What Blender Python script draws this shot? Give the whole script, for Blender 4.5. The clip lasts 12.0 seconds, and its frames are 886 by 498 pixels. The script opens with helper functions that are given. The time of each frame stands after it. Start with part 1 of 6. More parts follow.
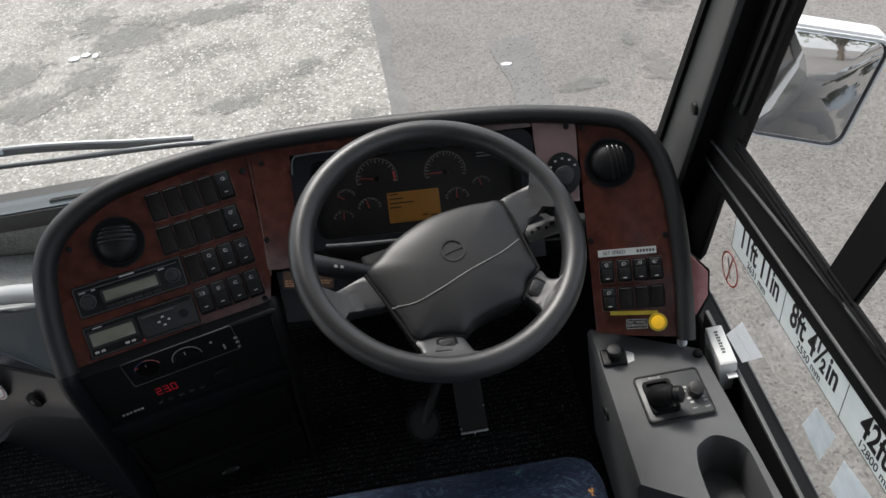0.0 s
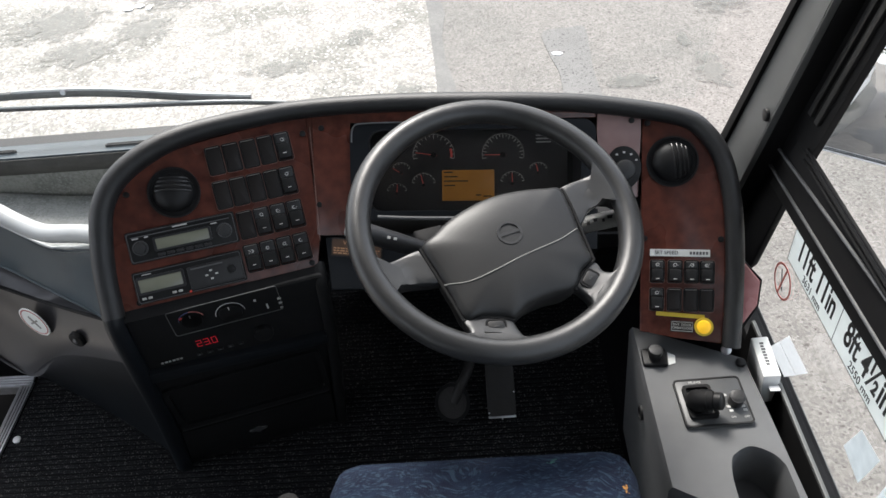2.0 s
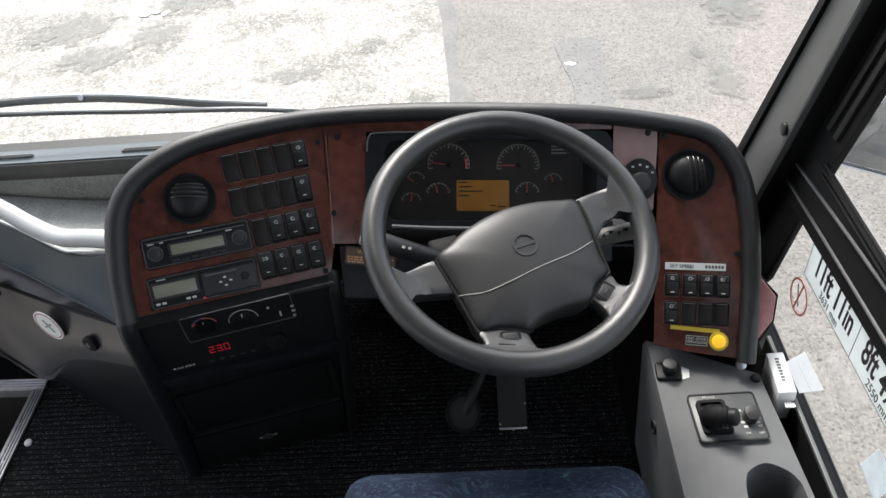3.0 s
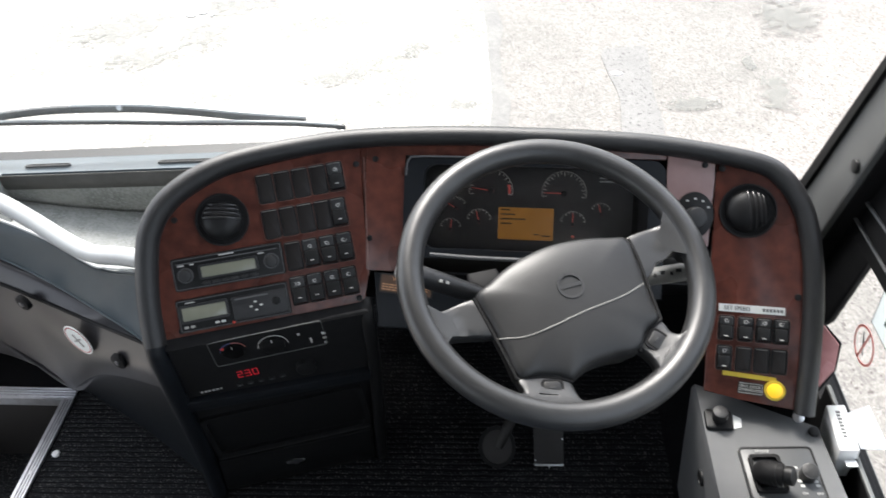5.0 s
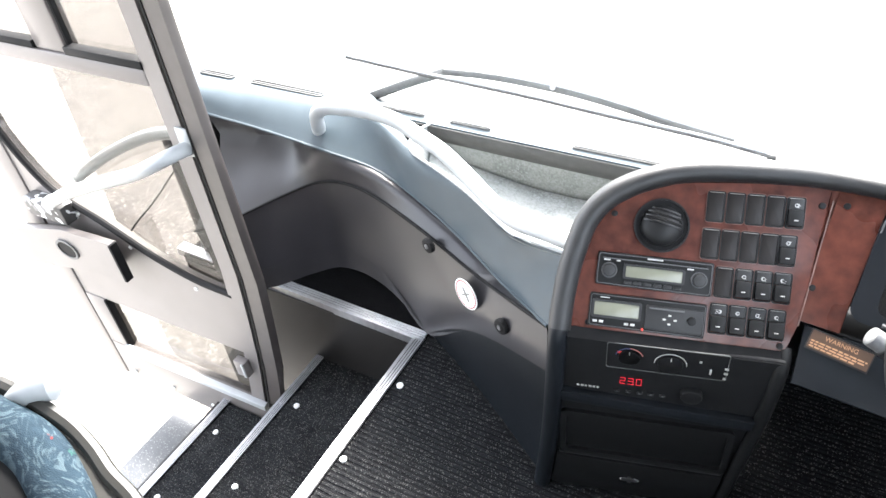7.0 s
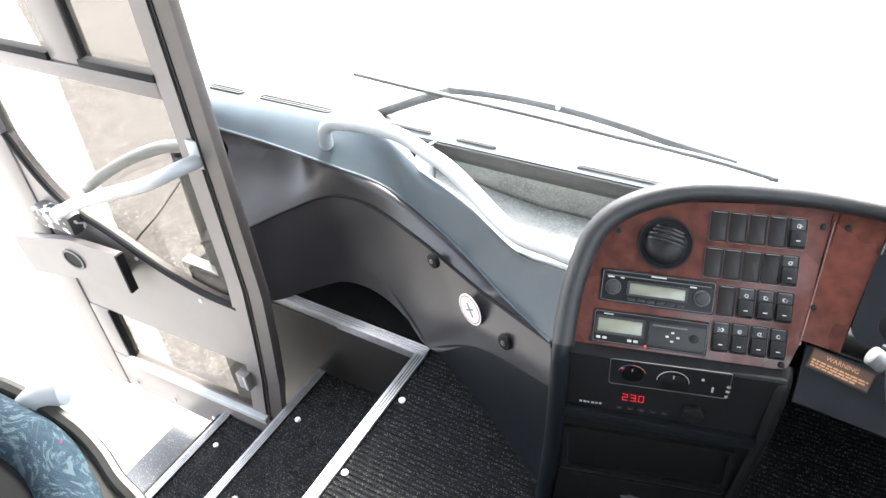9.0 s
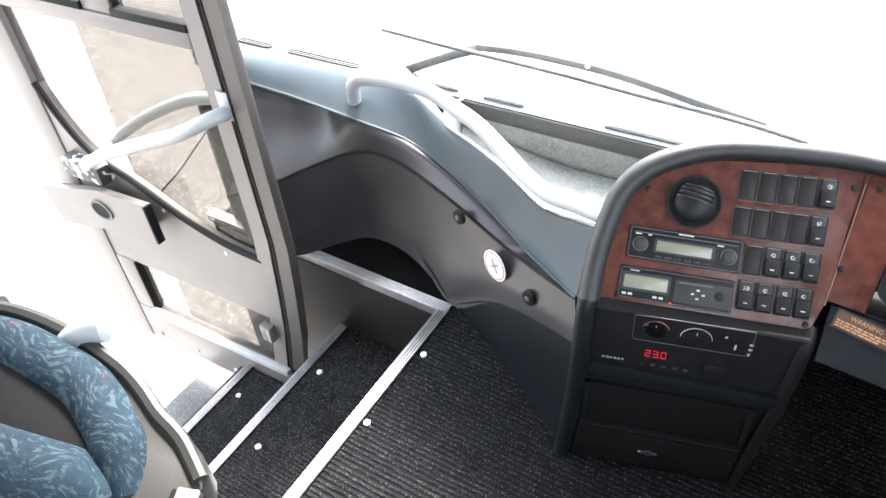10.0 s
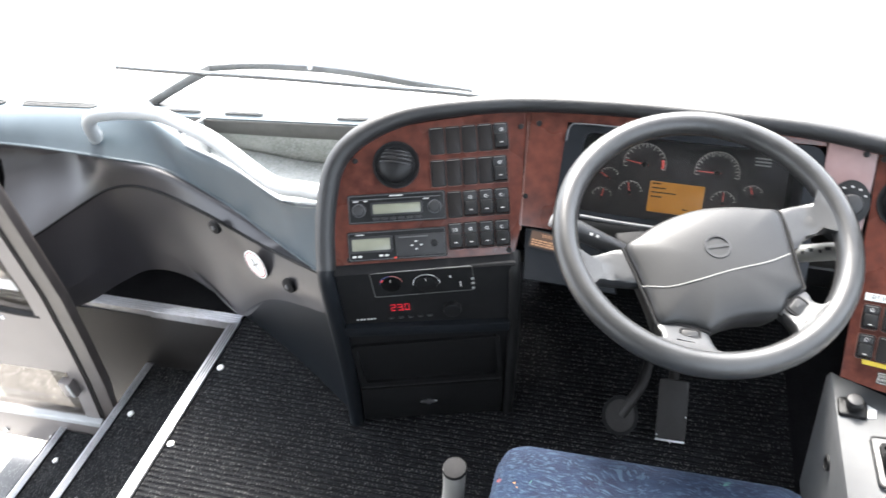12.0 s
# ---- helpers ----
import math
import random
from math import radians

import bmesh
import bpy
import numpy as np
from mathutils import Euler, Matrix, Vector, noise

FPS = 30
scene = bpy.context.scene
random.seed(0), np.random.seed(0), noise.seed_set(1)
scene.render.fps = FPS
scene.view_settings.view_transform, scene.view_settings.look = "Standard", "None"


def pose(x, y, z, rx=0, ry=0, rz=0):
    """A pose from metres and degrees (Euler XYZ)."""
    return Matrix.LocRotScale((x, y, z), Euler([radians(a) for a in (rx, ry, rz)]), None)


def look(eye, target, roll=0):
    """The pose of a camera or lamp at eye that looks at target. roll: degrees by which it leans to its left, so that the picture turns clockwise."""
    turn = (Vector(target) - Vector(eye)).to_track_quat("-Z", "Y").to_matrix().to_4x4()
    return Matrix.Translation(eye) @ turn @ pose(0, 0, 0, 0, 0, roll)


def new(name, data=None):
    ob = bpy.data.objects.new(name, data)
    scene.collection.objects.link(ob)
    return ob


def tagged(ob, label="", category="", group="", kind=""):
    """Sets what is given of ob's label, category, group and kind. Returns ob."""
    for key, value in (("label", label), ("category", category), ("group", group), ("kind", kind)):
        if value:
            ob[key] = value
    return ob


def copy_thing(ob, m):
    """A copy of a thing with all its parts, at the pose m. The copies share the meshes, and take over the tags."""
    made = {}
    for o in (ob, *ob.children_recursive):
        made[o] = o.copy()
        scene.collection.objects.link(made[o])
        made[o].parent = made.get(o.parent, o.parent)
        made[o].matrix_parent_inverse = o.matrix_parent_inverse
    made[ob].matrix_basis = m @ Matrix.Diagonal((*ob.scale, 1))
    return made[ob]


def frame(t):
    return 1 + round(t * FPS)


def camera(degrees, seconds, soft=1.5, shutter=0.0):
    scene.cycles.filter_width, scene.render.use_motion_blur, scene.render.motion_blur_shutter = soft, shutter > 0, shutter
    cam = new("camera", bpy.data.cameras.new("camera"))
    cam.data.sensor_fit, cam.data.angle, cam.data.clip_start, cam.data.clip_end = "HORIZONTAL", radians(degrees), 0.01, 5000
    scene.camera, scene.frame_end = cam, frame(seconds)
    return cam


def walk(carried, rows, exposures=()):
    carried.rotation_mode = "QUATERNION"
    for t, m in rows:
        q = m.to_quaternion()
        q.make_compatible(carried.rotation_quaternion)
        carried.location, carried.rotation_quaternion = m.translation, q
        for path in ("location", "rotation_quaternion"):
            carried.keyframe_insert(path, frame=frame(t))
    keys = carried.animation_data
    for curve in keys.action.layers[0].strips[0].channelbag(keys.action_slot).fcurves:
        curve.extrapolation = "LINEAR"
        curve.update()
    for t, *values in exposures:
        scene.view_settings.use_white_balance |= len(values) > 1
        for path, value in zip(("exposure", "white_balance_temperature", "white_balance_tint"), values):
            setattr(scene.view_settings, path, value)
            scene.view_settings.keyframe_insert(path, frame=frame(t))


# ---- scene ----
cam = camera(61.75, 12.0, shutter=0.4)
PATH = [
    (0, (0.0325, -0.0631, 2.6090), (0.0136, 1.4068, 1.2529), -10.32),
    (0.5, (0.0265, -0.0577, 2.6057), (-0.0058, 1.3972, 1.2337), -9.72),
    (1, (0.0081, -0.0607, 2.6071), (-0.0705, 1.3951, 1.2380), -8.81),
    (1.5, (-0.0087, -0.0613, 2.6068), (-0.1164, 1.3851, 1.2298), -7.55),
    (2, (-0.0132, -0.0606, 2.6058), (-0.1017, 1.3830, 1.2244), -6.42),
    (2.5, (-0.0169, -0.0593, 2.6092), (-0.1101, 1.4040, 1.2490), -6.18),
    (3, (-0.0214, -0.0566, 2.6076), (-0.1332, 1.4019, 1.2437), -6.19),
    (3.2, (-0.0202, -0.0559, 2.6151), (-0.1324, 1.4185, 1.2685), -6.06),
    (4.8, (-0.0216, 0.0215, 2.5988), (-0.2053, 1.4672, 1.2290), -6.74),
    (5, (-0.0282, 0.0198, 2.6030), (-0.2377, 1.4772, 1.2495), -6.85),
    (5.5, (-0.0819, -0.0013, 2.6123), (-0.4695, 1.4561, 1.2986), -7.26),
    (6, (-0.1686, 0.0025, 2.6023), (-0.6787, 1.4090, 1.2751), -5.93),
    (6.5, (-0.2891, -0.0034, 2.6118), (-1.0589, 1.2921, 1.2969), -8.55),
    (7, (-0.3102, -0.0303, 2.6118), (-1.1566, 1.2458, 1.3253), -6.94),
    (7.5, (-0.3075, -0.0401, 2.6155), (-1.1650, 1.2566, 1.3572), -6.64),
    (9.3, (-0.3136, -0.0515, 2.6174), (-1.1723, 1.2561, 1.3713), -5.35),
    (9.5, (-0.3166, -0.0525, 2.6204), (-1.1695, 1.2566, 1.3719), -4.65),
    (10, (-0.3201, -0.0870, 2.6100), (-1.1861, 1.1497, 1.2982), -5.55),
    (10.5, (-0.2247, -0.0830, 2.6055), (-0.9861, 1.2081, 1.2814), -7.28),
    (11, (-0.1301, -0.1073, 2.5999), (-0.7375, 1.2707, 1.2838), -5.47),
    (11.5, (-0.0876, -0.1222, 2.6039), (-0.7222, 1.2528, 1.2976), -7.18),
    (12, (-0.0516, -0.1262, 2.6044), (-0.5927, 1.2932, 1.3034), -8.65),
]
walk(cam, [(t, look(eye, target, roll)) for t, eye, target, roll in PATH],
     [(0.0, 1.15), (0.7, 1.15), (1.5, 1.75), (3.2, 1.95), (4.8, 2.4), (5.5, 2.48), (6.0, 2.9), (6.6, 3.88), (7.2, 4.02), (9.6, 3.78), (10.1, 3.92), (10.5, 4.4), (11.0, 3.87), (12.0, 3.80)])

# ---- world and light ----
world = bpy.data.worlds.new("overcast_sky")
scene.world = world
world.use_nodes = True
wn, wl = world.node_tree.nodes, world.node_tree.links
sky = wn.new("ShaderNodeTexSky")
sky.sky_type, sky.sun_disc = "NISHITA", False
sky.sun_elevation, sky.sun_rotation = radians(50), radians(-17)
sky.air_density, sky.dust_density, sky.ozone_density = 1.0, 4.0, 1.0
soft_sky = wn.new("ShaderNodeMix")
soft_sky.data_type = "RGBA"
soft_sky.inputs[0].default_value = 0.55
soft_sky.inputs[7].default_value = (6.0, 6.1, 6.3, 1)
wl.new(sky.outputs[0], soft_sky.inputs[6])
wl.new(soft_sky.outputs[2], wn["Background"].inputs[0])
wn["Background"].inputs[1].default_value = 0.12
sun = new("sun", bpy.data.lights.new("sun", "SUN"))
sun.data.energy, sun.data.angle, sun.data.color = 1.6, radians(18), (1.0, 0.97, 0.93)
sun.matrix_world = look((-2.6, 8.4, 10.5), (0, 0, 0))


# ---- materials ----
def mat(name, base, second=None, scale=40.0, rough=0.5, metal=0.0, bump=0.0, bump_scale=300.0, rough_vary=0.1,
        stretch=(1, 1, 1), spec=0.5, coat=0.0, detail=4.0, emit=None, power=0.0):
    m = bpy.data.materials.new(name)
    m.use_nodes = True
    n, l = m.node_tree.nodes, m.node_tree.links
    b = n["Principled BSDF"]
    b.inputs["Metallic"].default_value = metal
    b.inputs["Specular IOR Level"].default_value = spec
    b.inputs["Coat Weight"].default_value = coat
    b.inputs["Coat Roughness"].default_value = 0.12
    co = n.new("ShaderNodeTexCoord")
    mp = n.new("ShaderNodeMapping")
    mp.inputs["Scale"].default_value = stretch
    l.new(co.outputs["Object"], mp.inputs[0])
    no = n.new("ShaderNodeTexNoise")
    no.inputs["Scale"].default_value, no.inputs["Detail"].default_value = scale, detail
    l.new(mp.outputs[0], no.inputs["Vector"])
    big = n.new("ShaderNodeTexNoise")
    big.inputs["Scale"].default_value, big.inputs["Detail"].default_value = scale * 0.12, 3
    l.new(mp.outputs[0], big.inputs["Vector"])
    mixn = n.new("ShaderNodeMath")
    mixn.operation = "MULTIPLY_ADD"
    mixn.inputs[1].default_value, mixn.inputs[2].default_value = 0.5, 0.0
    l.new(no.outputs[0], mixn.inputs[0])
    add = n.new("ShaderNodeMath")
    add.operation = "MULTIPLY_ADD"
    add.inputs[1].default_value = 0.5
    l.new(big.outputs[0], add.inputs[0])
    l.new(mixn.outputs[0], add.inputs[2])
    ramp = n.new("ShaderNodeValToRGB")
    second = second or tuple(c * 0.8 for c in base)
    ramp.color_ramp.elements[0].position, ramp.color_ramp.elements[1].position = 0.35, 0.65
    ramp.color_ramp.elements[0].color, ramp.color_ramp.elements[1].color = (*second, 1), (*base, 1)
    l.new(add.outputs[0], ramp.inputs[0])
    l.new(ramp.outputs[0], b.inputs["Base Color"])
    rr = n.new("ShaderNodeMapRange")
    rr.inputs[3].default_value, rr.inputs[4].default_value = max(0.02, rough - rough_vary), min(1, rough + rough_vary)
    l.new(big.outputs[0], rr.inputs[0])
    l.new(rr.outputs[0], b.inputs["Roughness"])
    if bump:
        fine = n.new("ShaderNodeTexNoise")
        fine.inputs["Scale"].default_value, fine.inputs["Detail"].default_value = bump_scale, 3
        l.new(co.outputs["Object"], fine.inputs["Vector"])
        bp = n.new("ShaderNodeBump")
        bp.inputs["Strength"].default_value, bp.inputs["Distance"].default_value = bump, 0.002
        l.new(fine.outputs[0], bp.inputs["Height"])
        l.new(bp.outputs[0], b.inputs["Normal"])
    if emit:
        b.inputs["Emission Color"].default_value, b.inputs["Emission Strength"].default_value = (*emit, 1), power
    return m


def glass(name, tint=(0.97, 0.98, 0.98), rough=0.0, gloss=0.012):
    """Thin pane: mostly clear, with a faint mirror gloss."""
    m = bpy.data.materials.new(name)
    m.use_nodes = True
    n, l = m.node_tree.nodes, m.node_tree.links
    n.remove(n["Principled BSDF"])
    tr, gl, mx, lw, pw = (n.new(k) for k in ("ShaderNodeBsdfTransparent", "ShaderNodeBsdfGlossy", "ShaderNodeMixShader", "ShaderNodeLayerWeight", "ShaderNodeMath"))
    tr.inputs[0].default_value = (*tint, 1)
    gl.inputs["Roughness"].default_value = rough
    pw.operation = "POWER"
    pw.inputs[1].default_value = 5.0
    ad = n.new("ShaderNodeMath")
    ad.operation = "MULTIPLY_ADD"
    ad.inputs[1].default_value, ad.inputs[2].default_value = 0.6, gloss
    lw.inputs[0].default_value = 0.5
    l.new(lw.outputs["Facing"], pw.inputs[0])
    l.new(pw.outputs[0], ad.inputs[0])
    l.new(ad.outputs[0], mx.inputs[0])
    l.new(tr.outputs[0], mx.inputs[1])
    l.new(gl.outputs[0], mx.inputs[2])
    l.new(mx.outputs[0], n["Material Output"].inputs[0])
    return m


def wood_veneer(name):
    m = mat(name, (0.126, 0.040, 0.028), (0.042, 0.0135, 0.0105), 46, 0.27, bump=0.06, bump_scale=500, stretch=(1, 1, 2.0), spec=0.3, coat=0.22, rough_vary=0.07, detail=7)
    return m


def leafy(m, pale, scale):
    """Curling leaf strokes woven over the cloth."""
    n, l = m.node_tree.nodes, m.node_tree.links
    b = n["Principled BSDF"]
    co = n.new("ShaderNodeTexCoord")
    wob = n.new("ShaderNodeTexNoise")
    wob.inputs["Scale"].default_value = 9
    l.new(co.outputs["Object"], wob.inputs["Vector"])
    shift = n.new("ShaderNodeVectorMath")
    shift.operation = "MULTIPLY_ADD"
    shift.inputs[1].default_value = (0.12, 0.12, 0.12)
    l.new(wob.outputs["Color"], shift.inputs[0])
    l.new(co.outputs["Object"], shift.inputs[2])
    mp = n.new("ShaderNodeMapping")
    mp.inputs["Rotation"].default_value, mp.inputs["Scale"].default_value = (0.3, 0.4, 0.7), (1.0, 3.2, 1.6)
    l.new(shift.outputs[0], mp.inputs[0])
    no = n.new("ShaderNodeTexNoise")
    no.inputs["Scale"].default_value, no.inputs["Detail"].default_value, no.inputs["Roughness"].default_value = scale, 3, 0.6
    l.new(mp.outputs[0], no.inputs["Vector"])
    r = n.new("ShaderNodeValToRGB")
    r.color_ramp.elements[0].position, r.color_ramp.elements[1].position = 0.52, 0.62
    l.new(no.outputs[0], r.inputs[0])
    mx = n.new("ShaderNodeMix")
    mx.data_type = "RGBA"
    l.new(r.outputs[0], mx.inputs[0])
    l.new(b.inputs["Base Color"].links[0].from_socket, mx.inputs[6])
    mx.inputs[7].default_value = (*pale, 1)
    l.new(mx.outputs[2], b.inputs["Base Color"])
    return m


def speckled(m, scale, share, fleck):
    """Pale flecks of fibre or stone, one grain each."""
    n, l = m.node_tree.nodes, m.node_tree.links
    b = n["Principled BSDF"]
    co = n.new("ShaderNodeTexCoord")
    vo = n.new("ShaderNodeTexVoronoi")
    vo.inputs["Scale"].default_value = scale
    l.new(co.outputs["Object"], vo.inputs["Vector"])
    sep = n.new("ShaderNodeSeparateColor")
    l.new(vo.outputs["Color"], sep.inputs[0])
    r = n.new("ShaderNodeValToRGB")
    r.color_ramp.elements[0].position, r.color_ramp.elements[1].position = 1 - share, min(1.0, 1 - share * 0.35)
    l.new(sep.outputs[0], r.inputs[0])
    mx = n.new("ShaderNodeMix")
    mx.data_type = "RGBA"
    l.new(r.outputs[0], mx.inputs[0])
    l.new(b.inputs["Base Color"].links[0].from_socket, mx.inputs[6])
    mx.inputs[7].default_value = (*fleck, 1)
    l.new(mx.outputs[2], b.inputs["Base Color"])
    return m


def soaked(m, core, ragged):
    """Thins out to nothing towards a ragged edge of the thing it lies on."""
    n, l = m.node_tree.nodes, m.node_tree.links
    b = n["Principled BSDF"]
    co = n.new("ShaderNodeTexCoord")
    gr = n.new("ShaderNodeVectorMath")
    gr.operation = "DISTANCE"
    gr.inputs[1].default_value = (0.5, 0.5, 0.5)
    flat = n.new("ShaderNodeVectorMath")
    flat.operation = "MULTIPLY_ADD"
    flat.inputs[1].default_value, flat.inputs[2].default_value = (1, 1, 0), (0, 0, 0.5)
    l.new(co.outputs["Generated"], flat.inputs[0])
    l.new(flat.outputs[0], gr.inputs[0])
    no = n.new("ShaderNodeTexNoise")
    no.inputs["Scale"].default_value, no.inputs["Detail"].default_value, no.inputs["Roughness"].default_value = 11, 8, 0.72
    l.new(co.outputs["Object"], no.inputs["Vector"])
    ad = n.new("ShaderNodeMath")
    ad.operation = "MULTIPLY_ADD"
    ad.inputs[1].default_value = ragged
    l.new(no.outputs[0], ad.inputs[0])
    l.new(gr.outputs["Value"], ad.inputs[2])
    mr_ = n.new("ShaderNodeMapRange")
    mr_.interpolation_type = "SMOOTHSTEP"
    mr_.inputs[1].default_value, mr_.inputs[2].default_value = 0.5 * ragged + 0.20, 0.5 * ragged + 0.42
    mr_.inputs[3].default_value, mr_.inputs[4].default_value = core, 0.0
    l.new(ad.outputs[0], mr_.inputs[0])
    l.new(mr_.outputs[0], b.inputs["Alpha"])
    return m


BLACK = mat("black_plastic", (0.0115, 0.0118, 0.0125), (0.0075, 0.0078, 0.0082), 60, 0.46, bump=0.12, bump_scale=900, spec=0.24)
PAD = mat("padded_vinyl", (0.0165, 0.0172, 0.0182), (0.011, 0.0115, 0.0125), 50, 0.46, bump=0.3, bump_scale=700)
WHEEL = mat("wheel_rubber", (0.027, 0.0275, 0.028), (0.017, 0.0175, 0.018), 30, 0.33, bump=0.16, bump_scale=900, spec=0.5, rough_vary=0.14)
WHEEL_PAD = mat("wheel_pad_leather_grain", (0.0195, 0.0197, 0.020), (0.014, 0.0142, 0.0145), 30, 0.42, bump=0.08, bump_scale=500, spec=0.34)
GREY = mat("grey_moulded_plastic", (0.095, 0.098, 0.101), (0.074, 0.076, 0.079), 25, 0.5, bump=0.18, bump_scale=800)
BLUEGREY = mat("blue_grey_moulding", (0.062, 0.081, 0.094), (0.047, 0.063, 0.074), 12, 0.40, bump=0.10, bump_scale=700, spec=0.28)
DARKBLUE = mat("dark_blue_grey_plastic", (0.0105, 0.0125, 0.0155), (0.007, 0.0085, 0.0105), 20, 0.40, bump=0.12, bump_scale=700, spec=0.2)
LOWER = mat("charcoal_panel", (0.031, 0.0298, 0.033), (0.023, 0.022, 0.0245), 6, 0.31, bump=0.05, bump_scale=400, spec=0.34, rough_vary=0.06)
WOOD = wood_veneer("walnut_veneer")
VENEER_EDGE = mat("highlit_veneer_edge", (0.21, 0.11, 0.09), (0.13, 0.062, 0.05), 60, 0.25, coat=0.3)
CARPET = speckled(mat("ribbed_mat", (0.017, 0.018, 0.019), (0.005, 0.005, 0.006), 220, 0.95, bump=0.8, bump_scale=400, spec=0.12), 430, 0.16, (0.075, 0.075, 0.073))
CARPET_GROOVE = mat("mat_groove", (0.010, 0.010, 0.011), (0.005, 0.005, 0.006), 200, 0.95, spec=0.1)
TRAY = speckled(mat("speckled_tray_carpet", (0.30, 0.31, 0.30), (0.17, 0.18, 0.175), 170, 0.95, bump=0.6, bump_scale=350, spec=0.2), 260, 0.3, (0.28, 0.29, 0.29))
ALU = mat("ribbed_aluminium", (0.62, 0.63, 0.65), (0.46, 0.47, 0.49), 60, 0.34, metal=0.9, bump=0.1, bump_scale=300)
STEEL = mat("bright_metal", (0.6, 0.6, 0.62), (0.45, 0.45, 0.47), 50, 0.3, metal=1.0)
RAIL = mat("silver_painted_rail", (0.4, 0.415, 0.42), (0.33, 0.345, 0.35), 20, 0.38, bump=0.08, bump_scale=600, spec=0.5)
DOOR = mat("taupe_door_metal", (0.150, 0.136, 0.130), (0.122, 0.110, 0.105), 8, 0.34, bump=0.05, bump_scale=500)
BROWN_RUBBER = mat("brown_black_rubber", (0.030, 0.025, 0.023), (0.020, 0.017, 0.016), 40, 0.4)
BUMPER = mat("brown_grey_rubber", (0.060, 0.052, 0.049), (0.044, 0.038, 0.036), 30, 0.42)
SHELL = mat("khaki_grey_shell_plastic", (0.040, 0.0385, 0.034), (0.029, 0.028, 0.025), 12, 0.4, bump=0.08)
TIP = mat("worn_grey_tip", (0.16, 0.16, 0.16), (0.09, 0.09, 0.09), 150, 0.45)
LEVER = mat("grey_lever_plastic", (0.24, 0.235, 0.22), (0.18, 0.175, 0.165), 30, 0.45)
RUBBER = mat("black_rubber", (0.0075, 0.0075, 0.008), (0.005, 0.005, 0.0055), 60, 0.72, bump=0.1, bump_scale=500, spec=0.2)
PILLAR = mat("grey_pillar_trim", (0.098, 0.101, 0.099), (0.078, 0.081, 0.080), 15, 0.55, bump=0.12, bump_scale=700)
WHITE = mat("white_paint", (0.78, 0.78, 0.77), (0.70, 0.70, 0.69), 20, 0.35)
STICKER = mat("white_sticker", (0.74, 0.76, 0.74), (0.66, 0.68, 0.66), 40, 0.5)
def lets_light(m, share):
    """Thin vinyl: part of the light from behind shines through."""
    n, l = m.node_tree.nodes, m.node_tree.links
    b, out = n["Principled BSDF"], n["Material Output"]
    tl, mx = n.new("ShaderNodeBsdfTranslucent"), n.new("ShaderNodeMixShader")
    l.new(b.inputs["Base Color"].links[0].from_socket, tl.inputs[0])
    mx.inputs[0].default_value = share
    l.new(b.outputs[0], mx.inputs[1])
    l.new(tl.outputs[0], mx.inputs[2])
    l.new(mx.outputs[0], out.inputs[0])
    return m


VINYL = lets_light(mat("white_window_vinyl", (0.88, 0.90, 0.88), (0.80, 0.82, 0.80), 40, 0.5), 0.75)
INK = mat("black_print", (0.012, 0.012, 0.012), None, 50, 0.5)
PRINT = mat("white_print", (0.52, 0.52, 0.50), None, 50, 0.5)
RED = mat("red_print", (0.5, 0.17, 0.15), None, 50, 0.5)
BLUE_PRINT = mat("blue_print", (0.06, 0.08, 0.20), None, 50, 0.5)
NEEDLE = mat("red_needle", (0.6, 0.05, 0.03), None, 50, 0.5)
YELLOW = mat("yellow_tape", (0.62, 0.47, 0.04), (0.5, 0.36, 0.03), 80, 0.5)
AMBER = mat("amber_button", (0.85, 0.5, 0.02), (0.8, 0.42, 0.02), 80, 0.35, emit=(1.0, 0.6, 0.03), power=0.12)
LIT_PRINT = mat("glowing_scale_print", (0.40, 0.40, 0.38), None, 50, 0.5, emit=(1.0, 0.97, 0.9), power=0.016)
LIT_NEEDLE = mat("glowing_needle", (0.55, 0.11, 0.09), None, 50, 0.5, emit=(1.0, 0.10, 0.08), power=0.03)
LCD = mat("green_grey_lcd", (0.22, 0.225, 0.175), (0.18, 0.185, 0.14), 30, 0.2)
LCD_ORANGE = mat("orange_display", (0.35, 0.17, 0.03), (0.28, 0.13, 0.02), 30, 0.3, emit=(1.0, 0.42, 0.05), power=0.02)
LED = mat("red_led_digits", (0.4, 0.02, 0.03), None, 50, 0.4, emit=(1.0, 0.03, 0.06), power=0.06)
PALE_ORANGE = mat("pale_orange_print", (0.48, 0.27, 0.15), (0.38, 0.21, 0.11), 60, 0.5)
ORANGE_LABEL = mat("orange_label", (0.085, 0.048, 0.030), (0.06, 0.034, 0.022), 60, 0.5)
DIAL = mat("dial_face", (0.036, 0.035, 0.037), (0.024, 0.024, 0.026), 40, 0.3)
CLUSTER_GLASS = glass("cluster_lens", (0.88, 0.88, 0.88), 0.22, 0.045)
GLASS = glass("window_glass")
TINT = glass("tinted_glass", (0.63, 0.625, 0.61), 0.0, 0.02)
MIRROR = mat("mirror_silver", (0.9, 0.9, 0.9), None, 10, 0.02, metal=1.0, rough_vary=0.01)
PINK = mat("red_reflector", (0.52, 0.25, 0.25), (0.42, 0.17, 0.18), 60, 0.25)
FILM = mat("silver_film_plate", (0.27, 0.175, 0.165), (0.20, 0.12, 0.112), 25, 0.22, coat=0.5)


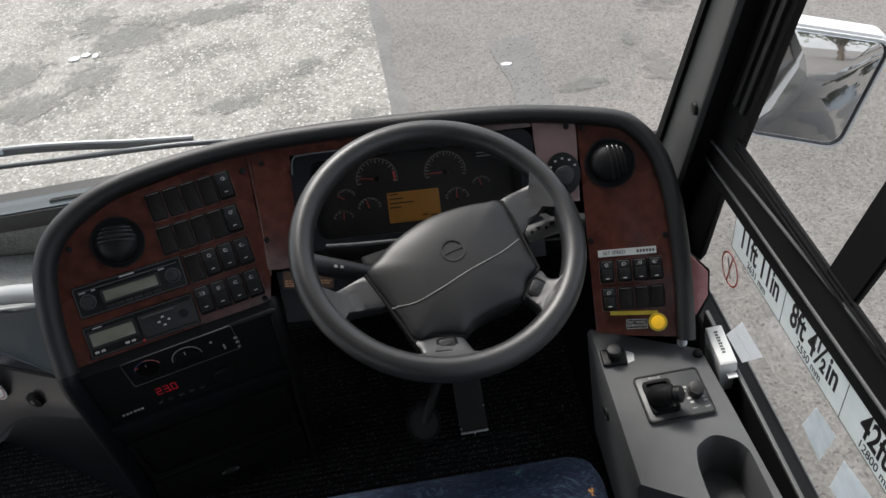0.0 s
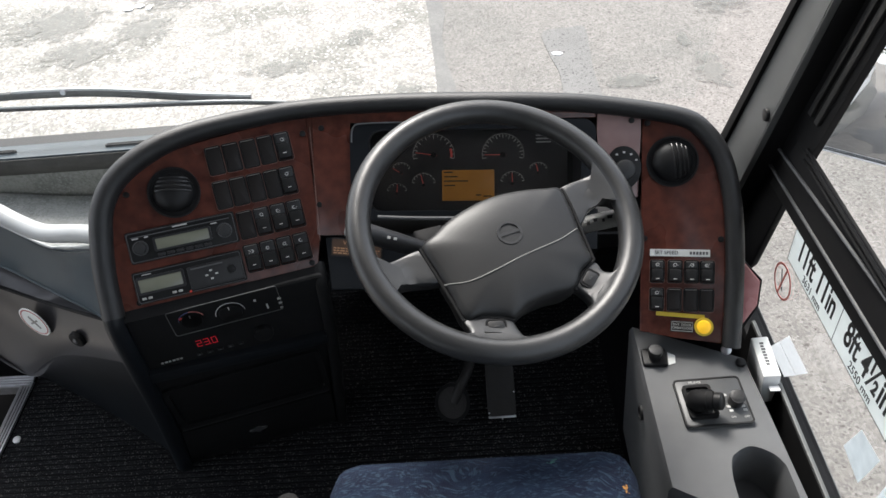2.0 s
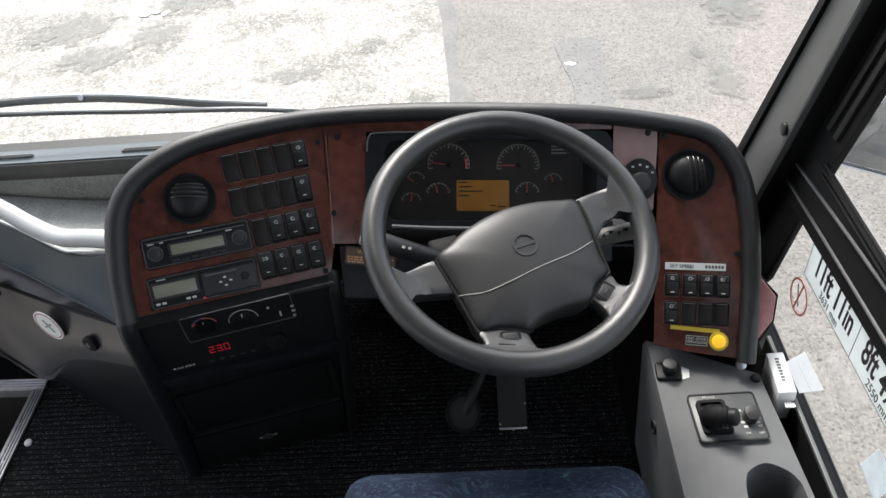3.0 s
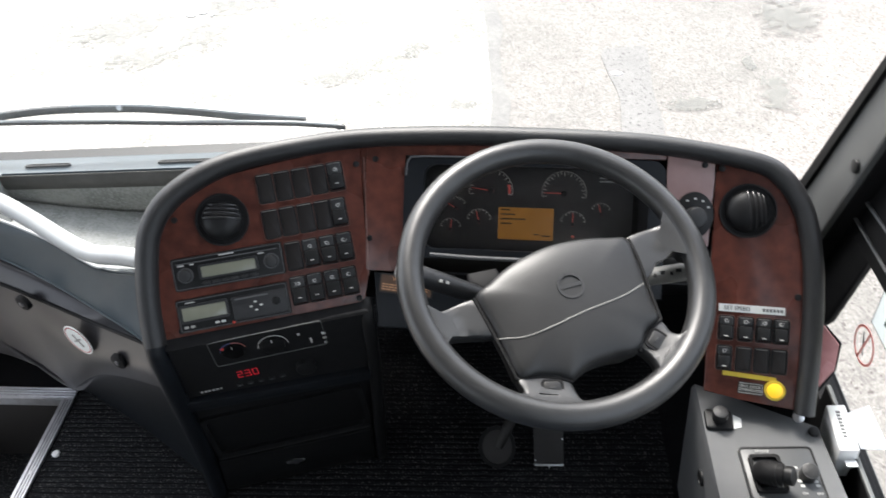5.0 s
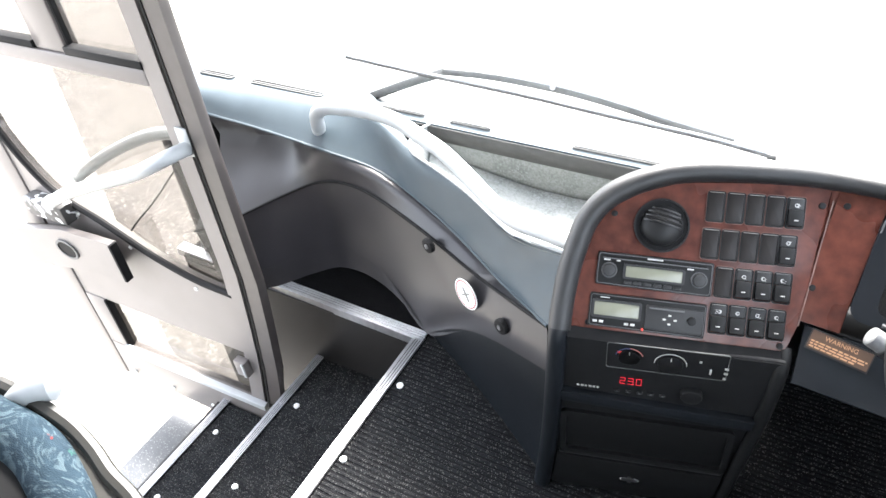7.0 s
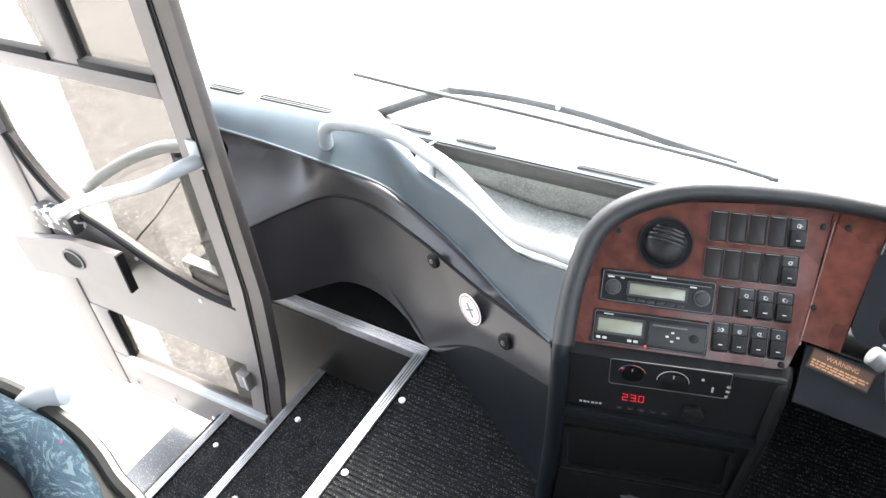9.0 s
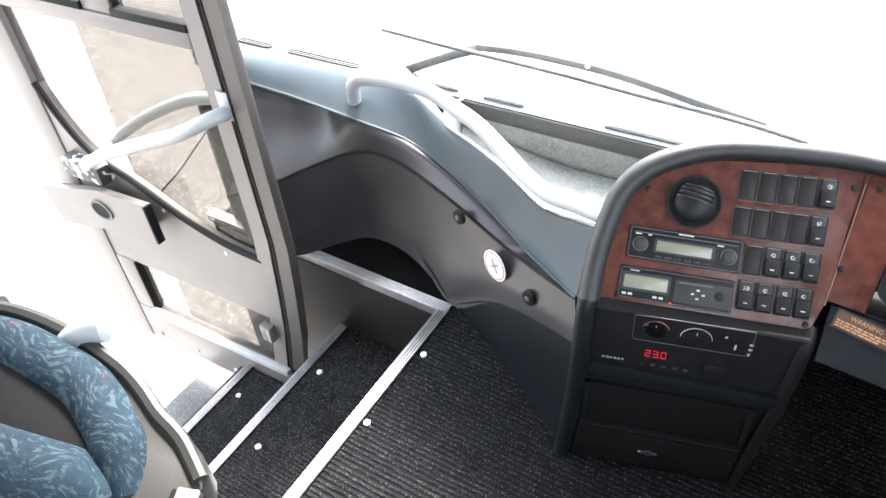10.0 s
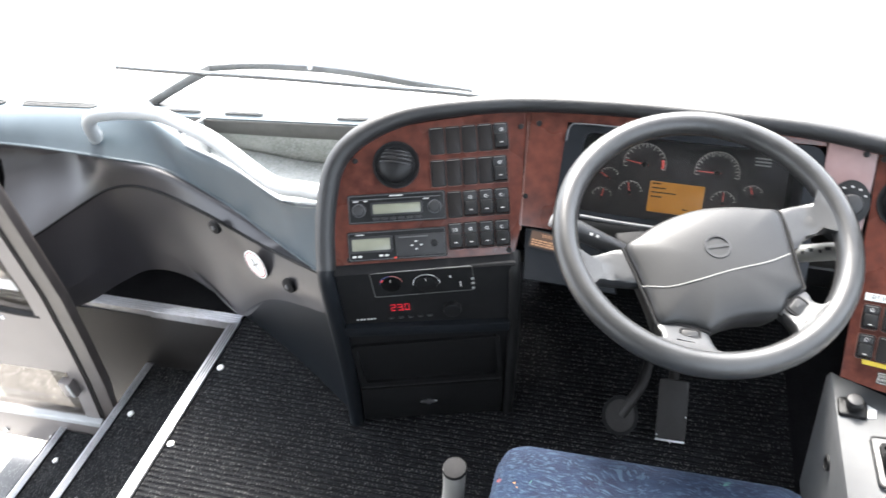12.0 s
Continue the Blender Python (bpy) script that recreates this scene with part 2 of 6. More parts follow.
def seat_fabric(name, base, dark):
    m = mat(name, base, dark, 55, 0.9, bump=0.7, bump_scale=600, spec=0.2, stretch=(1, 2.2, 1), detail=6)
    n, l = m.node_tree.nodes, m.node_tree.links
    b = n["Principled BSDF"]
    co = n.new("ShaderNodeTexCoord")
    vo = n.new("ShaderNodeTexVoronoi")
    vo.inputs["Scale"].default_value = 19
    rag = n.new("ShaderNodeTexNoise")
    rag.inputs["Scale"].default_value, rag.inputs["Detail"].default_value = 160, 3
    l.new(co.outputs["Object"], rag.inputs["Vector"])
    pull = n.new("ShaderNodeVectorMath")
    pull.operation = "MULTIPLY_ADD"
    pull.inputs[1].default_value = (0.022, 0.022, 0.022)
    l.new(rag.outputs["Color"], pull.inputs[0])
    l.new(co.outputs["Object"], pull.inputs[2])
    l.new(pull.outputs[0], vo.inputs["Vector"])
    sp = n.new("ShaderNodeMath")
    sp.operation = "LESS_THAN"
    sp.inputs[1].default_value = 0.11
    l.new(vo.outputs["Distance"], sp.inputs[0])
    hue = n.new("ShaderNodeValToRGB")
    hue.color_ramp.interpolation = "CONSTANT"
    e = hue.color_ramp.elements
    e[0].color, e[1].color, e[1].position = (0.28, 0.14, 0.04, 1), (0.03, 0.085, 0.075, 1), 0.35
    e.new(0.7).color = (0.13, 0.03, 0.03, 1)
    sepc = n.new("ShaderNodeSeparateColor")
    l.new(vo.outputs["Color"], sepc.inputs[0])
    l.new(sepc.outputs[0], hue.inputs[0])
    keep = n.new("ShaderNodeMath")
    keep.operation = "LESS_THAN"
    keep.inputs[1].default_value = 0.55
    l.new(sepc.outputs[1], keep.inputs[0])
    both = n.new("ShaderNodeMath")
    both.operation = "MULTIPLY"
    l.new(sp.outputs[0], both.inputs[0])
    l.new(keep.outputs[0], both.inputs[1])
    mx = n.new("ShaderNodeMix")
    mx.data_type = "RGBA"
    old = b.inputs["Base Color"].links[0].from_socket
    l.new(both.outputs[0], mx.inputs[0])
    l.new(old, mx.inputs[6])
    l.new(hue.outputs[0], mx.inputs[7])
    l.new(mx.outputs[2], b.inputs["Base Color"])
    return m


FABRIC = leafy(seat_fabric("blue_moquette", (0.009, 0.017, 0.036), (0.004, 0.006, 0.016)), (0.019, 0.034, 0.055), 80)
FABRIC_PALE = leafy(seat_fabric("light_blue_moquette", (0.027, 0.048, 0.066), (0.012, 0.023, 0.034)), (0.064, 0.092, 0.106), 60)


def ground_mat(name, c1, c2, c3, fine, stain, rough=0.9, grit=0.35):
    """Aggregate at grain scale, blotches at half a metre, dark stains."""
    m = mat(name, c1, c2, fine, rough, bump=0.7, bump_scale=fine * 1.3, spec=0.25, detail=8)
    n, l = m.node_tree.nodes, m.node_tree.links
    b = n["Principled BSDF"]
    co = n.new("ShaderNodeTexCoord")
    no = n.new("ShaderNodeTexNoise")
    no.inputs["Scale"].default_value, no.inputs["Detail"].default_value, no.inputs["Roughness"].default_value = stain, 9, 0.70
    l.new(co.outputs["Object"], no.inputs["Vector"])
    r = n.new("ShaderNodeValToRGB")
    r.color_ramp.elements[0].position, r.color_ramp.elements[1].position = 0.40, 0.51
    r.color_ramp.elements[0].color, r.color_ramp.elements[1].color = (0.75, 0.75, 0.75, 1), (0, 0, 0, 1)
    l.new(no.outputs[0], r.inputs[0])
    mx = n.new("ShaderNodeMix")
    mx.data_type = "RGBA"
    old = b.inputs["Base Color"].links[0].from_socket
    l.new(r.outputs[0], mx.inputs[0])
    l.new(old, mx.inputs[6])
    mx.inputs[7].default_value = (*c3, 1)
    vo = n.new("ShaderNodeTexVoronoi")
    vo.inputs["Scale"].default_value = fine
    l.new(co.outputs["Object"], vo.inputs["Vector"])
    sep = n.new("ShaderNodeSeparateColor")
    l.new(vo.outputs["Color"], sep.inputs[0])
    st = n.new("ShaderNodeValToRGB")
    e = st.color_ramp.elements
    e[0].color, e[1].color = (1 - grit, 1 - grit, 1 - grit, 1), (1 + grit, 1 + grit, 1 + grit, 1)
    e.new(0.5).color = (1.0, 0.99, 0.97, 1)
    l.new(sep.outputs[0], st.inputs[0])
    mul = n.new("ShaderNodeMix")
    mul.data_type, mul.blend_type = "RGBA", "MULTIPLY"
    mul.inputs[0].default_value = 1.0
    l.new(mx.outputs[2], mul.inputs[6])
    l.new(st.outputs[0], mul.inputs[7])
    l.new(mul.outputs[2], b.inputs["Base Color"])
    return m


CONCRETE = speckled(ground_mat("exposed_aggregate_concrete", (0.318, 0.302, 0.278), (0.245, 0.233, 0.214), (0.165, 0.162, 0.146), 60, 1.5, grit=0.26), 75, 0.10, (0.55, 0.53, 0.50))
TARMAC = speckled(ground_mat("weathered_tarmac", (0.212, 0.200, 0.187), (0.168, 0.158, 0.148), (0.158, 0.152, 0.142), 90, 1.1, grit=0.22), 95, 0.07, (0.105, 0.095, 0.088))
TAR_PATCH = speckled(mat("dark_tar_patch", (0.196, 0.190, 0.182), (0.160, 0.155, 0.149), 30, 0.9, bump=0.5, bump_scale=90, spec=0.1), 95, 0.08, (0.09, 0.088, 0.085))
OIL = soaked(mat("oily_stain", (0.190, 0.188, 0.170), (0.130, 0.130, 0.118), 14, 0.7, bump=0.4, bump_scale=90, detail=8), 0.55, 1.5)


# ---- shape helpers ----
def basis(o, u, n):
    """A frame at o: x along u, z along n."""
    n = Vector(n).normalized()
    u = Vector(u)
    u = (u - n * u.dot(n)).normalized()
    v = n.cross(u)
    m = Matrix((u, v, n)).transposed().to_4x4()
    m.translation = o
    return m


def put(name, bm, material, parent=None, label="", m=None, smooth=True):
    """Links a bmesh as one mesh object; material may be one or a list."""
    me = bpy.data.meshes.new(name)
    bmesh.ops.recalc_face_normals(bm, faces=bm.faces[:])
    bm.to_mesh(me)
    bm.free()
    for k in (material if isinstance(material, (list, tuple)) else [material]):
        me.materials.append(k)
    if smooth:
        me.shade_smooth()
        me.set_sharp_from_angle(angle=radians(38))
    ob = new(name, me)
    if m is not None:
        ob.matrix_world = m
    if parent is not None:
        ob.parent = parent
        ob.matrix_parent_inverse = parent.matrix_world.inverted()
    return tagged(ob, label) if label else ob


part = put


def thing(name, label, category, m=None, group="", kind=""):
    ob = new(name)
    ob.empty_display_size = 0.05
    ob.matrix_world = m if m is not None else Matrix()
    return tagged(ob, label, category, group, kind)


def boxm(x0, x1, y0, y1, z0, z1, bevel=0.0, seg=2, bm=None):
    bm = bm or bmesh.new()
    v = [bm.verts.new((x, y, z)) for z in (z0, z1) for y in (y0, y1) for x in (x0, x1)]
    fs = [bm.faces.new([v[i] for i in q]) for q in ((0, 2, 3, 1), (4, 5, 7, 6), (0, 1, 5, 4), (2, 6, 7, 3), (0, 4, 6, 2), (1, 3, 7, 5))]
    if bevel:
        bmesh.ops.bevel(bm, geom=list({e for f in fs for e in f.edges}), offset=bevel, segments=seg, affect="EDGES", profile=0.5)
    return bm


def smooth_curve(pts, n=6, closed=False):
    """A Catmull-Rom curve through a few points."""
    p = [Vector(q) for q in pts]
    out = []
    k = len(p)
    for i in range(k if closed else k - 1):
        a, b, c, d = (p[(i - 1) % k] if closed or i else p[0], p[i], p[(i + 1) % k], p[(i + 2) % k] if closed or i + 2 < k else p[-1])
        for j in range(n):
            t = j / n
            out.append(0.5 * ((2 * b) + (c - a) * t + (2 * a - 5 * b + 4 * c - d) * t * t + (3 * b - a - 3 * c + d) * t ** 3))
    if not closed:
        out.append(p[-1])
    return out


def tube(pts, r, sides=10, n=6, closed=False, raw=False, flat=1.0, bm=None, caps=True):
    """A round bar swept along a smooth curve. r may be a function of 0..1."""
    path = [Vector(q) for q in pts] if raw else smooth_curve(pts, n, closed)
    bm = bm or bmesh.new()
    rings = []
    up = Vector((0.13, 0.21, 0.97))
    k = len(path)
    for i, c in enumerate(path):
        a, b = path[(i - 1) % k] if closed or i else path[0], path[(i + 1) % k] if closed or i + 1 < k else path[-1]
        d = (b - a).normalized()
        x = up - d * up.dot(d)
        if x.length < 1e-4:
            x = Vector((1, 0, 0)) - d * d.x
        x.normalize()
        up = x
        y = d.cross(x)
        rr = r(i / max(1, k - 1)) if callable(r) else r
        rings.append([bm.verts.new(c + x * math.cos(2 * math.pi * s / sides) * rr + y * math.sin(2 * math.pi * s / sides) * rr * flat) for s in range(sides)])
    for i in range(k if closed else k - 1):
        A, B = rings[i], rings[(i + 1) % k]
        for s in range(sides):
            bm.faces.new((A[s], A[(s + 1) % sides], B[(s + 1) % sides], B[s]))
    if not closed and caps:
        bm.faces.new(rings[0][::-1])
        bm.faces.new(rings[-1])
    return bm


def plate(outline, z0, z1, bevel=0.0, seg=2, bm=None):
    """An outline in x and y, thick from z0 to z1, with its upper edge rounded."""
    bm = bm or bmesh.new()
    lo = [bm.verts.new((p[0], p[1], z0)) for p in outline]
    hi = [bm.verts.new((p[0], p[1], z1)) for p in outline]
    k = len(lo)
    top = bm.faces.new(hi)
    bm.faces.new(lo[::-1])
    for i in range(k):
        bm.faces.new((lo[i], lo[(i + 1) % k], hi[(i + 1) % k], hi[i]))
    if bevel:
        bmesh.ops.bevel(bm, geom=list(top.edges), offset=bevel, segments=seg, affect="EDGES", profile=0.5)
    return bm


def rounded(x0, x1, y0, y1, r, n=4):
    out = []
    for cx, cy, a in ((x1 - r, y1 - r, 0), (x0 + r, y1 - r, 90), (x0 + r, y0 + r, 180), (x1 - r, y0 + r, 270)):
        for i in range(n + 1):
            t = radians(a + 90 * i / n)
            out.append((cx + r * math.cos(t), cy + r * math.sin(t)))
    return out


def disc_outline(cx, cy, r, n=24, ry=None):
    return [(cx + r * math.cos(2 * math.pi * i / n), cy + (ry or r) * math.sin(2 * math.pi * i / n)) for i in range(n)]


def ring(outer, inner, z0, z1, bm=None):
    """A flat frame between two outlines of equal count, with thickness."""
    bm = bm or bmesh.new()
    k = len(outer)
    V = [[bm.verts.new((p[0], p[1], z)) for p in o] for z in (z0, z1) for o in (outer, inner)]
    for i in range(k):
        j = (i + 1) % k
        bm.faces.new((V[2][i], V[2][j], V[3][j], V[3][i]))
        bm.faces.new((V[0][j], V[0][i], V[1][i], V[1][j]))
        bm.faces.new((V[0][i], V[0][j], V[2][j], V[2][i]))
        bm.faces.new((V[1][j], V[1][i], V[3][i], V[3][j]))
    return bm


def loft(curves, n=8, thick=0.0, k=None, bm=None):
    """A skin over several smooth curves with equal counts of points."""
    bm = bm or bmesh.new()
    rows = [smooth_curve(c, n) for c in curves]
    cols = list(zip(*rows))
    fine = [smooth_curve(c, k or 4) for c in cols]
    grid = [[bm.verts.new(p) for p in c] for c in fine]
    fs = []
    for a, b in zip(grid, grid[1:]):
        for i in range(len(a) - 1):
            fs.append(bm.faces.new((a[i], a[i + 1], b[i + 1], b[i])))
    if thick:
        bmesh.ops.recalc_face_normals(bm, faces=fs)
        bmesh.ops.solidify(bm, geom=fs, thickness=thick)
    return bm


def letters(name, text, size, m, material, parent, label="", extrude=0.0003, align="CENTER", shear=0.0, bold=0.0):
    cu = bpy.data.curves.new(name, "FONT")
    cu.body, cu.size, cu.extrude, cu.align_x, cu.align_y, cu.shear = text, size, extrude, align, "CENTER", shear
    cu.offset = bold
    tmp = bpy.data.objects.new(name, cu)
    scene.collection.objects.link(tmp)
    bpy.context.view_layer.update()
    me = bpy.data.meshes.new_from_object(tmp.evaluated_get(bpy.context.evaluated_depsgraph_get()))
    bpy.data.objects.remove(tmp)
    bpy.data.curves.remove(cu)
    me.name = name
    me.materials.clear()
    me.materials.append(material)
    ob = new(name, me)
    ob.matrix_world = m
    ob.parent = parent
    ob.matrix_parent_inverse = parent.matrix_world.inverted()
    return tagged(ob, label) if label else ob


def at(m, x, y, z=0.0, turn=0.0):
    return m @ Matrix.Translation((x, y, z)) @ Matrix.Rotation(radians(turn), 4, "Z")


# frames of the main faces: left, middle and right fascia, lower console, wheel, door leaf
LP = basis((-0.605, 0.858, 1.797), (0.960, 0.280, -0.029), (0.238, -0.752, 0.615))
MP = basis((-0.288, 1.029, 1.883), (0.998, -0.059, -0.031), (-0.026, -0.770, 0.637))
RP = basis((0.332, 0.940, 1.814), (0.9856, -0.164, 0.041), (-0.150, -0.745, 0.650))
CP = basis((-0.507, 0.800, 1.603), (0.9655, 0.2604, 0.0), (0.260, -0.964, -0.050))
WP = basis((0.0188, 0.7438, 1.8838), (1.0, 0.0, 0.0), (0.1535, -0.3178, 0.9356))
DP = basis((-1.590, 0.878, 0.0), (-0.9998, -0.0175, 0.0), (-0.0175, 0.9998, 0.0))
FLOOR = 1.22


# ---- outside: ground ----
def slab_sheet(name, outline, z, material, label, cat_, kind="structure", thick=0.02):
    return tagged(put(name, plate(outline, z - thick, z), material, smooth=False), label, cat_, kind=kind)


slab_sheet("ground", [(-120, -120), (120, -120), (120, 120), (-120, 120)], 0.0, TARMAC, "weathered grey tarmac yard around the coach", "ground")
edge = [(-0.02, -12)] + [(-0.03 - 0.042 * y + 0.012 * math.sin(3.1 * y) + 0.008 * math.sin(11 * y), y) for y in [i * 0.35 for i in range(0, 60)]]
slab_sheet("pavement", edge + [(-40, 21), (-40, -12)], 0.004, CONCRETE, "pale exposed-aggregate concrete slab, worn and blotchy", "concrete slab")


def blotch(name, cx, cy, rx, ry, material, label, seed, z=0.009, wob=0.22):
    rnd = random.Random(seed)
    ph = [rnd.uniform(0, 6.28) for _ in range(4)]
    o = []
    for i in range(40):
        a = 2 * math.pi * i / 40
        k = 1 + wob * (0.5 * math.sin(2 * a + ph[0]) + 0.35 * math.sin(5 * a + ph[1]) + 0.3 * math.sin(9 * a + ph[2]) + 0.2 * math.sin(14 * a + ph[3]))
        o.append((cx + rx * k * math.cos(a), cy + ry * k * math.sin(a)))
    if material is not OIL:
        return tagged(put(name, plate(o, z - 0.008, z), material, smooth=False), label, "puddle" if name == "puddle" else "patch" if name == "dark_patch" else "litter", kind="stuff")
    film = bmesh.new()
    film.faces.new([film.verts.new((x, y, z)) for x, y in o])
    return tagged(put(name, film, material, smooth=False), label, "stain", kind="stuff")


# ---- coach body ----
HEADLINING = mat("grey_headlining", (0.28, 0.28, 0.275), (0.23, 0.23, 0.225), 30, 0.9, bump=0.3)


FLANK = mat("dark_grey_coach_paint", (0.11, 0.12, 0.115), (0.08, 0.09, 0.086), 4, 0.2, coat=0.4)


def wall(name, bm, material, label, m=None):
    return tagged(put(name, bm, material, m=m, smooth=False), label, "wall", kind="structure")


fl = boxm(-1.108, 0.50, -6.0, 1.36, 1.14, FLOOR)
boxm(-1.95, -1.108, 1.018, 1.36, 1.14, FLOOR, bm=fl)
boxm(-1.95, -1.108, -6.0, -0.25, 1.14, FLOOR, bm=fl)
tagged(put("floor", fl, CARPET_GROOVE, smooth=False), "black ribbed rubber matting on the coach floor", "floor", kind="structure")
wall("wall_back", boxm(-1.98, 0.55, -6.06, -6.0, 0.6, 3.3), GREY, "unseen plain grey wall closing the coach body at the rear")
tagged(put("ceiling", boxm(-2.0, 0.58, -6.06, 1.05, 3.20, 3.28), HEADLINING, smooth=False), "unseen coach ceiling, its grey set to bounce fill light", "ceiling", kind="structure")
# right flank: low panel, then window band, then header
wr = boxm(0.500, 0.545, -6.0, 1.40, 0.45, 1.44)
boxm(0.475, 0.545, -6.0, 0.95, 2.95, 3.2, bm=wr)
boxm(0.500, 0.545, -6.0, -0.95, 1.44, 1.80, bm=wr)
for y in (-0.95, -2.55, -4.15, -5.80):
    boxm(0.500, 0.545, y, y + 0.20, 1.44, 2.95, bm=wr)
wall("wall_right", wr, RUBBER, "black inner side wall below and above the cab window")
tagged(put("outer_skin", boxm(0.548, 0.556, -6.0, 0.95, 0.45, 1.42), FLANK, smooth=False), "dark grey glossy outer side panel of the coach", "body panel", kind="structure")
tagged(put("waist_stripe", boxm(0.5565, 0.5595, -6.0, 0.95, 1.30, 1.40), WHITE, smooth=False), "white painted waist stripe along the coach side", "stripe", kind="structure")
wl_ = boxm(-1.99, -1.93, -6.0, -0.25, 0.45, 1.80)
boxm(-1.99, -1.93, -6.0, 1.0, 2.95, 3.2, bm=wl_)
for y in (-0.75, -2.55, -4.15, -5.80):
    boxm(-1.99, -1.93, y, y + (0.50 if y == -0.75 else 0.20), 1.80, 2.95, bm=wl_)
wall("wall_left", wl_, GREY, "grey inner side wall round the open entrance")
wf = boxm(-1.99, -0.30, 1.385, 1.42, 0.45, 1.655)
boxm(-0.30, 0.545, 1.27, 1.30, 0.45, 1.60, bm=wf)
boxm(-1.99, 0.545, 1.0, 1.08, 3.05, 3.28, bm=wf)
wall("wall_front", wf, BLACK, "coach front panel below and above the windscreen")

RISER = mat("warm_dark_grey_lining", (0.022, 0.0205, 0.020), (0.016, 0.015, 0.0145), 9, 0.40, bump=0.08, bump_scale=500, spec=0.3)
# stairwell treads and risers
for box_ in ((-1.483, -1.10, -0.25, 1.014, 0.90, 0.976), (-1.80, -1.483, -0.25, 0.85, 0.71, 0.787)):
    tagged(put("stairwell_tread", boxm(*box_), CARPET, smooth=False), "black matted entrance step of the coach", "step", kind="structure")
for box_ in ((-1.13, -1.10, -0.25, 1.045, 0.976, 1.20), (-1.51, -1.483, -0.25, 1.045, 0.787, 0.957), (-1.83, -1.80, -0.25, 0.85, 0.60, 0.767)):
    wall("stair_riser", boxm(*box_), RISER, "dark grey riser of the entrance steps")
for box_ in ((-1.93, -1.10, 1.012, 1.046, 0.6, 1.205), (-1.93, -1.10, -0.28, -0.25, 0.6, 1.22)):
    wall("stairwell_side", boxm(*box_), RISER, "dark grey side wall of the stairwell")
tagged(put("entrance_step", boxm(-2.08, -1.80, -0.25, 0.85, 0.55, 0.60, 0.006), speckled(mat("worn_step_plate", (0.065, 0.067, 0.07), (0.045, 0.047, 0.05), 30, 0.5, bump=0.3), 420, 0.08, (0.2, 0.2, 0.2))), "grey lowest step plate at the open doorway", "step", kind="structure")


GROOVE_DARK = mat("dark_groove", (0.10, 0.10, 0.105), (0.05, 0.05, 0.052), 90, 0.7)


def nosing(name, length, width=0.034, label="ribbed aluminium stair nosing strip with worn edge"):
    """Along local y from 0; ribbed top, lip hanging at local x = 0."""
    ob = thing(name, label, "stair nosing")
    bm = boxm(0.0, width, 0, length, -0.001, 0.004, 0.0015, 1)
    boxm(-0.003, 0.002, 0, length, -0.024, 0.004, 0.0012, 1, bm=bm)
    strip = part("strip", bm, ALU, ob)
    for i in range(4):
        part("ridge", boxm(0.004 + i * width * 0.24, 0.0065 + i * width * 0.24, 0, length, 0.0035, 0.0060), ALU, strip, smooth=False)
        part("groove", boxm(0.0067 + i * width * 0.24, 0.0085 + i * width * 0.24, 0, length, 0.003, 0.0043), GROOVE_DARK, strip, "groove coloured darker than the ridges", smooth=False)
    n_s = max(2, int(length / 0.33))
    for i in range(n_s):
        y = length * (i + 0.5) / n_s
        part("screw", plate(disc_outline(width * 0.5, y, 0.0035, 10), 0.004, 0.0066), STEEL, strip)
    return ob


nosing("stair_nosing", 1.262, 0.029).matrix_world = Matrix.Translation((-1.122, -0.24, FLOOR + 0.002))
nosing("stair_nosing", 1.27, 0.024).matrix_world = Matrix.Translation((-1.494, -0.24, 0.978))
nosing("stair_nosing", 1.11, 0.024).matrix_world = Matrix.Translation((-1.798, -0.24, 0.789))
nosing("stair_nosing", 0.89, 0.032).matrix_world = Matrix.Translation((-1.097, 1.008, FLOOR + 0.003)) @ Matrix.Rotation(radians(88.6), 4, "Z")

# ribs of the mat: long low ridges across the floor
def rib_sheet(name, x0, x1, y0, y1, z, pitch, label):
    vs, fs = [], []
    y = y0
    rnd = random.Random(4)
    steps = max(6, int((x1 - x0) / 0.022))
    while y < y1:
        w = pitch * 0.34
        row = []
        for s in range(steps + 1):
            x = x0 + (x1 - x0) * s / steps
            j, h = rnd.uniform(-0.0011, 0.0011), rnd.uniform(0.0014, 0.0034)
            k = len(vs)
            vs += [(x, y - w + j, z), (x, y - w * 0.55 + j, z + h), (x, y + w * 0.55 + j, z + h), (x, y + w + j, z)]
            row.append(k)
        for a, b in zip(row, row[1:]):
            fs += [(a, a + 1, b + 1, b), (a + 1, a + 2, b + 2, b + 1), (a + 2, a + 3, b + 3, b + 2)]
        y += pitch
    me = bpy.data.meshes.new(name)
    me.from_pydata(vs, [], fs)
    me.materials.append(CARPET)
    return tagged(new(name, me), label, "floor mat", kind="stuff")


rib_sheet("floor_mat", -1.090, 0.26, 0.0, 1.33, FLOOR, 0.0125, "black ribbed entrance matting with worn grey fibres")
rib_sheet("step_mat", -1.466, -1.130, -0.24, 1.00, 0.976, 0.0115, "black ribbed matting on the step")
rib_sheet("step_mat", -1.770, -1.500, -0.24, 0.845, 0.787, 0.0115, "black ribbed matting on the step")


def stud(x, y, z):
    o = thing("floor_stud", "small white round fixing stud in the black matting", "stud", Matrix.Translation((x, y, z)), "studs along the steps")
    bm = plate(disc_outline(0, 0, 0.0085, 14), 0, 0.006, 0.002)
    part("cap", bm, WHITE, o, m=Matrix.Translation((x, y, z)))
    return o


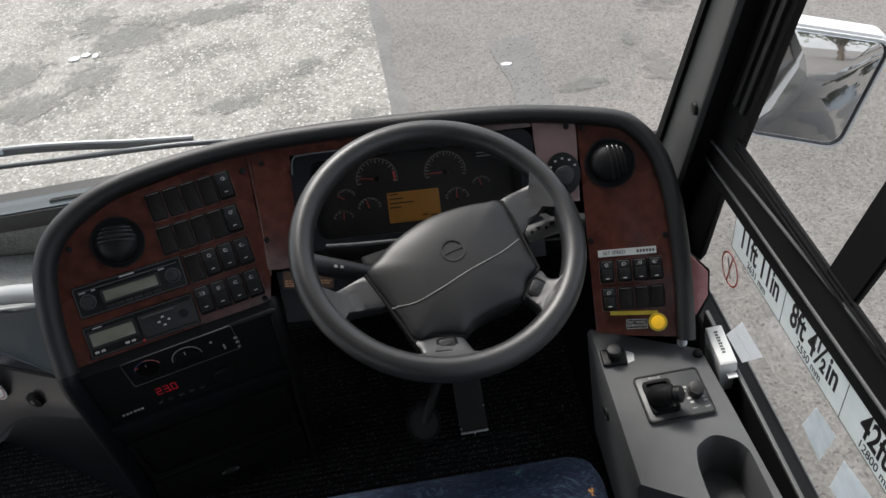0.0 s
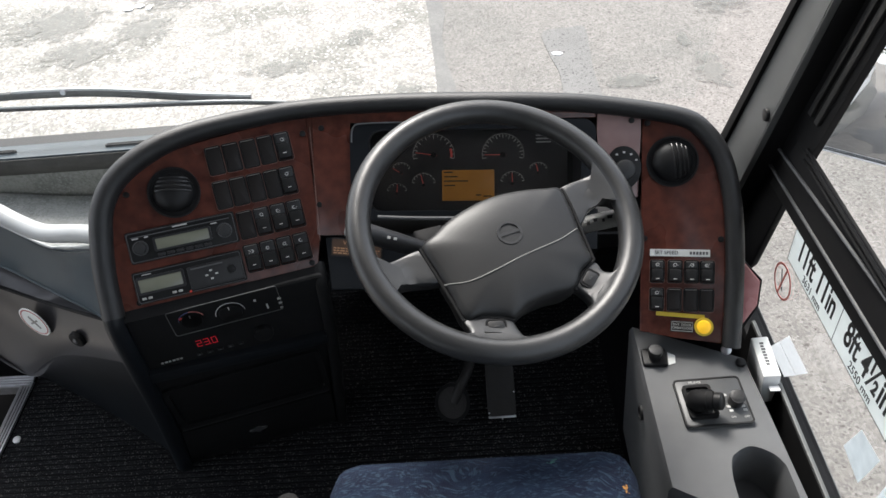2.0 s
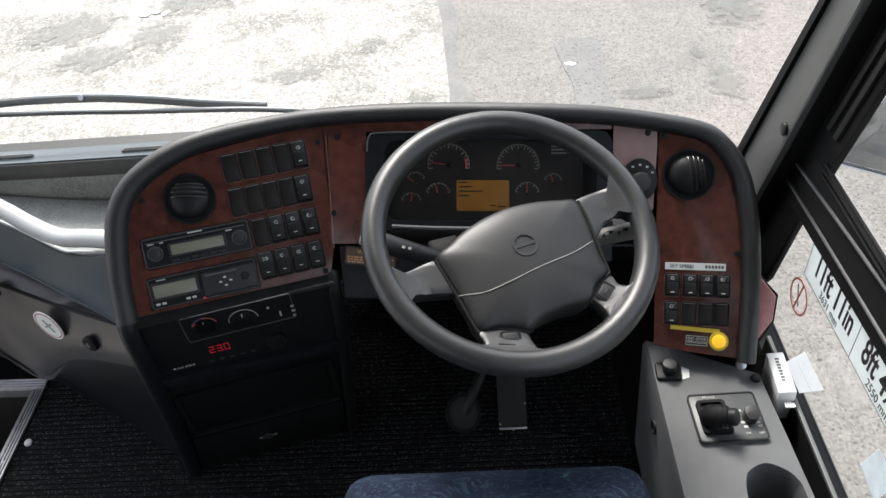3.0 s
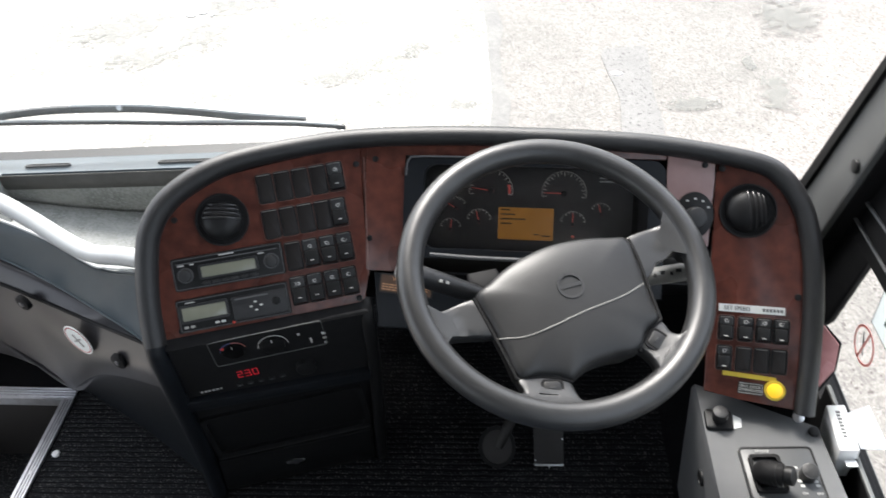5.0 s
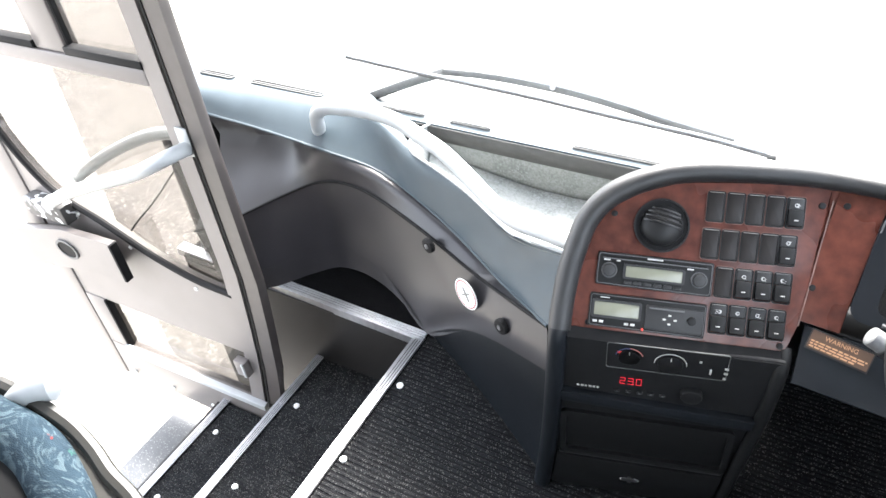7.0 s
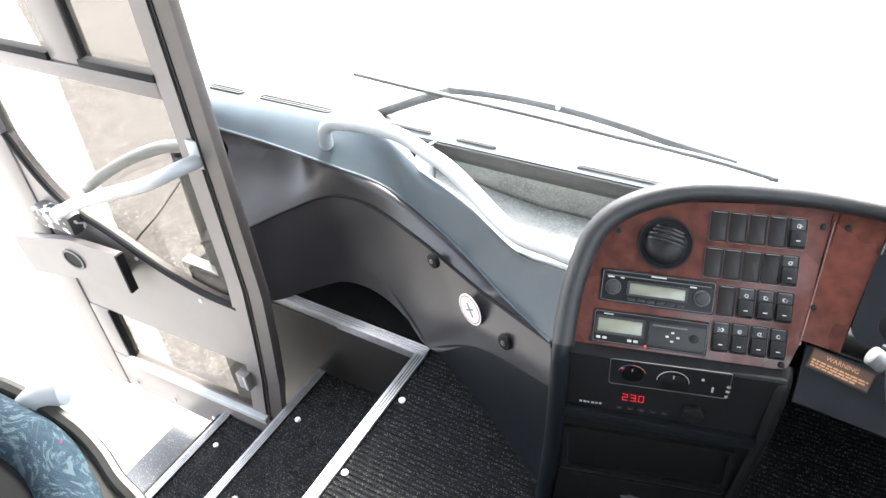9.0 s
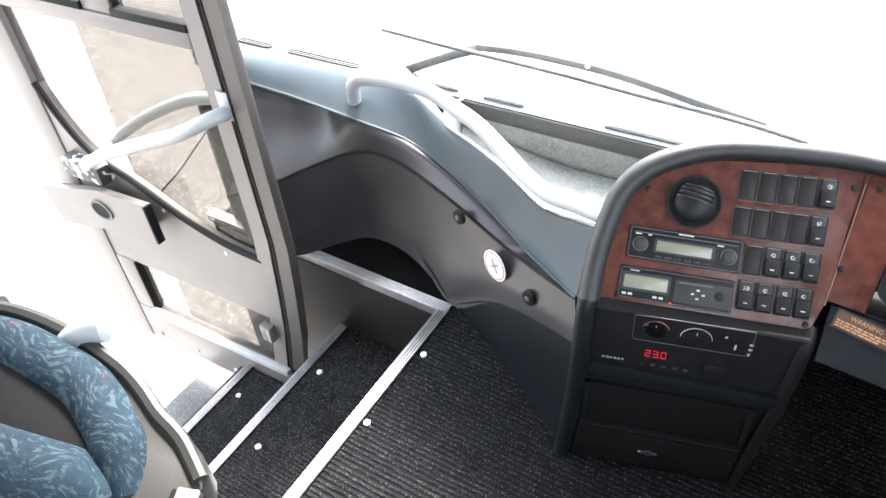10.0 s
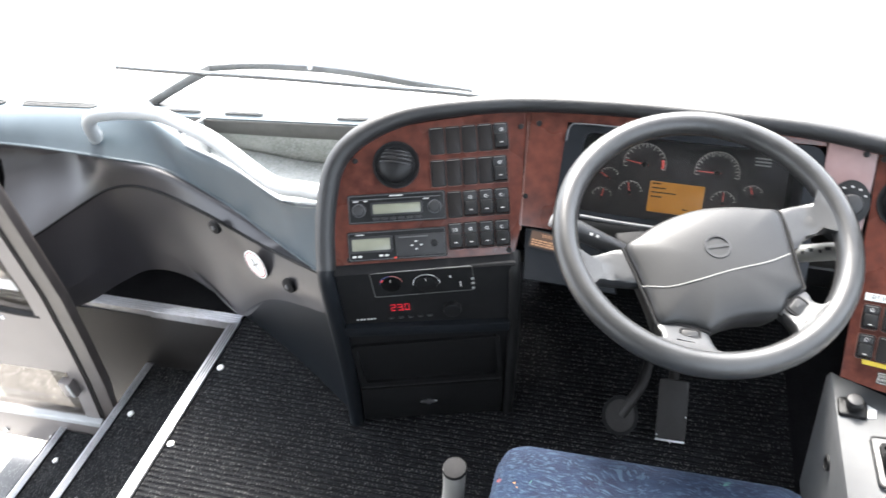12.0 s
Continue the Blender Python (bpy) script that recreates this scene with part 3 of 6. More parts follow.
s0 = stud(-1.073, 0.862, FLOOR)
for x, y, z in ((-1.079, 0.631, FLOOR), (-1.082, 0.40, FLOOR), (-1.436, 0.834, 0.976), (-1.423, 0.558, 0.976), (-1.735, 0.745, 0.787), (-1.735, 0.50, 0.787)):
    copy_thing(s0, Matrix.Translation((x, y, z)))


# ---- windscreen, side glazing, pillars ----
def pane(name, corners, material, label, thick=0.004):
    c = [Vector(p) for p in corners]
    nrm = (c[1] - c[0]).cross(c[2] - c[0]).normalized() * thick
    bm = bmesh.new()
    a = [bm.verts.new(p) for p in c]
    b = [bm.verts.new(p + nrm) for p in c]
    bm.faces.new(a)
    bm.faces.new(b[::-1])
    for i in range(4):
        bm.faces.new((a[i], a[(i + 1) % 4], b[(i + 1) % 4], b[i]))
    ob = tagged(put(name, bm, material, smooth=False), label, "window", kind="structure")
    ob.visible_shadow = False
    return ob


pane("window_1", [(-1.95, 1.374, 1.655), (0.50, 1.374, 1.655), (0.50, 0.92, 3.06), (-1.95, 0.92, 3.06)], GLASS, "large clear coach windscreen")
pane("window_2", [(0.515, -0.75, 1.44), (0.515, 0.99, 1.44), (0.515, 0.86, 1.80), (0.515, -0.75, 1.80)], GLASS, "lower cab side window with stickers")
pane("window_3", [(0.515, -0.75, 1.88), (0.515, 0.84, 1.88), (0.515, 0.50, 2.96), (0.515, -0.75, 2.96)], GLASS, "upper sliding cab side window")

# right front pillar: grey trim in front, black rubber behind, leaning back
def slanted(x0, x1, ya, yb, za, ywide_a, ywide_b, zb, bm=None, bevel=0.006):
    """A leaning post: from (ya..ya+ywide_a at za) to (yb..yb+ywide_b at zb)."""
    bm = bm or bmesh.new()
    v = [bm.verts.new((x, y, z)) for z, y0, w in ((za, ya, ywide_a), (zb, yb, ywide_b)) for y in (y0, y0 + w) for x in (x0, x1)]
    fs = [bm.faces.new([v[i] for i in q]) for q in ((0, 2, 3, 1), (4, 5, 7, 6), (0, 1, 5, 4), (2, 6, 7, 3), (0, 4, 6, 2), (1, 3, 7, 5))]
    if bevel:
        bmesh.ops.bevel(bm, geom=list({e for f in fs for e in f.edges}), offset=bevel, segments=2, affect="EDGES")
    return bm


BLADE_SEAL = mat("lighter_black_rubber", (0.024, 0.024, 0.024), (0.014, 0.014, 0.014), 30, 0.5, bump=0.1)
pl = thing("pillar_right", "grey and black leaning front pillar beside the windscreen", "pillar", kind="structure")
SIDE = basis((0.515, 0, 0), (0, 1, 0), (-1, 0, 0))


def side_post(name, front, rear, thick0, thick1, material, label="", bevel=0.004):
    """A leaning post in the plane of the side wall; front and rear edges as (y, z), from foot to top."""
    return part(name, plate([(y, -z) for y, z in front] + [(y, -z) for y, z in rear[::-1]], thick0, thick1, bevel), material, pl, label, SIDE)


lean = lambda y, slope, *zs: [(y - slope * (z - 1.75), z) for z in zs]
TRIM_F = lean(1.0705, 0.412, 1.50, 1.75, 2.05, 2.95)
TRIM_R = lean(0.9725, 0.332, 1.50, 1.75, 2.05, 2.95)
SEAL_R = [(0.965, 1.50), (0.932, 1.559), (0.888, 1.752)] + lean(0.888, 0.30, 1.80, 2.05, 2.95)
side_post("trim", TRIM_F, TRIM_R, 0.033, 0.045, PILLAR, "grey plastic pillar trim", 0.004)
side_post("core", TRIM_F, [(y - 0.003, z) for y, z in TRIM_R], -0.012, 0.034, RUBBER, "black pillar behind the trim")
side_post("seal", [(y - 0.004, z) for y, z in TRIM_R], SEAL_R, -0.006, 0.0055, RUBBER, "black rubber window seal")
for k in (0.30, 0.62):
    side_post("seal_rib", lean(0.9725 - k * 0.084, 0.332 - k * 0.032, 1.93, 2.2, 2.95), lean(0.9605 - k * 0.084, 0.332 - k * 0.032, 1.93, 2.2, 2.95), 0.005, 0.011, BLADE_SEAL, "slightly lighter rib of the rubber", 0.002)
side_post("edge_seal", lean(1.093, 0.43, 1.50, 1.75, 2.05, 2.95), [(y + 0.001, z) for y, z in TRIM_F], -0.012, 0.052, RUBBER, "black edge seal towards the windscreen")
part("bolt", plate(disc_outline(0, 0, 0.011, 16), 0, 0.006, 0.002), BLACK, pl, m=basis((0.4705, 0.942, 1.895), (0, 1, 0), (-1, 0, 0)))

wf2 = thing("window_frame", "black rubber and metal frame between the side windows", "window frame", kind="structure")
part("transom", plate([(0.95, -1.744), (0.90, -1.869), (-0.75, -1.880), (-0.75, -1.832)], 0.0005, 0.0065, 0.002), RUBBER, wf2, m=basis((0.515, 0, 0), (0, 1, 0), (-1, 0, 0)))


def side_line(y0, z0, y1, z1, x, r, name, material, label=""):
    return part(name, tube([(x, y0, z0), (x, (y0 + y1) / 2, (z0 + z1) / 2), (x, y1, z1)], r, 8), material, wf2, label)


for y0, z0, y1, z1 in ((0.988, 1.774, -0.70, 1.858), (0.967, 1.818, 0.42, 1.873)):
    side_line(y0, z0, y1, z1, 0.507, 0.0030, "trim_strip", GREY, "thin bright trim line")
for z in (1.862, 1.872, 1.882):
    side_line(0.86, z, -0.75, z + 0.004, 0.5065, 0.003, "gasket_rib", RUBBER)
part("slider_post", slanted(0.505, 0.517, 0.505, 0.235, 1.868, 0.064, 0.062, 2.95, bevel=0.003), RUBBER, wf2)
part("sill", boxm(0.496, 0.535, -0.75, 1.02, 1.43, 1.452, 0.005), RUBBER, wf2)
part("sill_trim", boxm(0.470, 0.477, 0.10, 0.80, 1.545, 1.553, 0.002), PILLAR, wf2, "thin grey trim along the console")
part("inner_panel", boxm(0.470, 0.478, 0.10, 0.80, 1.22, 1.546), RUBBER, wf2, smooth=False)


# ---- dashboard ----
def world_pt(m, x, y, z=0.0):
    return m @ Vector((x, y, z))


dash = thing("dashboard", "coach dashboard with walnut veneer fascia and black padded rim", "dashboard")
wood_l = smooth_curve([(-0.029, -0.118), (-0.020, -0.026), (-0.003, 0.053), (0.024, 0.094), (0.071, 0.118), (0.130, 0.131), (0.247, 0.139), (0.347, 0.139)], 5)
wood_l = [tuple(p) for p in [Vector((*q, 0)) if len(q) == 2 else q for q in wood_l]]
LEFT = [(p[0], p[1]) for p in wood_l] + [(0.318, -0.078), (0.305, -0.121), (0.186, -0.119)]
part("left_fascia", plate(LEFT, -0.012, 0.0, 0.002), WOOD, dash, "walnut veneer panel", LP)
top_m = [(p[0], p[1]) for p in smooth_curve([(0.004, 0.018, 0), (0.142, 0.026, 0), (0.29, 0.029, 0), (0.435, 0.026, 0), (0.495, 0.020, 0)], 5)]
part("middle_fascia", plate([(0.004, -0.192), (0.070, -0.192), (0.070, 0.0055), (0.495, 0.0055)] + top_m[::-1], -0.012, 0.0, 0.0015), WOOD, dash, "walnut veneer surround of the dials", MP)
part("fascia_joint", loft([[world_pt(LP, x, y, -0.004) for x, y in ((0.345, 0.137), (0.330, 0.0), (0.304, -0.120))], [world_pt(MP, 0.008, y, -0.004) for y in (0.016, -0.09, -0.191)]], 4, k=3), WOOD, dash, "walnut veneer corner between the two panels")
part("switch_plate", plate([(0.497, 0.018), (0.497, -0.02), (0.50, -0.06), (0.505, -0.13), (0.567, -0.13), (0.571, -0.02), (0.571, 0.012)], -0.012, 0.001, 0.0015), FILM, dash, "glossy pinkish plate round the light switch", MP)
inner_r = [(p[0], p[1]) for p in smooth_curve([(-0.055, 0.074, 0), (-0.010, 0.078, 0), (0.030, 0.060, 0), (0.060, 0.028, 0), (0.083, -0.035, 0), (0.091, -0.130, 0), (0.092, -0.235, 0), (0.085, -0.308, 0)], 5)]
part("right_fascia", plate(inner_r + [(0.0, -0.299), (-0.051, -0.291)], -0.012, 0.0, 0.002), WOOD, dash, "walnut veneer panel", RP)


rim = [world_pt(LP, *p) for p in ((-0.046, -0.124, 0.0), (-0.043, -0.060, 0.0), (-0.034, 0.000, 0.002), (-0.016, 0.062, 0.004), (0.021, 0.106, 0.005), (0.082, 0.137, 0.005), (0.150, 0.152, 0.004), (0.250, 0.156, 0.002))]
rim += [world_pt(MP, *p) for p in ((0.0, 0.030, 0.002), (0.142, 0.037, 0.002), (0.29, 0.037, 0.002), (0.435, 0.033, 0.002), (0.53, 0.024, 0.002))]
rim += [world_pt(RP, *p) for p in ((0.007, 0.076, 0.002), (0.045, 0.053, 0.003), (0.076, 0.007, 0.004), (0.093, -0.061, 0.004), (0.100, -0.140, 0.003), (0.101, -0.230, 0.002), (0.099, -0.312, 0.0))]
part("rim", tube(rim, lambda q: 0.0190 if q < 0.25 else max(0.0155, 0.0190 - 0.0195 * (q - 0.25)), 14, 5), PAD, dash, "black padded rim")
back = [p + Vector((0, 0.026, -0.020)) for p in rim]
low = [Vector((p.x * 0.94, p.y + 0.075, min(1.60, p.z - 0.05))) for p in rim]
part("top_cover", loft([[p + Vector((0, 0.012, 0.002)) for p in rim], back, low], 4, k=3), PAD, dash, "black padded top")
# dark backing between the fascias, below the dials and down to the floor
part("knee_panel", loft([[world_pt(MP, x, -0.19, -0.01) for x in (0.0, 0.19, 0.38, 0.56)], [Vector((x, 0.99, 1.58)) for x in (-0.29, -0.1, 0.09, 0.27)], [Vector((x, 1.13, 1.45)) for x in (-0.29, -0.1, 0.09, 0.27)], [Vector((x, 1.30, 1.22)) for x in (-0.33, -0.1, 0.09, 0.27)]], 3, 0.004), BLACK, dash, "black knee panel above the pedals")
part("light_stop_board", boxm(-0.66, 0.50, 1.00, 1.30, 1.575, 1.590), RUBBER, dash, "unseen black board added to keep windscreen light out of the footwell", smooth=False)
part("knee_trim", plate([(0.02, -0.195), (0.16, -0.195), (0.20, -0.29), (0.03, -0.29)], -0.03, -0.004, 0.006), DARKBLUE, dash, "dark blue panel below the veneer", MP)
for m, pts in ((LP, ((0.025, 0.074), (0.334, 0.112), (0.333, -0.015), (0.0, -0.108), (0.296, -0.112))), (MP, ((0.020, -0.004), (0.555, 0.000))), (RP, ((-0.047, -0.13), (0.078, -0.13), (-0.046, 0.066)))):
    for x, y in pts:
        part("screw", plate(disc_outline(x, y, 0.0052, 12), 0.0, 0.003, 0.001), BLACK, dash, m=m)
WORN_EDGE = mat("worn_pale_veneer_edge", (0.26, 0.165, 0.14), (0.10, 0.05, 0.042), 55, 0.3)
part("seam", boxm(-0.0008, 0.0008, -0.10, 0.10, 0.0, 0.0012), WORN_EDGE, dash, "worn joint between the veneers", at(LP, 0.334, 0.022, 0.0, -8.5), smooth=False)
part("bolt", plate(disc_outline(0.0905, -0.3168, 0.0085, 16), 0.0, 0.008, 0.003), STEEL, dash, "bright bolt head", RP)


def air_vent(m, r, turn, tilt):
    """A dark cup with a swivelling ball in it; curved fins over one half of the ball."""
    v = thing("air_vent", "round black swivelling air vent set in walnut veneer", "air vent", m, "dashboard air vents")
    part("bezel", ring(disc_outline(0, 0, r + 0.0055, 36), disc_outline(0, 0, r + 0.0025, 36), -0.004, 0.0035), BLACK, v, m=m)
    part("cup", ring(disc_outline(0, 0, r + 0.0028, 36), disc_outline(0, 0, r * 0.80, 36), -0.030, 0.0008), RUBBER, v, "dark gap round the ball", m)
    mb = m @ Matrix.Rotation(radians(turn), 4, "Z") @ Matrix.Rotation(radians(tilt), 4, "X")
    bm = bmesh.new()
    bmesh.ops.create_uvsphere(bm, u_segments=32, v_segments=16, radius=r * 0.90)
    bmesh.ops.scale(bm, vec=(1, 1, 0.62), verts=bm.verts)
    ball = part("ball", bm, BLACK, v, m=mb)
    R = r * 0.915
    for k in (-0.02, 0.22, 0.44, 0.64):
        w = math.sqrt(1 - k * k)
        pts = [(R * w * math.sin(radians(a)), R * k, 0.62 * R * w * math.cos(radians(a))) for a in (-58, -40, -20, 0, 20, 40, 58)]
        part("louvre", tube(pts, 0.0016, 6, 3), FIN, ball, "raised fin, lighter than the ball", m=mb)
    for k in (0.10, 0.33, 0.54):
        w = math.sqrt(1 - k * k)
        pts = [(R * w * math.sin(radians(a)), R * k, 0.61 * R * w * math.cos(radians(a))) for a in (-50, -25, 0, 25, 50)]
        part("louvre_slot", tube(pts, 0.0022, 6, 3), RUBBER, ball, "dark slot between fins", m=mb)
    return v


FIN = mat("fin_black_plastic", (0.035, 0.035, 0.036), (0.018, 0.018, 0.019), 90, 0.3)
air_vent(at(LP, 0.1005, 0.0608), 0.0380, -12, -14)
air_vent(at(RP, -0.0035, 0.0008), 0.0375, -82, -6)


BLANK = mat("brown_black_blank", (0.017, 0.0145, 0.014), (0.012, 0.0105, 0.010), 40, 0.42, bump=0.05, spec=0.3)


def rocker(m, w, h, lit, icon, live=True):
    s = thing("rocker_switch" if live else "switch_blank", "black rocker switch with white symbol in the fascia" if live else "plain black blanking plate in the switch bank", "switch", m, "dashboard switches" if live else "switch blanks")
    part("bezel", ring(rounded(-w / 2, w / 2, -h / 2, h / 2, 0.004), rounded(-w / 2 + 0.002, w / 2 - 0.002, -h / 2 + 0.002, h / 2 - 0.002, 0.003), -0.002, 0.0035), BLACK, s, m=m)
    part("surround", ring(rounded(-w / 2 - 0.0011, w / 2 + 0.0011, -h / 2 - 0.0011, h / 2 + 0.0011, 0.005), rounded(-w / 2, w / 2, -h / 2, h / 2, 0.004), -0.002, 0.0014), VENEER_EDGE, s, "cut veneer edge coloured pale for its highlight", m)
    if not live:
        part("cap", plate(rounded(-w / 2 + 0.002, w / 2 - 0.002, -h / 2 + 0.002, h / 2 - 0.002, 0.003), -0.002, 0.0026, 0.0012), BLANK, s, "brownish black blank", m=m)
        part("edge_mark", boxm(-w / 2 + 0.003, w / 2 - 0.003, h / 2 - 0.0030, h / 2 - 0.0020, 0.0026, 0.0040), LEVER, s, "pale line painted as the highlight on the upper edge", m, smooth=False)
        return s
    key = part("rocker", boxm(-w / 2 + 0.0025, w / 2 - 0.0025, -h / 2 + 0.003, 0.004, -0.002, 0.009, 0.002), BLACK, s, m=m @ Matrix.Rotation(radians(-9), 4, "X"))
    lens_ = part("lens", boxm(-w / 2 + 0.0025, w / 2 - 0.0025, 0.005, h / 2 - 0.003, -0.002, 0.005, 0.0015), PAD, s, m=m)
    part("edge_mark", boxm(-w / 2 + 0.0035, w / 2 - 0.0035, h / 2 - 0.0028, h / 2 - 0.0019, 0.0036, 0.0044), LEVER, s, m=m, smooth=False)
    bm = bmesh.new()
    rnd = random.Random(icon)
    ring(disc_outline(rnd.uniform(-0.0015, 0.0015), 0.0118, 0.0031, 12), disc_outline(0, 0.0118, 0.0019, 12), 0.0052, 0.0056, bm=bm)
    for k in range(3):
        x = rnd.uniform(-0.0055, 0.0035)
        boxm(x, x + rnd.uniform(0.0012, 0.0034), 0.0085 + 0.0026 * k, 0.0094 + 0.0026 * k, 0.0053, 0.0057, bm=bm)
    part("symbol", bm, PRINT, lens_, m=m, smooth=False)
    part("indicator", boxm(-0.003, 0.003, -0.014, -0.0125, 0.0096, 0.0104), PRINT, key, m=m @ Matrix.Rotation(radians(-9), 4, "X"), smooth=False)
    return s


SW, SH = 0.0275, 0.0495
rows = [(0.0978, [0.1790, 0.2085, 0.2380, 0.2675, 0.2965], "bbbbs"), (0.0385, [0.1770, 0.2060, 0.2350, 0.2640, 0.2905], "bbbbs"),
        (-0.0205, [0.2030, 0.2320, 0.2610, 0.2895], "bsss"), (-0.0790, [0.2000, 0.2285, 0.2575, 0.2865], "ssss")]
icon = 0
for y, xs, kinds in rows:
    for x, k in zip(xs, kinds):
        icon += 1
        rocker(at(LP, x, y - 0.004 * (x - 0.23)), SW, SH, False, icon, k == "s")
for i, x in enumerate((-0.0245, 0.0045, 0.0315, 0.0570)):
    rocker(at(RP, x, -0.186), 0.0245, 0.040, False, 40 + i)
rocker(at(RP, -0.0245, -0.234), 0.0245, 0.040, False, 50)
for x in (0.0045, 0.0315, 0.0570):
    rocker(at(RP, x, -0.234), 0.0245, 0.040, False, 60, False)


def radio(m, w, h):
    r = thing("car_radio", "black single-slot radio with grey-green display", "radio", m)
    part("body", boxm(-w / 2, w / 2, -h / 2, h / 2, -0.01, 0.006, 0.003), BLACK, r, m=m)
    part("face_trim", ring(rounded(-w / 2 + 0.002, w / 2 - 0.002, -h / 2 + 0.002, h / 2 - 0.002, 0.004), rounded(-w / 2 + 0.0032, w / 2 - 0.0032, -h / 2 + 0.0032, h / 2 - 0.0032, 0.003), 0.006, 0.0072), GREY, r, m=m)
    part("display", boxm(-0.044, 0.044, -0.010, 0.008, 0.006, 0.0085, 0.0008), LCD, r, "grey-green liquid crystal display", m)
    part("display_frame", ring(rounded(-0.048, 0.048, -0.013, 0.011, 0.003), rounded(-0.044, 0.044, -0.010, 0.008, 0.002), 0.006, 0.0095), PAD, r, m=m)
    part("slot", boxm(-0.082, 0.082, 0.0165, 0.0180, 0.006, 0.0078), GREY, r, m=m, smooth=False)
    part("slot_mouth", boxm(-0.080, 0.080, 0.0182, 0.0212, 0.006, 0.0066), RUBBER, r, m=m, smooth=False)
    for x in (-0.070, 0.070):
        part("knob", plate(disc_outline(x, -0.002, 0.0105, 22), 0.006, 0.016, 0.002), PAD, r, m=m)
        part("knob_ring", ring(disc_outline(x, -0.002, 0.0128, 22), disc_outline(x, -0.002, 0.0112, 22), 0.006, 0.009), GREY, r, m=m)
    for i in range(6):
        part("button", boxm(-0.045 + i * 0.0155, -0.033 + i * 0.0155, -0.0215, -0.0165, 0.006, 0.0088, 0.0008), PAD, r, m=m)
    for x, y, l in ((-0.080, 0.0135, 0.010), (-0.060, 0.0135, 0.006), (0.050, 0.0125, 0.010), (-0.012, 0.0212, 0.024)):
        part("mark", boxm(x, x + l, y, y + 0.0022, 0.0062, 0.0076), PRINT, r, m=m, smooth=False)
    return r


radio(at(LP, 0.0955, -0.0175, 0.0, -1.0), 0.181, 0.054)


def tachograph(m, w, h):
    r = thing("tachograph", "black digital tachograph with olive display and paper slot", "tachograph", m)
    part("body", boxm(-w / 2, w / 2, -h / 2, h / 2, -0.01, 0.006, 0.003), BLACK, r, m=m)
    part("display", boxm(-0.083, -0.012, -0.008, 0.014, 0.006, 0.0085, 0.0008), LCD, r, "olive liquid crystal display", m)
    part("display_frame", ring(rounded(-0.087, -0.008, -0.012, 0.018, 0.003), rounded(-0.083, -0.012, -0.008, 0.014, 0.002), 0.006, 0.0092), PAD, r, m=m)
    part("face_trim", ring(rounded(-w / 2 + 0.002, w / 2 - 0.002, -h / 2 + 0.002, h / 2 - 0.002, 0.004), rounded(-w / 2 + 0.003, w / 2 - 0.003, -h / 2 + 0.003, h / 2 - 0.003, 0.003), 0.006, 0.0070), GREY, r, m=m)
    part("drawer", boxm(-0.002, 0.088, -0.022, 0.017, 0.006, 0.0085, 0.0015), PAD, r, m=m)
    part("slot", boxm(0.004, 0.058, 0.0115, 0.0140, 0.0085, 0.0096), GREY, r, m=m, smooth=False)
    for x, y in ((0.036, 0.004), (0.036, -0.010), (0.028, -0.003), (0.045, -0.003)):
        part("key", boxm(x - 0.0024, x + 0.0024, y - 0.0014, y + 0.0014, 0.0085, 0.011, 0.0006), PRINT, r, m=m)
    part("selector", plate(disc_outline(0.070, -0.001, 0.007, 18), 0.0085, 0.013, 0.0015), BLACK, r, m=m)
    for x in (-0.080, -0.070, -0.030, -0.020):
        part("button", boxm(x - 0.0035, x + 0.0035, -0.0205, -0.0165, 0.006, 0.0086, 0.0008), PRINT, r, m=m)
    part("warning_lamp", plate(disc_outline(-0.004, -0.024, 0.0022, 10), 0.006, 0.0084), NEEDLE, r, m=m)
    part("mark", boxm(-0.075, -0.060, 0.0205, 0.0222, 0.0062, 0.0074), PRINT, r, m=m, smooth=False)
    return r


tachograph(at(LP, 0.0905, -0.0855, 0.0, -0.6), 0.183, 0.055)

# ---- lower console: heater controls, trays ----
con = thing("centre_console", "black lower console with heater panel and two bins", "console")
FACE = [(-0.112, 0.094), (0.226, 0.085), (0.182, -0.380), (-0.152, -0.380)]
part("body", plate(FACE, -0.16, 0.0, 0.006), BLACK, con, m=CP)
edge_pts = [world_pt(CP, *p) for p in ((-0.126, 0.110, -0.030), (-0.129, 0.085, -0.004), (-0.132, 0.0, 0.004), (-0.142, -0.19, 0.004), (-0.160, -0.380, 0.002))]
part("left_edge", tube(edge_pts, 0.017, 10), DARKBLUE, con, "rounded blue-grey edge")
edge_pts = [world_pt(CP, *p) for p in ((0.224, 0.085, -0.03), (0.222, 0.06, -0.004), (0.216, -0.05, 0.002), (0.200, -0.22, 0.002), (0.183, -0.380, 0.0))]
part("right_edge", tube(edge_pts, 0.012, 10), BLACK, con)
part("ledge", plate([(-0.122, -0.046), (0.206, -0.066), (0.204, -0.092), (-0.124, -0.074)], -0.002, 0.014, 0.005), DARKBLUE, con, "dark blue-grey ledge", CP)
part("upper_ledge", loft([[world_pt(CP, *q) for q in ((-0.114, 0.090, 0.001), (0.057, 0.086, 0.001), (0.226, 0.081, 0.001))], [world_pt(LP, *q) for q in ((-0.034, -0.117, 0.001), (0.14, -0.118, 0.001), (0.306, -0.119, 0.001))]], 3, 0.003, k=2), RUBBER, con)
part("heater_frame", ring(rounded(-0.047, 0.145, 0.0235, 0.0885, 0.005), rounded(-0.0459, 0.1439, 0.0246, 0.0874, 0.004), 0.0, 0.0016), PILLAR, con, "thin pale outline of the heater panel", CP)
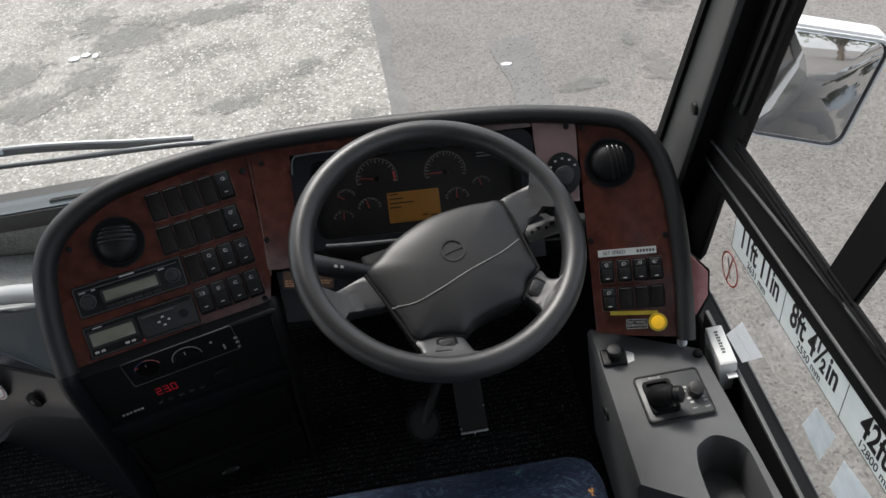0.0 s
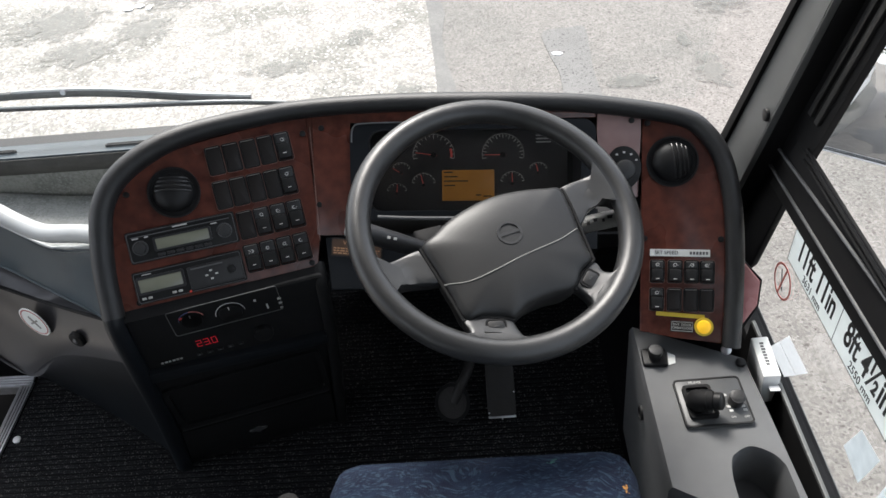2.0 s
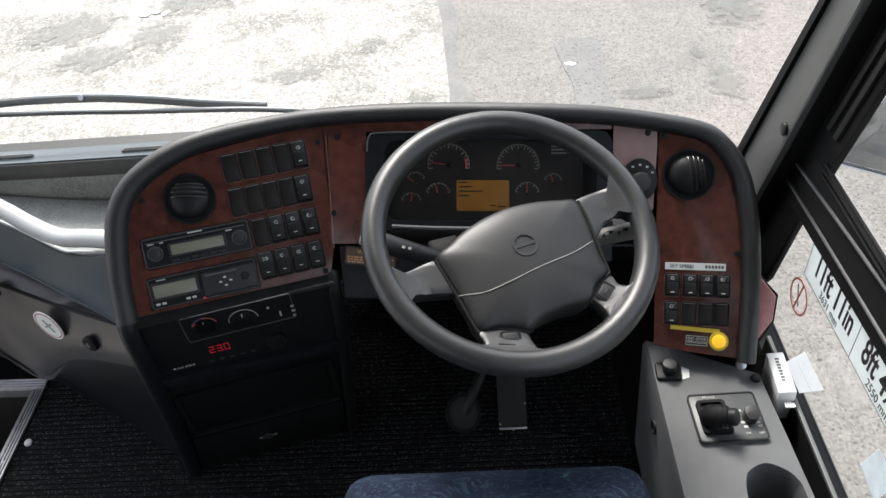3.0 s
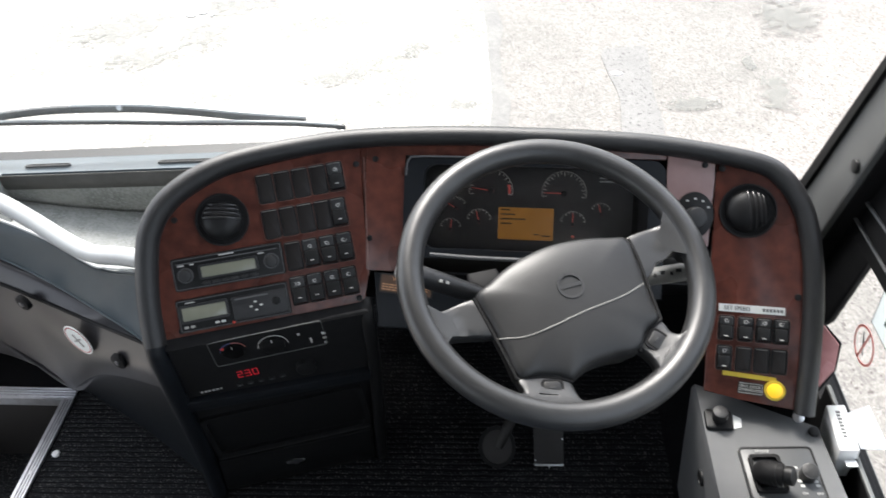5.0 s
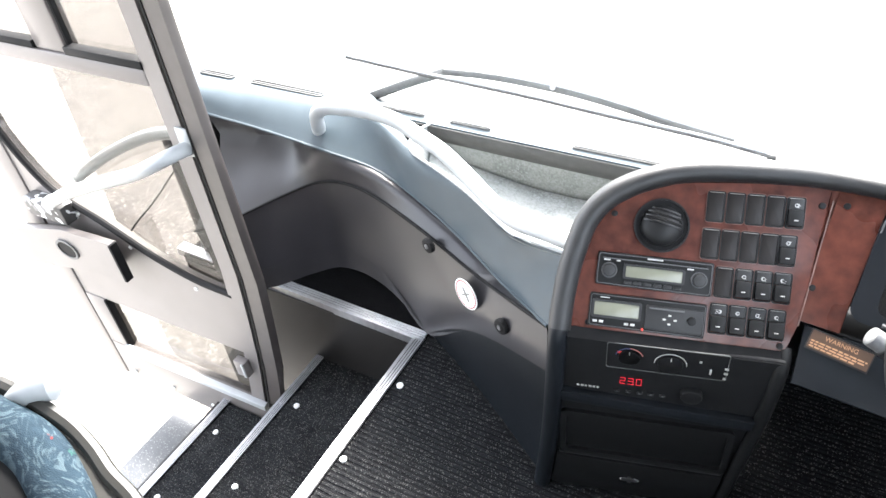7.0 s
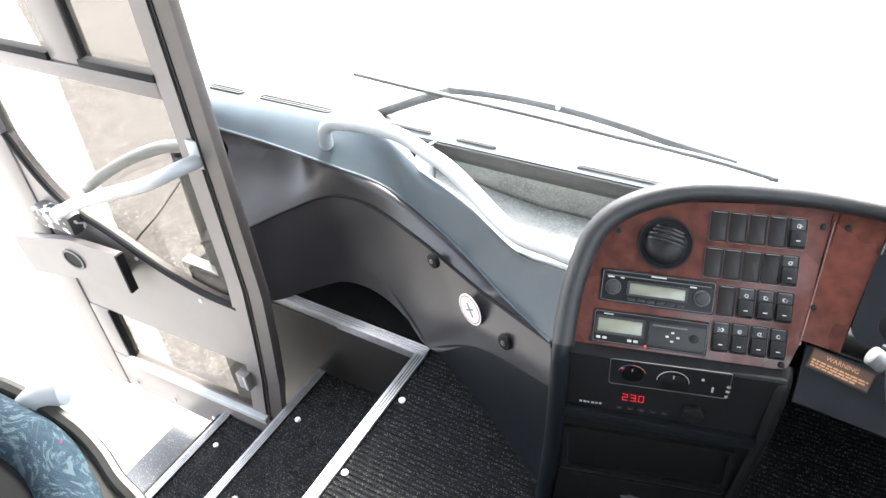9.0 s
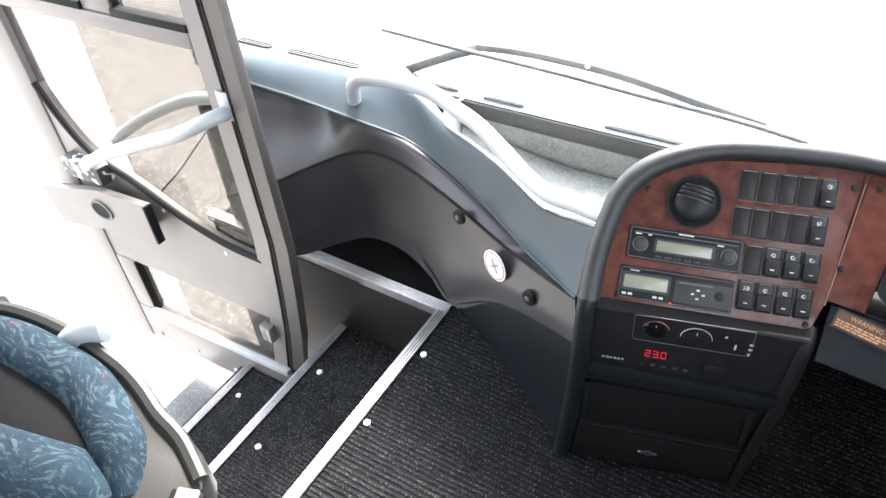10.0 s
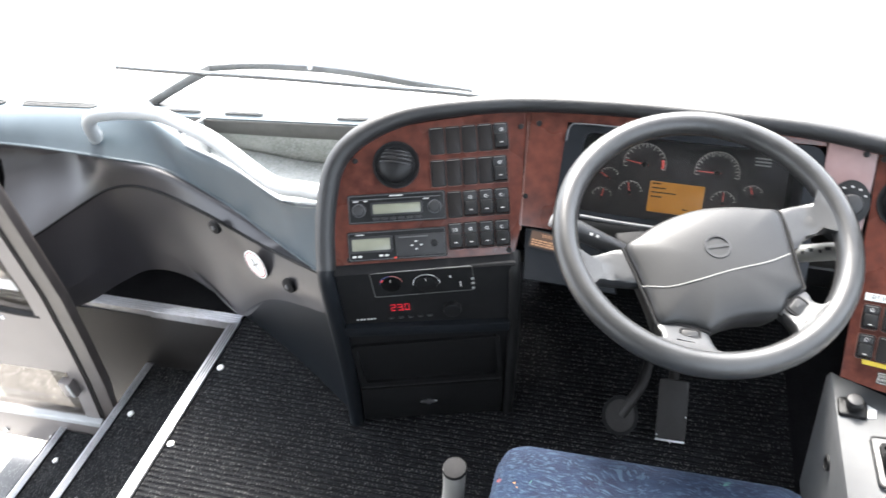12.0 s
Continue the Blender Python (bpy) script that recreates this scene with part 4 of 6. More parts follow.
part("bin", ring(rounded(-0.122, 0.182, -0.246, -0.112, 0.012), rounded(-0.112, 0.172, -0.236, -0.122, 0.010), -0.002, 0.008), BLACK, con, "open tray", CP)
part("bin_edge", boxm(-0.124, 0.176, -0.252, -0.248, 0.0, 0.009, 0.0015), PAD, con, m=CP)
part("drawer", plate([(-0.128, -0.258), (0.180, -0.262), (0.172, -0.370), (-0.140, -0.370)], 0.0, 0.010, 0.004), BLACK, con, "closed lower drawer", CP)
bm = plate(disc_outline(0.014, -0.313, 0.019, 24, 0.0052), 0.010, 0.0125, 0.001)
boxm(0.010, 0.018, -0.321, -0.305, 0.010, 0.0128, bm=bm)
part("badge", bm, STEEL, con, "small silver oval badge", CP)
for cx, cy, r, a0, a1, mtl in ((-0.010, 0.056, 0.022, 15, 90, RED), (-0.010, 0.056, 0.022, 90, 172, BLUE_PRINT), (0.056, 0.050, 0.0255, 0, 180, PRINT)):
    pts = [(cx + r * math.cos(radians(a0 + (a1 - a0) * i / 14)), cy + r * math.sin(radians(a0 + (a1 - a0) * i / 14)), 0.0012) for i in range(15)]
    part("scale_arc", tube(pts, 0.0007, 6, raw=True), mtl, con, m=CP)
    knob = part("knob", plate(disc_outline(cx, cy, r * 0.80, 28), 0.0, 0.0045, 0.002), BLACK, con, "flat turning dial", m=CP)
    part("pointer", boxm(cx - 0.0008, cx + 0.0008, cy + r * 0.45, cy + r * 0.75, 0.0045, 0.0052), PRINT, knob, m=CP, smooth=False)
for x, y, w, h in ((0.118, 0.036, 0.003, 0.012), (0.140, 0.052, 0.006, 0.004), (0.140, 0.040, 0.006, 0.004), (0.140, 0.027, 0.005, 0.004), (0.100, 0.062, 0.004, 0.004)):
    part("symbol", boxm(x, x + w, y, y + h, 0.0, 0.0016), PRINT, con, m=CP, smooth=False)
part("heater_lamp", boxm(-0.030, -0.022, 0.064, 0.068, 0.0, 0.0016), NEEDLE, con, m=CP, smooth=False)
part("lower_dial", plate(disc_outline(0.097, -0.022, 0.018, 26), 0.0, 0.012, 0.004), BLACK, con, m=CP)
for i in range(5):
    part("button", boxm(-0.030 + i * 0.019, -0.020 + i * 0.019, -0.041, -0.035, 0.0, 0.003, 0.001), PAD, con, m=CP)
    part("symbol", boxm(-0.027 + i * 0.019, -0.023 + i * 0.019, -0.0395, -0.0365, 0.003, 0.0036), GREY, con, m=CP, smooth=False)
bm = bmesh.new()
for i, wd in enumerate((0.004, 0.005, 0.0035, 0.005, 0.0045, 0.004)):
    boxm(-0.094 + i * 0.0068, -0.094 + i * 0.0068 + wd, -0.039, -0.0355, 0.0, 0.0014, bm=bm)
part("maker_mark", bm, PRINT, con, "small unreadable white lettering", CP, smooth=False)
SEG = {"a": (0, 1, 1, 1), "b": (1, 1, 1, 0.5), "c": (1, 0.5, 1, 0), "d": (0, 0, 1, 0), "e": (0, 0.5, 0, 0), "f": (0, 1, 0, 0.5), "g": (0, 0.5, 1, 0.5)}
dig = bmesh.new()
for i, segs in enumerate(("abged", "abgcd", "abcdef")):
    x0, y0, w, h = -0.021 + i * 0.0135, -0.017, 0.0080, 0.016
    for s in segs:
        xa, ya, xb, yb = SEG[s]
        xa, xb, ya, yb = x0 + xa * w, x0 + xb * w, y0 + ya * h, y0 + yb * h
        boxm(min(xa, xb) - 0.0005, max(xa, xb) + 0.0005, min(ya, yb) - 0.0005, max(ya, yb) + 0.0005, 0.0008, 0.0014, bm=dig)
boxm(0.0008, 0.0022, -0.0178, -0.0164, 0.0008, 0.0018, bm=dig)
part("temperature_digits", dig, LED, con, "glowing red digits 23.0", CP, smooth=False)

# ---- instrument cluster ----
cl = thing("instrument_cluster", "recessed dial cluster with orange display and red needles", "instrument cluster")
outer = rounded(0.071, 0.495, -0.166, 0.004, 0.022, 5)
inner = rounded(0.104, 0.470, -0.150, -0.010, 0.020, 5)
deep = rounded(0.090, 0.455, -0.165, -0.002, 0.016, 5)
bm = ring(outer, inner, -0.012, 0.006)
part("bezel", bm, DARKBLUE, cl, "dark blue-grey bezel", MP)
bm = bmesh.new()
k = len(inner)
A = [bm.verts.new((*p, 0.004)) for p in inner]
B = [bm.verts.new((*p, -0.078)) for p in deep]
for i in range(k):
    bm.faces.new((A[i], A[(i + 1) % k], B[(i + 1) % k], B[i]))
part("hood", bm, BLACK, cl, m=MP)
part("edge_highlight", tube([(0.074, -0.030, 0.006), (0.078, -0.004, 0.007), (0.10, 0.002, 0.007), (0.20, 0.003, 0.007), (0.30, 0.003, 0.007)], 0.0016, 6), GREY, cl, "grey bead painted as the highlight on the bezel's upper edge", MP)
part("lower_lip", tube([(0.118, -0.160, 0.006), (0.20, -0.163, 0.008), (0.33, -0.163, 0.008), (0.45, -0.160, 0.006)], 0.0035, 8), GREY, cl, "light edge of the tray", MP)
FP = MP @ Matrix.Translation((0, 0, -0.076))
part("dial_board", plate(rounded(0.088, 0.458, -0.168, 0.0, 0.016), -0.004, 0.0), DIAL, cl, m=FP)


def gauge(cx, cy, r, needle, a0=215, a1=-35, ticks=17, sector=None):
    dial = part("dial_ring", ring(disc_outline(cx, cy, r, 36), disc_outline(cx, cy, r - 0.0012, 36), 0.0, 0.002), PAD, cl, m=FP)
    arc = [(cx + r * 0.93 * math.cos(radians(a0 + (a1 - a0) * i / 24)), cy + r * 0.93 * math.sin(radians(a0 + (a1 - a0) * i / 24)), 0.0008) for i in range(25)]
    part("scale_arc", tube(arc, 0.0005, 5, raw=True), LIT_PRINT, dial, m=FP)
    bm = bmesh.new()
    for i in range(ticks):
        a = radians(a0 + (a1 - a0) * i / (ticks - 1))
        l = r * (0.16 if i % 2 == 0 else 0.09)
        d, s = Vector((math.cos(a), math.sin(a))), Vector((-math.sin(a), math.cos(a)))
        c = Vector((cx, cy))
        q = [c + d * (r * 0.9) + s * 0.0007, c + d * (r * 0.9) - s * 0.0007, c + d * (r * 0.9 - l) - s * 0.0007, c + d * (r * 0.9 - l) + s * 0.0007]
        plate([tuple(p) for p in q], 0.0, 0.0012, bm=bm)
    part("scale_marks", bm, LIT_PRINT, dial, m=FP, smooth=False)
    a = radians(needle)
    d, s = Vector((math.cos(a), math.sin(a))), Vector((-math.sin(a), math.cos(a)))
    c = Vector((cx, cy))
    q = [c - d * r * 0.15 + s * 0.0010, c - d * r * 0.15 - s * 0.0010, c + d * r * 0.82 - s * 0.0006, c + d * r * 0.82 + s * 0.0006]
    part("needle", plate([tuple(p) for p in q], 0.003, 0.0045), LIT_NEEDLE, dial, "red needle", FP, smooth=False)
    part("needle_hub", plate(disc_outline(cx, cy, r * 0.14, 16), 0.001, 0.006, 0.001), BLACK, dial, m=FP)
    if sector:
        pts = [(cx + r * 0.8 * math.cos(radians(x)), cy + r * 0.8 * math.sin(radians(x)), 0.0012) for x in range(sector[0], sector[1], 4)]
        part("red_band", tube(pts, 0.0024, 6, raw=True), LIT_NEEDLE, dial, m=FP)


gauge(0.211, -0.050, 0.041, 172, 190, -10, 17, sector=(-8, 24))
gauge(0.338, -0.051, 0.041, 180, 190, -10, 21)
gauge(0.150, -0.082, 0.021, 150, 140, 30, 7)
gauge(0.142, -0.120, 0.021, 85, 160, 20, 7)
gauge(0.192, -0.105, 0.024, 105, 165, 15, 9)
gauge(0.355, -0.104, 0.024, 92, 165, 15, 9)
gauge(0.402, -0.084, 0.020, 105, 150, 30, 7)
part("warning_lamp", plate(disc_outline(0.356, -0.126, 0.003, 12), 0.0, 0.0016), LIT_NEEDLE, cl, "small red warning lamp", FP, smooth=False)
part("display", boxm(0.226, 0.322, -0.134, -0.078, 0.0, 0.004, 0.0015), LCD_ORANGE, cl, "orange trip display", FP)
bm = bmesh.new()
for y, x0, l in ((-0.082, 0.230, 0.016), (-0.090, 0.230, 0.025), (-0.098, 0.230, 0.044), (-0.106, 0.230, 0.020), (-0.124, 0.288, 0.010), (-0.126, 0.302, 0.015)):
    boxm(x0, x0 + l, y - 0.0012, y + 0.0012, 0.004, 0.0046, bm=bm)
part("display_text", bm, INK, cl, m=FP, smooth=False)
for i in range(3):
    part("lamp_mark", boxm(0.398, 0.425, -0.030 + i * 0.006, -0.0275 + i * 0.006, 0.0, 0.0012), PRINT, cl, m=FP, smooth=False)
lens = part("lens", plate(rounded(0.094, 0.462, -0.158, -0.005, 0.016), -0.046, -0.044), CLUSTER_GLASS, cl, "clear cover", MP, smooth=False)
lens.visible_shadow = False

# rotary light switch on its plate
rt = thing("light_switch", "round black rotary lighting switch with white symbols", "switch", at(MP, 0.542, -0.080))
mm = at(MP, 0.542, -0.080)
part("base", plate([(p[0], p[1]) for p in disc_outline(0, 0, 0.030, 28, 0.037)], 0.0, 0.006, 0.002), BLACK, rt, m=mm)
part("knob", plate(disc_outline(0, -0.004, 0.017, 24), 0.006, 0.026, 0.004), PAD, rt, m=mm)
for a in (30, 60, 90, 120, 150):
    part("symbol", boxm(0.024 * math.cos(radians(a)) - 0.002, 0.024 * math.cos(radians(a)) + 0.002, 0.026 * math.sin(radians(a)) - 0.0015, 0.026 * math.sin(radians(a)) + 0.0015, 0.006, 0.0068), PRINT, rt, m=mm, smooth=False)

# labels and the door button on the right fascia
lb = thing("label_strip", "white adhesive label with faint lettering above switches", "label", at(RP, 0.012, -0.1535))
part("tape", boxm(-0.049, 0.049, -0.0065, 0.0055, 0.0, 0.0012), STICKER, lb, m=at(RP, 0.012, -0.1535, 0.0005), smooth=False)
letters("lettering", "SET SPEED", 0.0085, at(RP, -0.010, -0.154, 0.0019), INK, lb)
bm = bmesh.new()
for i in range(6):
    boxm(0.028 + i * 0.0052, 0.0317 + i * 0.0052, -0.1565, -0.1515, 0.0017, 0.0021, bm=bm)
part("faded_lettering", bm, GREY, lb, m=RP, smooth=False)
yt = thing("tape_strip", "strip of yellow tape stuck on the veneer", "tape", at(RP, 0.015, -0.2605))
part("tape", boxm(-0.040, 0.040, -0.0035, 0.0035, 0.0005, 0.0014), YELLOW, yt, m=at(RP, 0.015, -0.2605, 0, -3.0), smooth=False)
db = thing("door_button", "round amber push button with brass ring", "push button", at(RP, 0.0535, -0.279))
mm = at(RP, 0.0535, -0.279)
part("collar", ring(disc_outline(0, 0, 0.0155, 28), disc_outline(0, 0, 0.0112, 28), 0.0, 0.006), YELLOW, db, "brass collar", mm)
part("cap", plate(disc_outline(0, 0, 0.0118, 24), 0.0, 0.009, 0.003), AMBER, db, m=mm)
ml = thing("door_label", "small black label with white lettering beside the button", "label", at(RP, 0.0185, -0.280))
mm = at(RP, 0.0185, -0.280, 0.0, -2)
part("plate", boxm(-0.019, 0.019, -0.0095, 0.0095, 0.0004, 0.0014), INK, ml, m=mm, smooth=False)
part("outline", ring(rounded(-0.0175, 0.0175, -0.008, 0.008, 0.001), rounded(-0.0168, 0.0168, -0.0073, 0.0073, 0.001), 0.0014, 0.0018), PRINT, ml, m=mm, smooth=False)
letters("lettering", "ENT. DOOR\nOPEN/CLOSE", 0.0056, mm @ Matrix.Translation((0, 0.0002, 0.0018)), PRINT, ml)
wg = thing("warning_label", "orange warning label on the dark panel below the veneer", "label", at(MP, 0.075, -0.218))
mm = at(MP, 0.078, -0.216, 0.0, -5)
part("plate", boxm(-0.046, 0.046, -0.017, 0.017, -0.004, -0.0025), INK, wg, m=mm, smooth=False)
part("panel", boxm(-0.044, 0.044, -0.014, 0.0145, -0.0025, -0.0015), ORANGE_LABEL, wg, m=mm, smooth=False)
letters("lettering", "WARNING", 0.010, mm @ Matrix.Translation((0, 0.008, -0.0012)), PALE_ORANGE, wg)
bm = bmesh.new()
for j, y in enumerate((-0.0015, -0.0058, -0.0101)):
    rnd, x = random.Random(90 + j), -0.041
    while x < 0.038 - 0.012 * (j == 2):
        w = rnd.uniform(0.0035, 0.0105)
        boxm(x, min(x + w, 0.041), y - 0.0013, y + 0.0012, -0.0014, -0.001, bm=bm)
        x += w + 0.0016
part("small_print", bm, PALE_ORANGE, wg, m=mm, smooth=False)

# ---- steering wheel ----
sw = thing("steering_wheel", "large grey four-spoke coach steering wheel, worn shiny rim", "steering wheel", WP)
RAD = 0.1997
part("rim", tube([(RAD * math.cos(2 * math.pi * i / 72), RAD * math.sin(2 * math.pi * i / 72), 0) for i in range(72)], 0.0183, 16, closed=True, raw=True), WHEEL, sw, m=WP)
PADO = [(-0.110, -0.046), (-0.093, -0.024), (-0.070, 0.000), (-0.040, 0.022), (-0.005, 0.040), (0.040, 0.052), (0.076, 0.056), (0.101, 0.056), (0.112, 0.025), (0.121, -0.012), (0.129, -0.043), (0.134, -0.064), (0.116, -0.082), (0.104, -0.108), (0.068, -0.119), (0.036, -0.134), (0.014, -0.152), (-0.005, -0.149), (-0.030, -0.149), (-0.055, -0.154), (-0.072, -0.120), (-0.090, -0.085)]


def domed(outline, c, steps, n=3):
    """A soft pad: outline shrunk step by step towards c; steps of (share, height)."""
    o = smooth_curve([(x, y, 0) for x, y in outline], n, True)
    bm = bmesh.new()
    mean = sum(math.hypot(q.x - c[0], q.y - c[1]) for q in o) / len(o)

    def inside(q, k):
        d = Vector((q.x - c[0], q.y - c[1]))
        e = 1 - min(1.0, max(0.0, (k - 0.3) / 0.6))
        return c[0] + k * (d.x + (d.x / d.length * mean - d.x) * e), c[1] + k * (d.y + (d.y / d.length * mean - d.y) * e)

    rings = [[bm.verts.new((*inside(q, k), h)) for q in o] for k, h in steps]
    for A, B in zip(rings, rings[1:]):
        for i in range(len(o)):
            j = (i + 1) % len(o)
            bm.faces.new((A[i], A[j], B[j], B[i]))
    bm.faces.new(rings[-1])
    bm.faces.new(rings[0][::-1])
    return bm


PAD_STEPS = ((0.94, -0.050), (1.0, -0.022), (1.0, -0.004), (0.988, 0.004), (0.955, 0.0085), (0.90, 0.0108), (0.82, 0.0130), (0.72, 0.0152), (0.60, 0.0172), (0.45, 0.0190), (0.3, 0.0201), (0.15, 0.0207), (0.05, 0.0208))
part("airbag_pad", domed(PADO, (0.014, -0.050), PAD_STEPS, 4), WHEEL_PAD, sw, "grained grey horn pad", WP)


def pad_height(x, y, c=(0.014, -0.050)):
    """Height of the pad's skin over (x, y)."""
    a, d = math.atan2(y - c[1], x - c[0]), math.hypot(x - c[0], y - c[1])
    far = min((abs((math.atan2(q.y - c[1], q.x - c[0]) - a + math.pi) % (2 * math.pi) - math.pi), math.hypot(q.x - c[0], q.y - c[1])) for q in smooth_curve([(u, v, 0) for u, v in PADO], 8, True))[1]
    k = min(0.98, d / far)
    return next(h0 + (h1 - h0) * (k0 - k) / (k0 - k1) for (k0, h0), (k1, h1) in zip(PAD_STEPS[2:], PAD_STEPS[3:]) if k1 <= k <= k0)


seam_pts = [(q.x, q.y, pad_height(q.x, q.y) + 0.0003) for q in smooth_curve([(-0.081, -0.104, 0), (-0.047, -0.103, 0), (-0.011, -0.088, 0), (0.030, -0.066, 0), (0.083, -0.040, 0), (0.116, -0.016, 0)], 6)]
part("pad_seam", tube(seam_pts, 0.0008, 6, raw=True), LEVER, sw, "pale moulded seam line", m=WP)
for pts in ([(-0.1125, -0.047), (-0.091, -0.087), (-0.073, -0.122), (-0.056, -0.156)], [(0.1035, 0.056), (0.1145, 0.025), (0.1235, -0.012), (0.1365, -0.064)],
            [(-0.056, -0.156), (-0.030, -0.1515), (-0.005, -0.1515), (0.0145, -0.155)], [(0.1365, -0.064), (0.119, -0.0815), (0.1075, -0.0985), (0.104, -0.111)]):
    part("pad_gap", tube([(x, y, 0.0015) for x, y in pts], 0.0026, 8), RUBBER, sw, "dark gap beside the pad", WP)
logo = WP @ Matrix.Translation((0.0140, -0.0300, 0.0185))
bm = ring(disc_outline(0, 0, 0.0185, 32), disc_outline(0, 0, 0.0148, 32), 0.0, 0.0034)
boxm(-0.018, 0.018, -0.0026, 0.0026, 0.0, 0.0032, bm=bm)
part("emblem", bm, WHEEL, sw, "moulded round emblem", logo @ Matrix.Rotation(radians(20), 4, "Z"))


def spoke(pts, c):
    """A flat web from under the pad to the rim, its edges rounded, swelling up into the rim."""
    bm = domed(pts, c, ((0.93, -0.022), (0.985, -0.018), (1.0, -0.010), (0.985, -0.003), (0.95, 0.000), (0.86, 0.0015), (0.6, 0.002), (0.25, 0.002)), 4)
    for v in bm.verts:
        k = min(1.0, max(0.0, (math.hypot(v.co.x, v.co.y) - 0.150) / 0.045))
        v.co.z += (0.010 if v.co.z > -0.012 else 0.006) * k * k * (3 - 2 * k)
    return part("spoke", bm, WHEEL, sw, m=WP)


def on_rim(*angles):
    return [(RAD * math.cos(radians(a)), RAD * math.sin(radians(a))) for a in angles]


spoke([(-0.070, -0.052), (-0.110, -0.046), (-0.135, -0.056), (-0.158, -0.069), (-0.172, -0.070)] + on_rim(196, 202, 208, 214) + [(-0.151, -0.124), (-0.146, -0.109), (-0.120, -0.102), (-0.086, -0.098), (-0.066, -0.088)], (-0.128, -0.082))
spoke([(-0.052, -0.125), (-0.057, -0.155), (-0.050, -0.172), (-0.053, -0.184), (-0.070, -0.184)] + on_rim(245, 255, 266, 277, 288) + [(0.044, -0.190), (0.030, -0.186), (0.020, -0.172), (0.014, -0.156), (0.008, -0.128)], (-0.018, -0.172))
spoke([(0.104, -0.060), (0.137, -0.064), (0.147, -0.080), (0.161, -0.084), (0.175, -0.072)] + on_rim(342, 332, 321, 311, 302) + [(0.114, -0.158), (0.124, -0.140), (0.121, -0.124), (0.109, -0.108), (0.090, -0.096)], (0.138, -0.110))
spoke([(0.082, 0.030), (0.102, 0.060), (0.135, 0.076), (0.152, 0.082), (0.161, 0.096)] + on_rim(37, 30, 23, 16, 9) + [(0.182, 0.032), (0.170, 0.041), (0.144, 0.025), (0.126, -0.004), (0.100, -0.014)], (0.142, 0.044))
for x, y, a in ((-0.0125, -0.1655, 4), (0.1265, -0.0945, 58)):
    mm = WP @ Matrix.Translation((x, y, 0.0045)) @ Matrix.Rotation(radians(a), 4, "Z")
    key = part("wheel_button", plate(rounded(-0.0115, 0.0115, -0.0085, 0.0085, 0.0045), -0.006, 0.0012, 0.0012), WHEEL_PAD, sw, m=mm)
    part("button_gap", ring(rounded(-0.0145, 0.0145, -0.0113, 0.0113, 0.006), rounded(-0.0117, 0.0117, -0.0087, 0.0087, 0.0045), -0.004, 0.0006), RUBBER, key, "dark gap round the button", mm)
    part("button_mark", boxm(-0.004, 0.004, -0.0012, 0.0012, 0.0012, 0.0017, 0.0003), PAD, key, m=mm)
part("column", tube([world_pt(WP, 0.01, -0.03, -0.056), world_pt(WP, 0.01, -0.01, -0.146), Vector((0.0, 1.0, 1.58)), Vector((-0.01, 1.08, 1.40))], 0.052, 16), BLACK, sw, "black steering column shroud")


def stalk(base, tip, name, label, tip_mat, marks, grip=0.86):
    s = thing(name, label, "control stalk")
    b, t = Vector(base), Vector(tip)
    d = t - b
    part("arm", tube([b, b + d * grip * 0.4, b + d * grip], lambda q: 0.0125 + 0.004 * q, 12), PAD, s)
    part("grip", tube([b + d * grip, b + d * (grip + 0.04), b + d * 0.97, t], lambda q: 0.0135 if q < 0.8 else 0.0135 - 0.02 * (q - 0.8), 14), tip_mat, s)
    m = basis(b + d * 0.55 + Vector((0, -0.0085, 0.0130)), d, (0, -0.55, 0.83))
    for i in range(marks):
        part("symbol", boxm(-0.014 + i * 0.010, -0.009 + i * 0.010, -0.002, 0.002, 0.001, 0.0024), PRINT, s, m=m, smooth=False)
    return s


# ---- stalks ----
lk = stalk((-0.070, 0.782, 1.788), (-0.208, 0.780, 1.861), "indicator_stalk", "black wiper and indicator stalk with white symbols", TIP, 3)
rk = stalk((0.120, 0.815, 1.790), (0.212, 0.798, 1.826), "retarder_stalk", "short black control stalk with pale grey grip", LEVER, 2, 0.42)
for i, (u, w) in enumerate(((0.48, 0.005), (0.60, 0.010), (0.72, 0.004), (0.84, 0.011))):
    part("symbol", boxm(-w / 2, w / 2, -0.004 + 0.003 * (i % 2), 0.001 + 0.003 * (i % 2), 0.0005, 0.0020), INK, rk, m=basis(Vector((0.120, 0.815, 1.790)).lerp(Vector((0.212, 0.798, 1.826)), u) + Vector((0, -0.0080, 0.0108)), (0.092, -0.017, 0.036), (0, -0.55, 0.83)), smooth=False)
cu = thing("column_cover", "dark blue-grey cover beside the steering column", "cover")
part("upper", plate([(-0.108, 0.800), (-0.112, 0.820), (-0.066, 0.832), (-0.050, 0.790), (-0.085, 0.780)], 1.765, 1.811, 0.008, 3), RUBBER, cu, "matt black cover")
part("side_panel", plate([(0.33, -0.16), (0.50, -0.15), (0.50, -0.22), (0.34, -0.23)], -0.02, 0.0, 0.006), DARKBLUE, cu, m=MP)

# ---- right console beside the driver ----
rc = thing("side_console", "grey moulded side console with rounded edge and cup recess", "console")
TOPZ = 1.555
outl = [(0.258, 0.80), (0.430, 0.716), (0.437, 0.60), (0.446, 0.43), (0.450, 0.15), (0.336, 0.15), (0.336, 0.444), (0.292, 0.467), (0.256, 0.488)]
